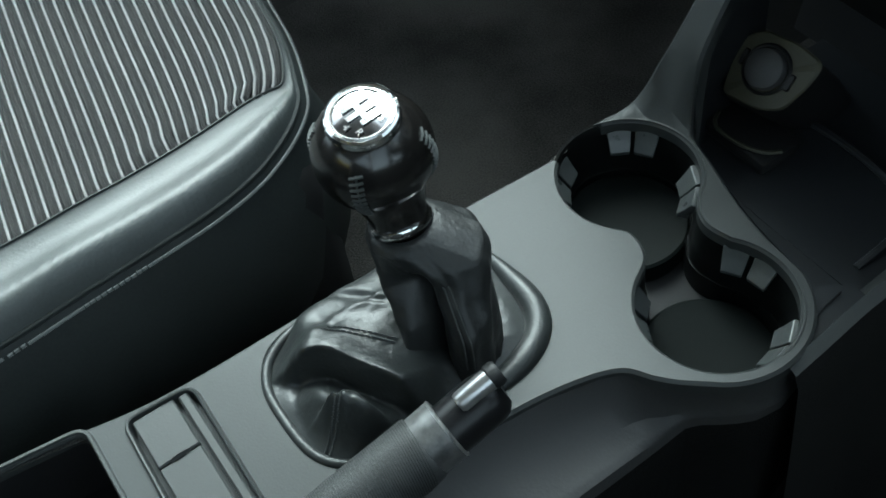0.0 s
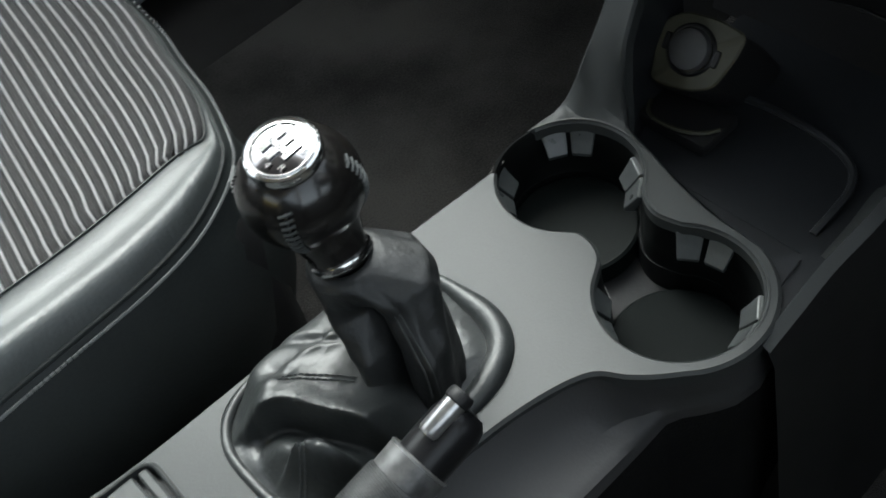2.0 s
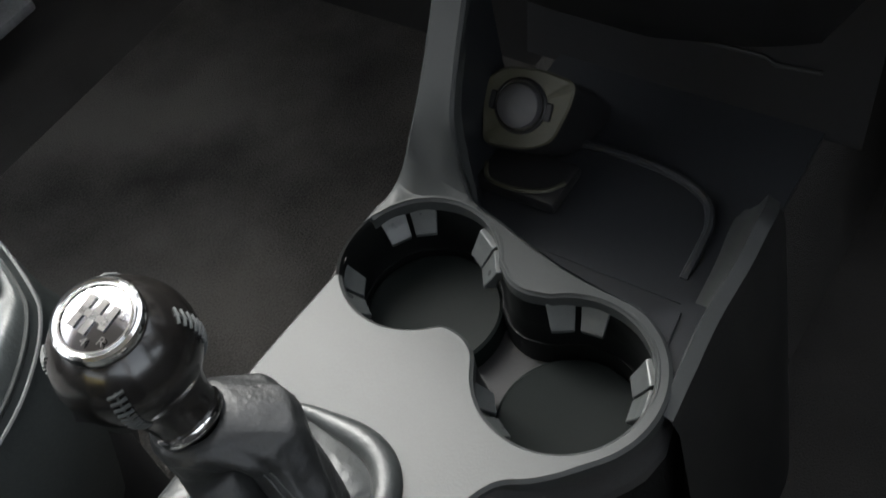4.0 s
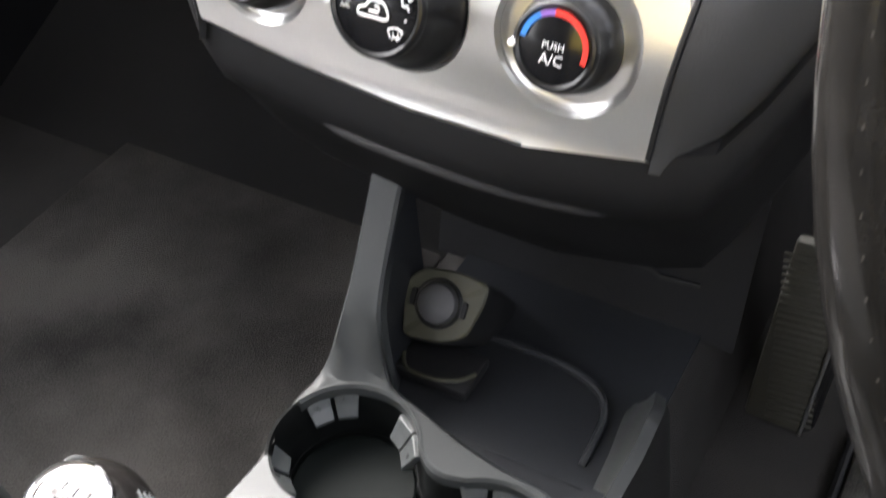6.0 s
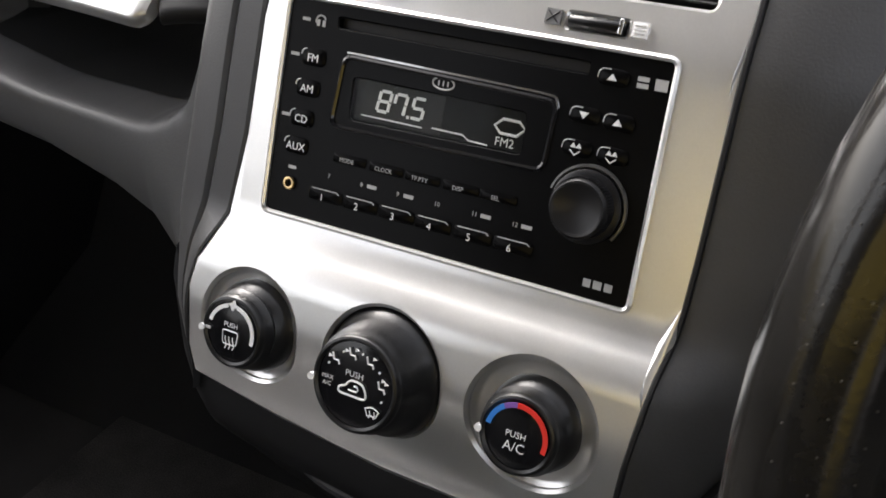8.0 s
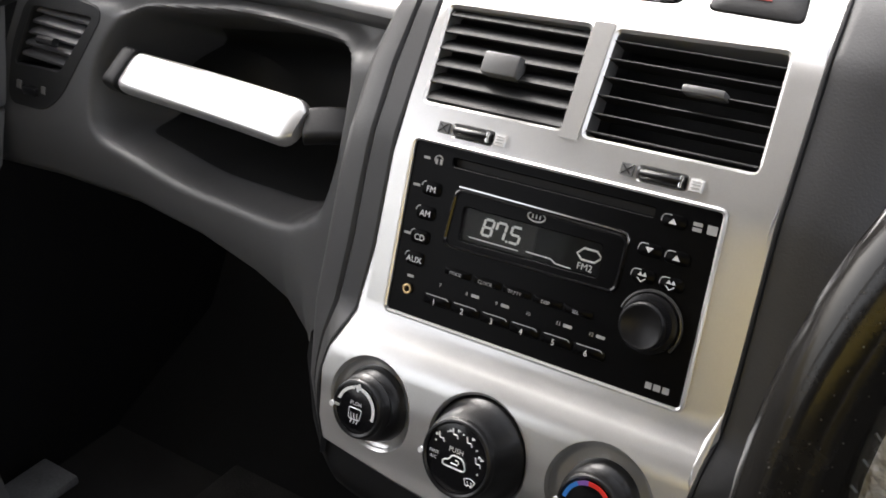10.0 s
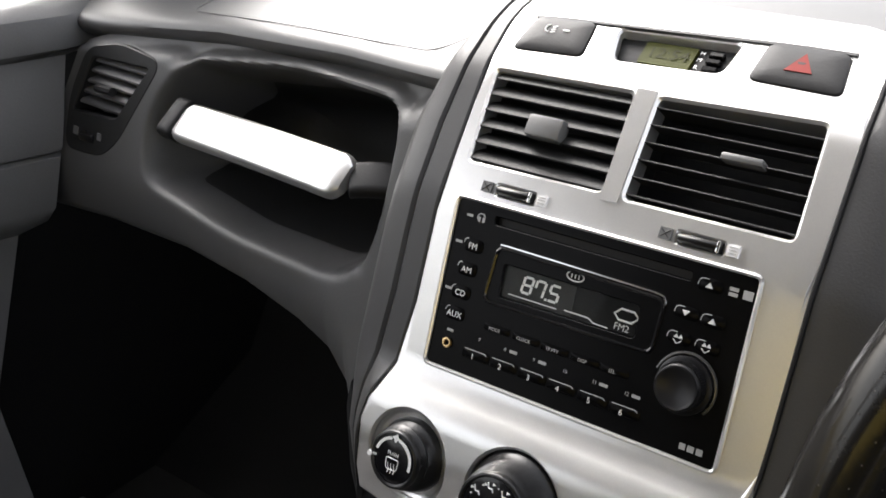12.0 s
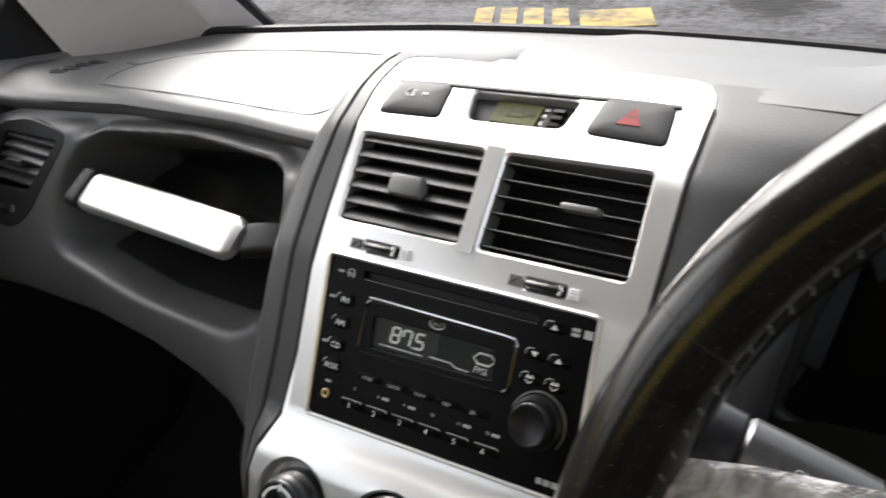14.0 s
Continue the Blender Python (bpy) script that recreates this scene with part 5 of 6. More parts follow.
part("tray_right_wall", sheet(rows), TRIM, console, "sloping pale inner wall of the tray")
rows = [[Vector(q) + Vector((dx, 0, dz)) for q in lip] for dx, dz in ((0.005, -0.003), (0.009, -0.012), (0.014, -0.06), (0.03, -0.24))]
part("tray_flank", sheet(rows), TRIMDARK, console)
part("tray_corner", prism(arc(C2[0], C2[1], 0.0434, 0, 66, 14) + [(0.100, 0.128), (0.1135, 0.128), (0.1150, 0.090)], lambda x, y, d=0.0: Vector((x, y, 0.3035 - d)), 0.018, 0.0), TRAYMAT, console)
part("tray_back", sheet([[(-0.06, 0.26, 0.28), (0.13, 0.26, 0.28)], [(-0.06, 0.29, 0.42), (0.13, 0.29, 0.42)]]), MATTBLACK, console)
part("tray_back_lip", tube([(-0.030, 0.2665, 0.3155), (0.03, 0.2665, 0.3168), (0.0758, 0.2665, 0.3178), (0.082, 0.264, 0.3165), (0.1043, 0.2665, 0.317)], 0.0011, False, 6), TRIMDARK, console)
part("strip_side", sheet([[Vector((x, y, con_z(x, y) - 0.002)) for x, y in STRIP_R[:6]], [Vector((x, y, 0.284)) for x, y in STRIP_R[:6]]]), MATTBLACK, console)
# bin and switch plate behind the gear lever
b = BIN + BIN[:1]
part("rear_bin", sheet([[con(x, y, 0.002) for x, y in b], [con(x * 0.97, -0.246 + (y + 0.246) * 0.97, 0.05) for x, y in b], [con(-0.02, -0.246, 0.05)] * len(b)]), MATTBLACK, console, "dark open bin")
part("bin_rim", tube([con(x, y, -0.0002) for x, y in BIN], 0.0014, True, 6), TRIM, console)
s_ = SLOTP + SLOTP[:1]
cx, cy = -0.0085, -0.1675
rows = [[con(cx + (x - cx) * k, cy + (y - cy) * k2, d) for x, y in s_] for k, k2, d in ((1.02, 1.05, 0.001), (1.0, 1.0, -0.0020), (0.985, 0.965, -0.0030), (0.965, 0.92, -0.0026), (0.95, 0.88, 0.004), (0.0, 0.0, 0.004))]
part("switch_frame", sheet(rows), TRIM, console, "raised rounded frame")
zc = con_z(0, -0.17)
part("blank_switch", box(-0.0335, -0.1705, zc - 0.0010, 0.0295, 0.0215, 0.005, 0.0008, 1), TRIM, console, smooth=False)
part("blank_switch", box(0.0060, -0.1705, zc - 0.0010, 0.0480, 0.0215, 0.005, 0.0008, 1), TRIM, console, smooth=False)
part("switch_strip", box(-0.0085, -0.1552, zc - 0.0006, 0.0770, 0.0052, 0.0052, 0.0010, 1), TRIM, console, smooth=False)
part("switch_mark", tube([(-0.0184 + 0.0012 * math.cos(a), -0.1700 + 0.0055 * math.sin(a), zc + 0.0018) for a in (k * math.pi / 8 for k in range(16))], 0.0003, True, 4), MATTBLACK, console)

# ---- lighter socket in the tray ----
lighter = thing("lighter_socket", "dark lighter socket with a round cap on an olive plate", "lighter socket", (-0.013, 0.187, 0.284))
lu, lv = Vector((0.9965, 0.0830, 0)), Vector((-0.0574, 0.6883, 0.7232))
ln = lu.cross(lv)
LC = Vector((-0.0135, 0.184, 0.3285))


def on_socket(u, v, depth=0.0):
    """The tilted face of the socket: u across, v up."""
    return LC + lu * u + lv * v - ln * depth


LP = rounded([(-0.0202, 0.0070), (-0.0115, 0.0150), (0.0080, 0.0172), (0.0262, 0.0146), (0.0258, 0.0028), (0.0205, -0.0160), (0.0080, -0.0225), (-0.0150, -0.0246), (-0.0190, -0.0072)][::-1], 0.005)
lp = LP + LP[:1]
lm = Matrix((lu, lv, ln)).transposed().to_4x4()
lm.translation = on_socket(0.0010, -0.0021)
part("body", sheet([[on_socket(u * 0.99, v, 0.0005) for u, v in lp], [on_socket(u, v - 0.002, 0.006) for u, v in lp], [on_socket(u * 1.02, v - 0.004, 0.03) for u, v in lp], [on_socket(u, v - 0.01, 0.06) for u, v in lp]]), MATTBLACK, lighter)
part("plate", sheet([[on_socket(u, v, 0.0005) for u, v in lp], [on_socket(u, v, -0.0008) for u, v in lp], [on_socket(0.003 + (u - 0.003) * 0.95, -0.003 + (v + 0.003) * 0.95, -0.0018) for u, v in lp], [on_socket(0.003, -0.003, -0.0018)] * len(lp)]), BEIGE, lighter, "dull olive plate")
part("socket_ring", lathe([(0.0138, 0.0012), (0.0138, 0.0024), (0.0128, 0.0030), (0.0120, 0.0028), (0.0116, 0.0012)], 40, lm), SMOOTHBLACK, lighter)
for sx in (-1, 1):
    part("socket_lug", box(sx * 0.0148, 0, 0.0020, 0.0034, 0.0090, 0.0022, 0.0006, 1, lm), SMOOTHBLACK, lighter)
part("cap", lathe([(0.0113, 0.001), (0.0113, 0.0046), (0.0104, 0.0066), (0.0080, 0.0078), (0.004, 0.0084), (0, 0.0086)], 40, lm), mat("worn_grey_cap", (0.055, 0.055, 0.058), 0.5, 0, 0.2, 300, 0.2), lighter, "grey round cap")
part("foot_ledge", box(-0.0075, 0.172, 0.2885, 0.046, 0.030, 0.009, 0.003, 2, None), MATTBLACK, lighter)
part("foot_lip", tube(smooth_loop([(-0.0290, 0.168, 0.2935), (-0.022, 0.1585, 0.2945), (-0.006, 0.1575, 0.2948), (0.008, 0.1630, 0.2945), (0.0140, 0.172, 0.2935)], 5, False), 0.0012, False, 6), BEIGE, lighter)

# ---- gear lever ----
gear = thing("gear_lever", "leather gear lever with a chrome-capped ball knob and gathered boot", "gear lever", (-0.002, -0.06, 0.304))
KN, RING = Vector((-0.0360, -0.0370, 0.4010)), Vector((-0.0195, -0.0385, 0.3700))
axis = (KN - RING).normalized()
emb = Vector((0.10, -0.10, 0.985)).normalized()
ball = bmesh.new()
bmesh.ops.create_uvsphere(ball, u_segments=48, v_segments=32, radius=0.0270)
bmesh.ops.scale(ball, vec=(1, 1, 0.96), verts=ball.verts)
to_emb = emb.to_track_quat("Z", "Y").to_matrix().to_4x4()
to_emb.translation = KN
bmesh.ops.transform(ball, matrix=to_emb, verts=ball.verts)
part("knob", ball, KNOBLEATHER, gear, "black leather ball knob with stitched seams")
neck = axis.to_track_quat("Z", "Y").to_matrix().to_4x4()
neck.translation = RING
part("neck", lathe([(0.0120, -0.004), (0.0133, 0.0), (0.0136, 0.006), (0.0158, 0.0125), (0.0190, 0.0185), (0.0215, 0.0225)], 36, neck), KNOBLEATHER, gear)
part("collar", lathe([(0.0120, -0.0030), (0.0143, -0.0022), (0.0147, -0.0006), (0.0143, 0.0008), (0.0125, 0.0012)], 36, neck), CHROME, gear, "polished metal collar")
part("emblem_ring", lathe([(0.0160, 0.0195), (0.0164, 0.0236), (0.0158, 0.0258), (0.0147, 0.0264), (0.0139, 0.0260), (0.0137, 0.0254), (0.0133, 0.0254), (0.0131, 0.0262), (0.0124, 0.0262)], 44, to_emb), CHROME, gear, "chrome ring round the shift pattern")
part("emblem", lathe([(0.0150, 0.0250), (0.0128, 0.0256), (0.008, 0.0263), (0.0, 0.0266)], 40, to_emb), mat("dark_polished_emblem", (0.24, 0.235, 0.245), 0.10, 1.0, 0.1, 100), gear, "dark polished disc")


def on_emblem(x, y, depth=0.0):
    return to_emb @ Vector((x, y, 0.0270 - depth))


rot = radians(-45)
gate = []
for x, y, w, h in ((-0.0052, 0, 0.0026, 0.0130), (0.0, 0, 0.0026, 0.0140), (0.0052, 0.0018, 0.0026, 0.0095), (0, 0, 0.0125, 0.0026)):
    gate.append((x * math.cos(rot) - y * math.sin(rot), x * math.sin(rot) + y * math.cos(rot), w, h, rot))
part("shift_gate", bars(on_emblem, gate), CHROME, gear, "bright shift pattern lines")
for txt, x, y in (("1", -0.0086, 0.0058), ("3", 0.0028, 0.0088), ("5", 0.0085, 0.0050), ("2", -0.0086, -0.0058), ("4", 0.0028, -0.0090), ("R", 0.0085, -0.0062)):
    part("gear_figure", lettering(txt, 0.0048, on_emblem, x * math.cos(rot) - y * math.sin(rot), x * math.sin(rot) + y * math.cos(rot), 0.0003, rot), CHROME, gear)
for ang in (0, 90, 180, 270):
    a = radians(ang)
    seamp = []
    for k in range(15):
        el = radians(33 - k * 6.4)
        seamp.append(to_emb @ (Vector((math.cos(a) * math.cos(el), math.sin(a) * math.cos(el), 0.96 * math.sin(el))) * 0.0271))
    sm = part("seam", tube(seamp, 0.0005, False, 5), LEATHER, gear)
    st = bmesh.new()
    for p, q in zip(seamp, seamp[1:]):
        d = (q - p).normalized()
        nn = (p - KN).normalized()
        sd = d.cross(nn) * 0.0029
        tube([p - sd, p + nn * 0.0007 + d * 0.0008, p + sd + d * 0.0016], 0.00075, False, 5, st)
    part("stitches", st, BOOTTHREAD, sm, "thick dark cross stitches")

# boot: folded leather skirt from the console ring to the collar
NB, NR = 320, 100
ring0 = []
for i in range(NB):
    a = 2 * math.pi * i / NB
    ca, sa = math.cos(a), math.sin(a)
    k = (abs(ca) ** 3.2 + abs(sa) ** 3.2) ** (-1 / 3.2)
    ring0.append(Vector((-0.0025 + 0.0445 * ca * k, -0.0595 + 0.0640 * sa * k, 0.3065)))
MID = Vector((0.004, -0.050, 0))
# the loose leather behind the lever: a folded lip over a hollow, a second lump beside it
LIP = [Vector(q) for q in smooth_loop([(-0.022, -0.112), (-0.0175, -0.103), (-0.0108, -0.0935), (0.0046, -0.085), (0.0216, -0.0765), (0.032, -0.072)], 6, False)]
LUMP = [Vector(q) for q in smooth_loop([(0.0105, -0.098), (0.0125, -0.0905), (0.0225, -0.0885), (0.034, -0.084)], 6, False)]


TUCKS = (([Vector(q) for q in ((-0.0185, -0.1070), (-0.0080, -0.1150), (0.0060, -0.1210))], 0.0045, 0.0030), ([Vector(q) for q in ((-0.0440, -0.0850), (-0.0300, -0.0670), (-0.0200, -0.0560))], 0.0016, 0.0018), ([Vector(q) for q in ((-0.0290, -0.0860), (-0.0230, -0.0830))], 0.0025, 0.0045), ([Vector(q) for q in ((-0.0464, -0.0882), (-0.0395, -0.0766), (-0.0268, -0.0591))], 0.0028, 0.0016), ([Vector(q) for q in ((0.0232, -0.1209), (0.0162, -0.1077), (0.0080, -0.0935))], 0.0022, 0.0022))


def side_gap(p, line):
    """Distance from a fold line, positive on its left."""
    a, b = np.array(line[:-1]), np.array(line[1:])
    d, q = b - a, np.array((p.x, p.y)) - a
    t = np.clip((q * d).sum(1) / (d * d).sum(1), 0, 1)
    g = np.sqrt(((q - d * t[:, None]) ** 2).sum(1))
    k = int(g.argmin())
    return float(g[k]) * (1.0 if d[k, 0] * q[k, 1] - d[k, 1] * q[k, 0] > 0 else -1.0)


def pillow(x, y, edge):
    rear = ease(-0.018, -0.070, y + 0.35 * x)
    rise = ease(0.0, 0.017 + 0.009 * rear, edge)
    z = 0.3065 + (0.005 + 0.0145 * rear) * rise
    p = Vector((x, y))
    d = side_gap(p, LIP)
    if d >= 0:
        z += 0.0055 * math.exp(-(d / 0.010) ** 2) * rise
    else:
        z += (0.0055 - 0.0205 * ease(0.0008, -0.0045, d) + 0.0140 * ease(-0.0045, -0.020, d)) * rise
    d = side_gap(p, LUMP)
    if d < 0:
        z += 0.0105 * ease(0.0005, -0.0040, d) * math.exp(-(d / 0.015) ** 2) * rise
    for line, depth, w in TUCKS:
        z -= depth * math.exp(-(side_gap(p, line) / w) ** 2) * rise
    z += 0.0012 * math.sin(240 * (x * 0.6 - y * 0.8)) * ease(0.02, 0.0, abs(x + 0.030)) * rear * rise
    return z + (0.0014 * noise.noise(Vector((x * 55, y * 55, 3.0))) + 0.0005 * (0.3 - abs(noise.noise(Vector((x * 160, y * 160, 7.0)))))) * rise


rows = []
for j in range(NR + 1):
    t = j / NR
    row = []
    for i in range(NB):
        p = ring0[i].lerp(Vector((MID.x, MID.y, 0.3065)), t * 0.97)
        edge = (ring0[i] - p).length
        side = ease(-0.015, -0.035, ring0[i].x) * ease(-0.005, -0.030, ring0[i].y) * ease(-0.118, -0.095, ring0[i].y)
        out = side * math.sin(math.pi * min(1, edge / 0.022)) ** 2
        row.append(Vector((p.x - 0.0065 * out, p.y, pillow(p.x, p.y, edge) + 0.004 * out)))
    rows.append(row)
heights = np.array([[p.z for p in row] for row in rows])
heights = 0.5 * heights + 0.25 * (np.roll(heights, 1, 1) + np.roll(heights, -1, 1))
heights[1:-1] = 0.5 * heights[1:-1] + 0.25 * (heights[:-2] + heights[2:])
rows = [[Vector((p.x, p.y, float(z))) for p, z in zip(row, zs)] for row, zs in zip(rows, heights)]
bm = sheet([row + row[:1] for row in rows])
bmesh.ops.remove_doubles(bm, verts=bm.verts, dist=1e-6)
part("boot", bm, BOOTLEATHER, gear, "soft dark leather boot with loose folds")
# sleeve: sections from the collar down, a radius for each direction
ANG = [0, 25, 50, 90, 135, 180, 215, 245, 262, 280, 297, 315, 330, 345]
LEV = [
    (0.00, RING - axis * 0.0002, [0.0122] * 14, 0.0),
    (0.03, RING - axis * 0.0006, [0.0158] * 14, 0.0),
    (0.10, RING - axis * 0.005, [0.0190, 0.0245, 0.0262, 0.0225, 0.0176, 0.0172, 0.0174, 0.0178, 0.0177, 0.0174, 0.0172, 0.0172, 0.0174, 0.0178], 0.0),
    (0.24, Vector((-0.0105, -0.0340, 0.3575)), [0.0215, 0.0262, 0.0275, 0.0245, 0.0185, 0.0160, 0.0190, 0.0235, 0.0220, 0.0180, 0.0165, 0.0165, 0.0185, 0.0205], 0.0045),
    (0.36, Vector((-0.0070, -0.0330, 0.3510)), [0.0225, 0.0262, 0.0272, 0.0240, 0.0190, 0.0175, 0.0215, 0.0265, 0.0250, 0.0165, 0.0075, 0.0065, 0.0175, 0.0215], 0.0060),
    (0.62, Vector((0.0030, -0.0350, 0.3350)), [0.0270, 0.0245, 0.0225, 0.0210, 0.0200, 0.0190, 0.0185, 0.0205, 0.0250, 0.0255, 0.0110, 0.0035, 0.0200, 0.0290], 0.003),
    (1.00, Vector((0.0110, -0.0400, 0.3060)), [0.0275, 0.0245, 0.0235, 0.0240, 0.0240, 0.0220, 0.0195, 0.0185, 0.0215, 0.0290, 0.0290, 0.0060, 0.0220, 0.0310], 0.0),
]
NS = 180
rows = []
for j in range(41):
    t = j / 40
    ts = [l[0] for l in LEV]
    te = t
    c = Vector([float(np.interp(te, ts, [l[1][k] for l in LEV])) for k in range(3)])
    rr_ = [float(np.interp(te, ts, [l[2][k] for l in LEV])) for k in range(14)]
    hump = float(np.interp(te, ts, [l[3] for l in LEV]))
    dense = np.interp(np.arange(NS) * 2.0, ANG + [360], rr_ + rr_[:1])
    ker = np.exp(-(np.arange(-6, 7) / 2.6) ** 2)
    dense = np.convolve(np.concatenate((dense[-6:], dense, dense[:6])), ker / ker.sum(), "valid")
    row = []
    for i in range(NS):
        a = radians(i * 2.0)
        wob = 0.0009 * min(1, 4 * t) * noise.noise(Vector((math.cos(a) * 4, math.sin(a) * 4, t * 5))) + 0.0007 * min(1, 3 * t) * math.sin(9 * a + 6 * t + 2 * math.sin(3 * a)) + 0.0016 * min(1, 3 * t) * (0.35 - abs(noise.noise(Vector((math.cos(a) * 3.2 + 5, math.sin(a) * 3.2, t * 4.5)))))
        r = float(dense[i]) + wob
        row.append(c + Vector((math.cos(a) * r, math.sin(a) * r, hump * math.cos(a - 0.9) - 0.002 * min(1, 3 * t) * math.sin(a * 2 + 4 * t))))
    rows.append(row + row[:1])
bm = sheet(rows)
bmesh.ops.remove_doubles(bm, verts=bm.verts, dist=1e-6)
# sleeve wears a darker copy of the boot's leather in place of shade
part("boot_sleeve", bm, SLEEVELEATHER, gear, "gathered leather sleeve below the collar")
for i0 in (171, 174):
    part("boot_stitching", tube([rows[j][i0] + Vector((0.0004, -0.0002, 0.0004)) for j in range(13, 33)], 0.0004, False, 4), BOOTTHREAD, gear)
part("boot_ring", tube([p + Vector((0, 0, 0.001)) for p in ring0], [0.0024 + 0.0042 * ease(-0.075, -0.015, p.y) * ease(-0.03, 0.02, p.x) for p in ring0], True, 12), BOOTLEATHER, gear, "padded leather ring of the boot")
for k in (11, 13, 16):
    q = ring0[NB - k]
    n = Vector((q.x + 0.0025, q.y + 0.0595, 0)).normalized()
    part("boot_stitching", tube([q - n * 0.005 + Vector((0, 0, 0.0062)), q + Vector((0, 0, 0.0074)), q + n * 0.005 + Vector((0, 0, 0.0052))], 0.0004, False, 4), BOOTTHREAD, gear)
for a, b in (((-0.038, -0.0985), (0.003, -0.0625)), ((-0.0365, -0.1005), (0.0045, -0.0645)), ((0.0225, -0.1185), (0.0100, -0.0955)), ((0.0250, -0.1175), (0.0122, -0.0945))):
    pts = []
    for k in range(20):
        q = Vector(a).lerp(Vector(b), k / 19)
        e = min((Vector((r.x, r.y)) - q).length for r in ring0)
        pts.append(Vector((q.x, q.y, pillow(q.x, q.y, e) + 0.0003)))
    st = bmesh.new()
    for u, w in zip(pts, pts[1:]):
        tube([u, u.lerp(w, 0.4) + Vector((0, 0, 0.0004)), u.lerp(w, 0.8)], 0.0005, False, 4, st)
    part("boot_stitching", st, BOOTTHREAD, gear)

# ---- handbrake ----
brake = thing("handbrake_lever", "ribbed dark grey handbrake grip with a metallic release button", "handbrake", (0.058, -0.20, 0.30))
T0, T1 = Vector((0.0597, -0.0535, 0.3405)), Vector((0.0545, -0.2395, 0.2875))
hx = (T0 - T1).normalized()
hy = (Vector((-0.35, 0, 1)) - hx * hx.dot(Vector((-0.35, 0, 1)))).normalized()
hm = Matrix((hy.cross(hx), hy, hx)).transposed().to_4x4()
hm.translation = T0
part("grip", lathe([(0.0125, -0.19), (0.0148, -0.17), (0.0160, -0.13), (0.0158, -0.06), (0.0152, -0.0345), (0.0146, -0.0325), (0.0130, -0.0320)], 40, hm), mat("fine_knurled_rubber", (0.042, 0.043, 0.044), 0.55, 0, 0.15, 700, 0.5, 12, 0.06, bump_dist=0.0008), brake, "finely ribbed grey grip")
for k in range(125):
    z = -0.036 - 0.0011 * k
    part("grip_rib", tube([hm @ Vector((0.0160 * math.cos(a), 0.0160 * math.sin(a), z + 0.004 * math.sin(a))) for a in (q * math.pi / 12 for q in range(24))], 0.00013, True, 3), RUBBER, brake)
part("band", lathe([(0.0120, -0.0330), (0.0140, -0.0322), (0.0142, -0.0215), (0.0134, -0.0205), (0.0110, -0.0200)], 40, hm), mat("worn_band_paint", (0.11, 0.11, 0.11), 0.4, 0.3, 0.6, 240, 0.2, 60, 0.1), brake, "worn satin band at the grip's end")
part("band_edge", tube([hm @ Vector((0.0139 * math.cos(a), 0.0137 * math.sin(a), -0.0208)) for a in (k * math.pi / 18 for k in range(36))], 0.0007, True, 5), mat("bare_worn_edge", (0.45, 0.45, 0.45), 0.35, 0.9, 0.3, 400), brake, "bare worn edge of the band")
part("head", lathe([(0.0118, -0.021), (0.0120, -0.014), (0.0119, -0.001), (0.0108, 0.004), (0.0078, 0.0072), (0.0, 0.0080)], 32, hm @ Matrix.Translation((0, -0.0014, 0))), SMOOTHBLACK, brake)
bmx = hm @ Matrix.Translation((-0.0030, 0.0088, 0.0))
part("button", lathe([(0.0, -0.0110), (0.0042, -0.0105), (0.0050, -0.0090), (0.0051, 0.0065)], 28, bmx), mat("worn_metallic_button", (0.52, 0.52, 0.52), 0.28, 0.9, 0.25, 300), brake, "worn metallic release button")
part("button_cap", lathe([(0.0051, 0.0060), (0.0057, 0.0066), (0.0057, 0.0100), (0.0048, 0.0114), (0.0, 0.0116)], 28, bmx), MATTBLACK, brake)

# ---- passenger seat ----
seat = thing("passenger_seat", "dark leather seat cushion with a striped cloth centre", "car seat", (-0.33, -0.25, 0.06))
PIPE = smooth_loop([(-0.098, -0.56), (-0.104, -0.40), (-0.110, -0.30), (-0.1165, -0.2130), (-0.1210, -0.1740), (-0.1255, -0.1260), (-0.1292, -0.0930), (-0.1365, -0.0640), (-0.1490, -0.0400), (-0.1640, -0.0220), (-0.1800, -0.0125), (-0.2184, 0.0006), (-0.26, 0.0085), (-0.3115, 0.0185), (-0.42, 0.026), (-0.55, 0.02)], 5, False)
SEAM = smooth_loop([(-0.160, -0.56), (-0.160, -0.40), (-0.160, -0.30), (-0.1605, -0.200), (-0.1625, -0.150), (-0.1660, -0.118), (-0.1685, -0.0930), (-0.1725, -0.0660), (-0.1775, -0.0420), (-0.1802, -0.0300), (-0.1850, -0.0175), (-0.2184, -0.0028), (-0.26, 0.0052), (-0.3115, 0.0152), (-0.42, 0.0228), (-0.55, 0.0168)], 5, False)


def pipe_z(p):
    return 0.317 + 0.010 * ease(-0.05, -0.4, p[1])


rows, top_rows = [], []
for i, p in enumerate(PIPE):
    a, b = Vector(PIPE[max(i - 1, 0)]), Vector(PIPE[min(i + 1, len(PIPE) - 1)])
    d = (b - a).normalized()
    o = Vector((d.y, -d.x))
    z0 = pipe_z(p)
    side = 0.012 * (1 if p[0] > -0.2 else 0.6)
    rows.append([Vector((p[0] + o.x * u, p[1] + o.y * u, z)) for u, z in ((0, z0), (0.004, z0 - 0.004), (side, z0 - 0.03), (side * 1.3, z0 - 0.06), (side, z0 - 0.10), (0.0, z0 - 0.14), (-0.04, 0.10))])
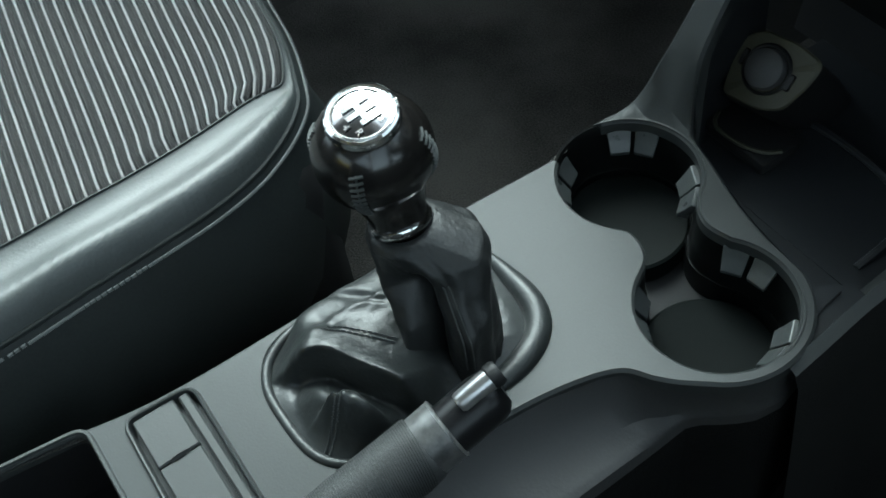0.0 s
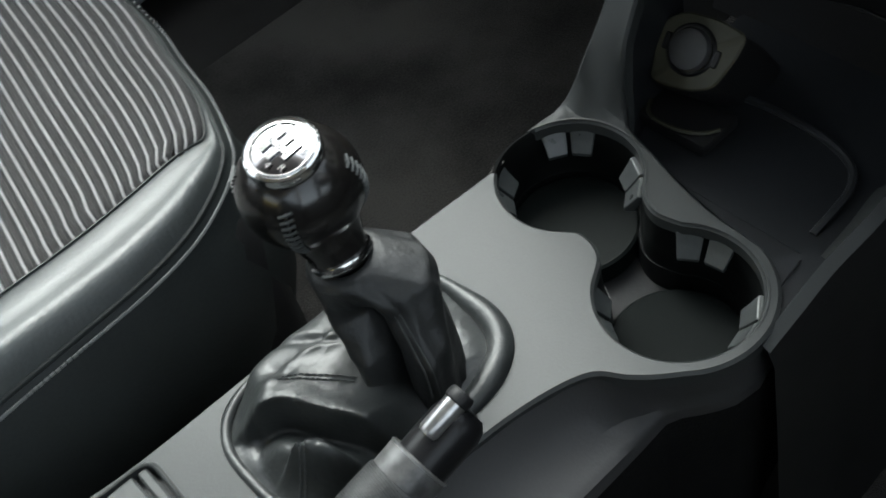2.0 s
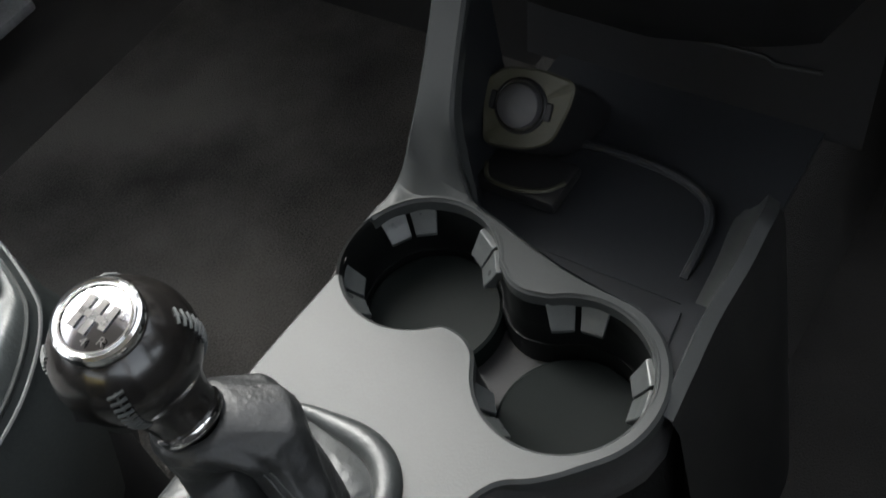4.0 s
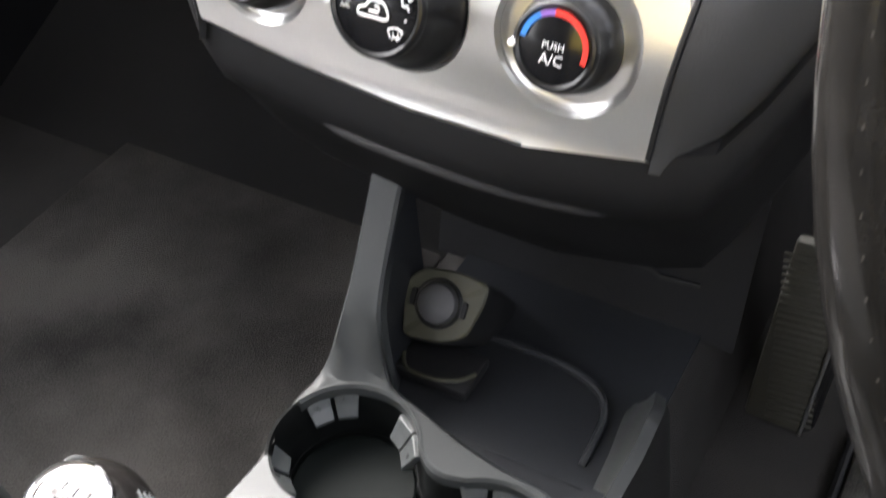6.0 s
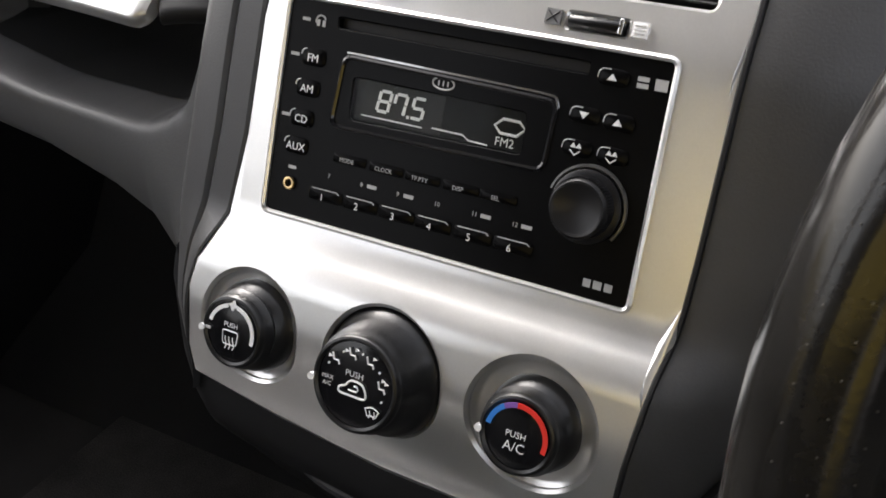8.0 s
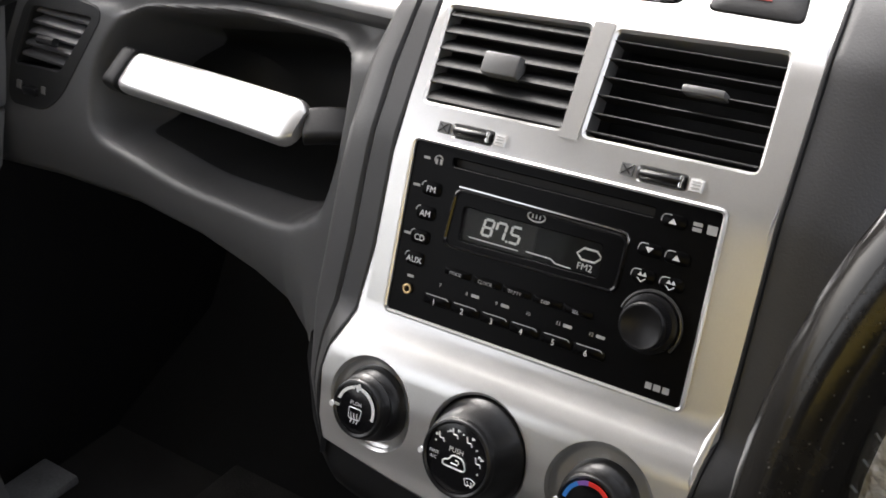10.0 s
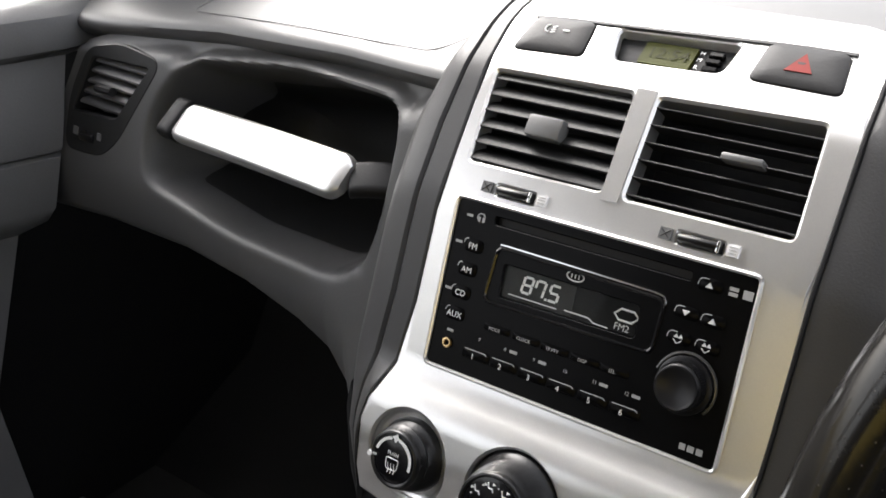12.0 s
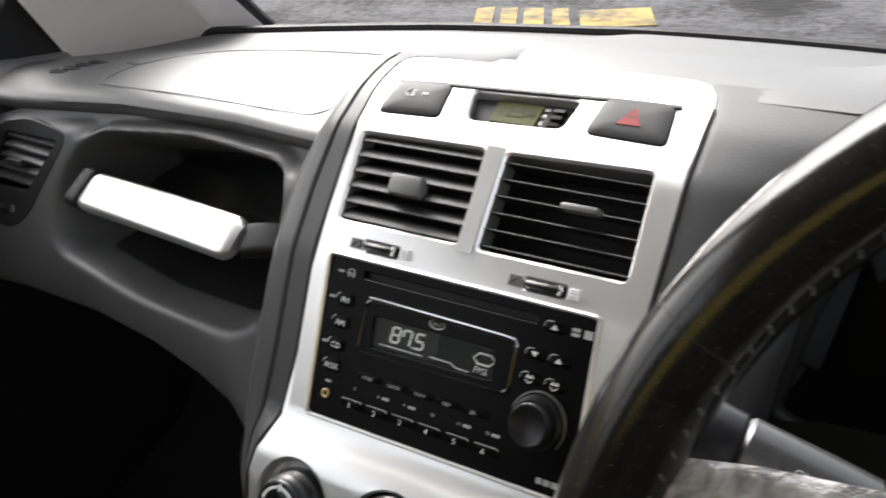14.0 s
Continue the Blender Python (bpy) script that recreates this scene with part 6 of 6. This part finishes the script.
# stuffed top with fine creases running across its outer half
along = 0.0
for i in range(len(PIPE) - 1):
    steps = max(8, int((Vector(PIPE[i + 1]) - Vector(PIPE[i])).length / 0.0006)) if PIPE[i][1] > -0.36 and PIPE[i][0] > -0.2 else 6
    for k in range(steps):
        p2, q2 = Vector(PIPE[i]).lerp(Vector(PIPE[i + 1]), k / steps), Vector(SEAM[i]).lerp(Vector(SEAM[i + 1]), k / steps)
        along += (Vector(PIPE[i + 1]) - Vector(PIPE[i])).length / steps
        wid = (p2 - q2).length
        z0 = pipe_z(p2)
        zs = z0 + 0.0035 + 0.25 * min(wid, 0.05)
        row = []
        for n in range(27):
            f = n / 26
            crinkle = 0.00030 * noise.noise(Vector((along * 620 + f * 10, f * 9 + along * 150, 2.0))) * ease(0.46, 0.68, f) * (1 - ease(0.93, 1.0, f))
            row.append(Vector((*(q2.lerp(p2, f)), zs + (z0 - zs) * f + 0.25 * wid * math.sin(math.pi * f ** 2.35) + crinkle)))
        top_rows.append(row)
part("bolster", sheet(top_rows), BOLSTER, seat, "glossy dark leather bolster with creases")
# added dark bead: hides the rib ends, stands for the seam's thin shadow
part("seam_shade", tube([r[0] + Vector((0, 0, 0.0004)) for r in top_rows], 0.0007, False, 6), SIDELEATHER, seat)
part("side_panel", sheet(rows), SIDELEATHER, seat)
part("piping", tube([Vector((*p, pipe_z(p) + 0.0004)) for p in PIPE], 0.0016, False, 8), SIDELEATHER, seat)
sp = bmesh.new()
for p, q in zip(PIPE, PIPE[1:]):
    for f in (0.0, 0.33, 0.66):
        a = Vector(p).lerp(Vector(q), f)
        d = (Vector(q) - Vector(p)).normalized()
        o = Vector((d.y, -d.x))
        c = a + o * 0.0048
        tube([(c.x - d.x * 0.0013, c.y - d.y * 0.0013, pipe_z(p) - 0.0034), (c.x + d.x * 0.0013, c.y + d.y * 0.0013, pipe_z(p) - 0.0034)], 0.0010, False, 5, sp)
part("stitching", sp, THREAD, seat, "row of stitches below the piping")
front = sorted([(p[0], p[1]) for p in SEAM if p[0] < -0.1805 and p[1] > -0.03])
FX, FY = [p[0] for p in front], [p[1] for p in front]
sm_y = sorted([(p[1], p[0]) for p in SEAM if p[1] < -0.0155])


def cloth_point(x, v):
    yf = float(np.interp(x, FX, FY))
    y0 = -0.002 - 0.16 * (x + 0.19)
    y = v + y0 + (yf - y0) * math.exp(v / 0.045)
    z = 0.3305 + 0.014 * math.sin(min(1, max(0, (-0.17 - x) / 0.35)) * math.pi) - 0.011 * math.exp(v / 0.012)
    return Vector((x, y, z + 0.010 * ease(-0.05, -0.4, y)))


def seam_x(y):
    return float(np.interp(y, [p[0] for p in sm_y], [p[1] for p in sm_y]))


PITCH = 0.0072
CORD = mat("pale_cord_cloth", (0.33, 0.325, 0.325), 0.6, 0, 0.2, 1500, 0.6)
for k in range(72):
    v = -0.001 - PITCH * k
    x1 = seam_x(min(cloth_point(-0.175, v).y, -0.0160)) + 0.002
    xs = [x1 - (x1 + 0.55) * (j / 19) ** 1.5 for j in range(20)]
    prof = ((0.0, -0.0026), (0.0006, -0.0008), (0.0016, 0.0001), (0.0026, -0.0003), (0.0034, 0.0), (0.0044, -0.0008), (0.0050, -0.0028), (0.0072, -0.0028))
    rib = part("cloth_rib", sheet([[cloth_point(x, v - dv) + Vector((0, 0, dz - 0.003 * (x == x1))) for x in xs] for dv, dz in prof]), CLOTH, seat)
    part("pale_cord", tube([cloth_point(x, v - 0.0059) + Vector((0, 0, -0.0008 - 0.003 * (x == x1))) for x in xs], 0.00075, False, 5), CORD, rib)
part("cushion_base", box(-0.33, -0.28, 0.20, 0.40, 0.52, 0.22, 0.03, 3), CLOTHDARK, seat)

# ---- steering wheel, stalk and column ----
WC, TILT = Vector((0.393, 0.033, 0.676)), 0.35
wm = Matrix.Translation(WC) @ Matrix.Rotation(math.pi / 2 - TILT, 4, "X")
wheel = thing("steering_wheel", "worn black leather steering wheel with a stitched rim", "steering wheel", m=wm)
WR, RR = 0.2030, 0.0165
part("rim", tube([(WR * math.cos(2 * math.pi * k / 96), WR * math.sin(2 * math.pi * k / 96), 0) for k in range(96)], RR, True, 24), mat("worn_wheel_leather", (0.010, 0.0095, 0.009), 0.15, 0, 0.4, 700, 0.06, 60, 0.05, bump_dist=0.0004, spec=0.38), wheel, local=True)
for a in (151, 29):
    aa = radians(a)
    c = Vector((WR * math.cos(aa), WR * math.sin(aa), 0))
    rd, tg = Vector((math.cos(aa), math.sin(aa), 0)), Vector((-math.sin(aa), math.cos(aa), 0))
    part("rim_joint", tube([c + rd * RR * math.cos(b) + Vector((0, 0, RR)) * math.sin(b) for b in (k * math.pi / 12 for k in range(24))], 0.0002, True, 5), MATTBLACK, wheel, local=True)
st = bmesh.new()
for k in range(150):
    a = 2 * math.pi * k / 150
    c = Vector((math.cos(a), math.sin(a), 0))
    t = Vector((-math.sin(a), math.cos(a), 0))
    p = c * (WR - 0.0152) + Vector((0, 0, 0.0100))
    tube([p - t * 0.0007 + c * 0.0010 + Vector((0, 0, 0.0006)), p + t * 0.0007 - c * 0.0008], 0.0005, False, 4, st)
part("rim_stitching", st, BOOTTHREAD, wheel, local=True)
# pinholes as tiny paler beads, their glint put into the colour
pf = bmesh.new()
for k in range(170):
    a = 2 * math.pi * k / 170
    for row in range(3):
        b = radians(70 + row * 26)
        aa = a + (math.pi / 170 if row % 2 else 0)
        rr = WR + RR * math.cos(b)
        bmesh.ops.create_icosphere(pf, subdivisions=1, radius=0.00026, matrix=Matrix.Translation((rr * math.cos(aa), rr * math.sin(aa), RR * math.sin(b))))
tagged(part("perforations", pf, mat("glinting_pinholes", (0.04, 0.035, 0.028), 0.5), wheel, "rows of fine pinholes, paler for their glint", local=True), kind="stuff")
GREYSPOKE = mat("pale_grained_spoke", (0.42, 0.41, 0.40), 0.5, 0.2, 0.8, 130, 1.0, 60, 0.1, bump_dist=0.005)
for sx in (-1, 1):
    part("spoke", tube([(sx * 0.05, 0.024, 0.004), (sx * 0.11, 0.038, 0.0), (sx * 0.155, 0.036, -0.003), (sx * 0.194, 0.030, -0.006)], [0.034, 0.030, 0.026, 0.024], False, 14, None, 0.4), GREYSPOKE, wheel, "pale grained spoke", local=True)
part("hub", lathe([(0.085, -0.02), (0.085, 0.005), (0.07, 0.02), (0.03, 0.028), (0, 0.03)], 40), SMOOTHBLACK, wheel, local=True)

column = thing("column_shroud", "black plastic steering column shroud", "column shroud", (0.393, 0.12, 0.55))
part("shroud", joined(tube([(0.393, 0.06, 0.668), (0.393, 0.12, 0.655), (0.393, 0.20, 0.632), (0.393, 0.30, 0.60)], [0.055, 0.06, 0.065, 0.07], False, 20)), MATTBLACK, column)
stalk = thing("wiper_stalk", "black wiper stalk with a ringed end cap and pale markings", "stalk", (0.335, 0.105, 0.675))
SA, SB = Vector((0.345, 0.105, 0.672)), Vector((0.209, 0.081, 0.7215))
sd = (SB - SA).normalized()
sm = sd.to_track_quat("Z", "Y").to_matrix().to_4x4()
sm.translation = SB
L = (SB - SA).length
STALKGREY = mat("satin_stalk_plastic", (0.035, 0.034, 0.033), 0.3, 0, 0.15, 400, 0.08, spec=1.0)
part("arm", lathe([(0.0068, -L), (0.0068, -0.080), (0.0082, -0.072), (0.0084, -0.066)], 28, sm), SMOOTHBLACK, stalk)
part("collar", lathe([(0.0084, -0.066), (0.0108, -0.0645), (0.0110, -0.058), (0.0098, -0.0568)], 32, sm), STALKGREY, stalk)
part("sleeve", lathe([(0.0098, -0.0565), (0.0120, -0.055), (0.0124, -0.040), (0.0124, -0.0135), (0.0112, -0.0120)], 36, sm), STALKGREY, stalk, "glossy dark twist sleeve with pale words")
part("end_cap", lathe([(0.0112, -0.0118), (0.0123, -0.0105), (0.0125, -0.002), (0.0114, 0.0022), (0.0080, 0.0036), (0, 0.0040)], 36, sm), SMOOTHBLACK, stalk)
part("end_ring", tube([sm @ Vector((0.0070 * math.cos(a), 0.0070 * math.sin(a), 0.0038)) for a in (k * math.pi / 16 for k in range(32))], 0.0005, True, 4), GREYTAB, stalk)
part("marks", joined(*[box(0, 0, 0, 0.0008, 0.004, 0.0016, 0, 1, sm @ Matrix.Rotation(radians(an), 4, "Z") @ Matrix.Translation((0.0124, 0, z))) for an, z in ((200, -0.026), (225, -0.031), (245, -0.036), (215, -0.04))]), GREYINK, stalk)
eye_side = sm.to_3x3().inverted() @ Vector((0.06, -0.29, 0.22))
th0 = math.atan2(eye_side.y, eye_side.x)
sgn = 1.0 if (sm.to_3x3() @ Vector((-math.sin(th0), math.cos(th0), 0))).z > 0 else -1.0


def on_stalk(u, v, d=0.0):
    a = th0 + sgn * v / 0.0124
    r = 0.0126 - d
    return sm @ Vector((r * math.cos(a), r * math.sin(a), -0.032 - sgn * u))


part("stalk_word", lettering("INT", 0.0034, on_stalk, -0.002 * sgn, -0.0030, 0.0002), WHITEINK, stalk)
part("stalk_word", lettering("ON", 0.0034, on_stalk, 0.0, 0.0020, 0.0002), WHITEINK, stalk)
cluster = thing("instrument_cluster", "dark hooded instrument cluster behind the wheel", "instrument cluster", (0.39, 0.30, 0.56))
CL = rounded([(0.168, 0.608), (0.20, 0.601), (0.58, 0.597), (0.62, 0.61), (0.60, 0.73), (0.53, 0.775), (0.25, 0.775), (0.206, 0.725), (0.181, 0.665)], 0.012)
cl = CL + CL[:1]


def clu(x, z, d=0.0):
    return Vector((x, 0.272 + d + 0.25 * (z - 0.6), z))


part("glass", sheet([[clu(x, z, 0.0) for x, z in cl], [clu(0.39 + (x - 0.39) * 0.97, 0.67 + (z - 0.67) * 0.97, 0.05) for x, z in cl], [clu(0.39, 0.67, 0.05)] * len(cl)]), RADIOBLACK, cluster)
part("bezel", tube([clu(x, z, -0.004) for x, z in CL], 0.006, True, 10), TRIMDARK, cluster)

# ---- windscreen, pillar and what lies outside ----
base = [Vector((x, top_point(x, 1.0).y, top_point(x, 1.0).z)) for x in [-0.70 + 0.07 * k for k in range(21)]]
tops = [Vector((p.x * 0.86, 0.10, 1.25)) for p in base]
pane = part("window_1", sheet([[p.lerp(q, k / 6) + Vector((0, 0.03 * math.sin(math.pi * k / 6), 0)) for p, q in zip(base, tops)] for k in range(7)]), GLASS)
pane.visible_shadow = False
tagged(pane, "clear curved windscreen", "windscreen", "", "structure")
tagged(part("windscreen_seal", tube([p + Vector((0, -0.006, 0.002)) for p in base], 0.006, False, 8), MATTBLACK), "black seal along the foot of the windscreen", "", "", "structure")
def door_swell(y):
    """How far the door trim leans in towards the slanted end of the dashboard."""
    return 0.059 * ease(-0.15, 0.33, y) if y < 0.355 else max(0.0, 0.059 - 0.65 * (y - 0.355))


for sx in (-1, 1):
    lo = [Vector((sx * 0.625, 0.735, 0.648)), Vector((sx * 0.665, 0.66, 0.645)), Vector((sx * 0.70, 0.58, 0.642)), Vector((sx * 0.716, 0.525, 0.641))]
    hi = [Vector((sx * 0.575, 0.085, 1.25)), Vector((sx * 0.57, 0.07, 1.25)), Vector((sx * 0.575, 0.10, 1.25)), Vector((sx * 0.585, 0.07, 1.25))]
    bm = sheet([[p.lerp(q, k / 8) for p, q in zip(lo, hi)] for k in range(9)])
    tagged(part("trim", thicken(bm, 0.012), PILLAR), "pale grey windscreen pillar trim", "pillar", "", "structure")
    tagged(part("seal", tube([lo[0] + Vector((-sx * 0.004, 0.004, 0)), lo[0].lerp(hi[0], 0.3) + Vector((-sx * 0.004, 0.004, 0)), hi[0]], 0.007, False, 8), MATTBLACK), "black seal along the windscreen pillar", "seal", "", "structure")
    if sx > 0:
        continue
    bm = tube([Vector((sx * 0.735, 0.50, 0.62)), Vector((sx * 0.735, 0.47, 0.66)), Vector((sx * 0.70, 0.36, 0.80)), Vector((sx * 0.62, 0.05, 1.22))], [0.03, 0.026, 0.022, 0.02], False, 10)
    tagged(part("trim", bm, MATTBLACK), "black door window frame", "door frame", "", "structure")
    sail = prism(rounded([(0.40, 0.645), (0.512, 0.645), (0.512, 0.80), (0.455, 0.86), (0.43, 0.84), (0.455, 0.76)], 0.008), lambda y, z, d=0.0: Vector((sx * (0.703 + d - 0.10 * max(0, z - 0.66)), y, z)), 0.0, 0.012)
    tagged(part("trim", sail, MATTBLACK), "black corner panel behind the door mirror", "door corner", "", "structure")
    rows = []
    for x, dz in ((0.80, 0.0), (0.71, 0.0), (0.693, -0.003), (0.682, -0.012), (0.679, -0.028), (0.682, -0.042), (0.692, -0.050), (0.689, -0.072), (0.684, -0.105), (0.681, -0.132), (0.682, -0.136), (0.688, -0.139), (0.682, -0.142), (0.680, -0.19), (0.69, -0.205), (0.735, -0.23), (0.735, -0.40), (0.70, -0.56)):
        z = 0.686 + dz
        edge = 0.342 + 0.35 * (z - 0.63)
        along = [0.30, 0.345, 0.365, 0.40, 0.44, 0.50] if dz > -0.045 else [0.22 + (edge - 0.22) * k / 5 for k in range(6)]
        row = [Vector((sx * (x - door_swell(y) * (sx < 0)), y, z - 0.10 * max(y - 0.32, -0.1))) for y in [-0.5, -0.1, 0.05, 0.15, 0.20] + along]
        rows.append(row + [row[-1] + Vector((sx * 0.02, 0.014, 0))])
    tagged(part("trim", sheet(rows), DOORGREY), "dark grained door trim with a padded ledge", "door trim", "", "structure")
tagged(part("sill_plate", box(-0.678, -0.06, 0.104, 0.060, 0.72, 0.012, 0.004), mat("scuffed_sill", (0.24, 0.24, 0.245), 0.5, 0.1, 0.3, 300, 0.2, 20)), "pale scuffed door sill strip", "sill", "", "structure")
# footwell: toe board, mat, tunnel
# toe board's carpet is coloured near black for the shade under the dash
tagged(part("toe_board", sheet([[(x, 0.42, 0.062), (x, 0.60, 0.14), (x, 0.73, 0.34), (x, 0.74, 0.6)] for x in (-0.74, -0.4, -0.1)]), mat("shaded_toe_carpet", (0.014, 0.0135, 0.013), 0.95, 0, 0.3, 600, 0.6)), "carpeted toe board coloured dark for shade", "", "", "structure")
tagged(part("tunnel", sheet([[(x, y, z) for x, z in ((-0.14, 0.062), (-0.11, 0.16), (-0.075, 0.24), (0.075, 0.24), (0.095, 0.16), (0.11, 0.062))] for y in (-1.6, 0.0, 0.2, 0.5, 0.74)]), CARPET), "dark carpeted transmission tunnel", "", "", "structure")
foot_mat = thing("floor_mat", "worn dark floor mat in the passenger footwell", "floor mat", (-0.40, 0.15, 0.062))
part("mat_sheet", box(-0.36, 0.19, 0.066, 0.38, 0.54, 0.008, 0.004), mat("worn_mat", (0.076, 0.071, 0.065), 0.95, 0, 0.7, 700, 1.0, 6, 0.03, bump_dist=0.003, lo=0.6, hi=0.88), foot_mat)
driver_mat = thing("floor_mat", "grey driver's floor mat with a dark bound edge", "floor mat", (0.40, 0.15, 0.062))
part("mat_sheet", box(0.40, 0.17, 0.066, 0.385, 0.50, 0.008, 0.004), mat("grey_driver_mat", (0.10, 0.095, 0.085), 0.95, 0, 0.6, 700, 1.0, 30, 0.03, bump_dist=0.003, lo=0.6, hi=0.9), driver_mat)
part("mat_binding", tube([(0.203, -0.07, 0.069), (0.203, 0.41, 0.069), (0.225, 0.425, 0.069), (0.585, 0.425, 0.069)], 0.0035, False, 8), MATTBLACK, driver_mat, "dark bound edge")
# clutch foot rest
RESTPAD = mat("dull_rest_rubber", (0.06, 0.057, 0.045), 0.6, 0, 0.2, 500, 0.3)
rest = thing("foot_rest", "ribbed dark foot rest pad beside the console", "pedal", (0.15, 0.36, 0.10))
rm = Matrix.Translation((0.153, 0.362, 0.201)) @ pose(0, 0, 0, 82, 2, 0)
part("pad", box(0, 0, 0, 0.042, 0.155, 0.012, 0.004, 2, rm), RESTPAD, rest)
part("pad_edge", box(0.0195, 0, 0.0070, 0.0030, 0.153, 0.003, 0.001, 1, rm), GREYTAB, rest, "pale right edge")
for k in range(26):
    part("pad_rib", box(0, -0.069 + 0.0055 * k, 0.0066, 0.032, 0.0026, 0.002, 0.0006, 1, rm @ pose(0, 0, 0, 0, 0, 8)), RESTPAD, rest)
part("bracket", box(0.160, 0.45, 0.16, 0.03, 0.10, 0.20, 0.006), MATTBLACK, rest)
# yellow lettering painted on the ground ahead, too smeared to read
lines = thing("road_marking", "smeared yellow painted lettering on wet tarmac", "road marking", (-3.2, 5.5, -0.479))
for k, (x, w) in enumerate(((-3.30, 0.11), (-3.15, 0.10), (-3.00, 0.12), (-2.84, 0.10), (-2.52, 0.42))):
    part("painted_bar", box(0, 0, 0, w, 0.46, 0.006, 0, 1, Matrix.Translation((x, 5.30 + 0.25 * (x + 2.9), -0.476)) @ Matrix.Rotation(radians(30), 4, "Z")), YELLOW, lines)
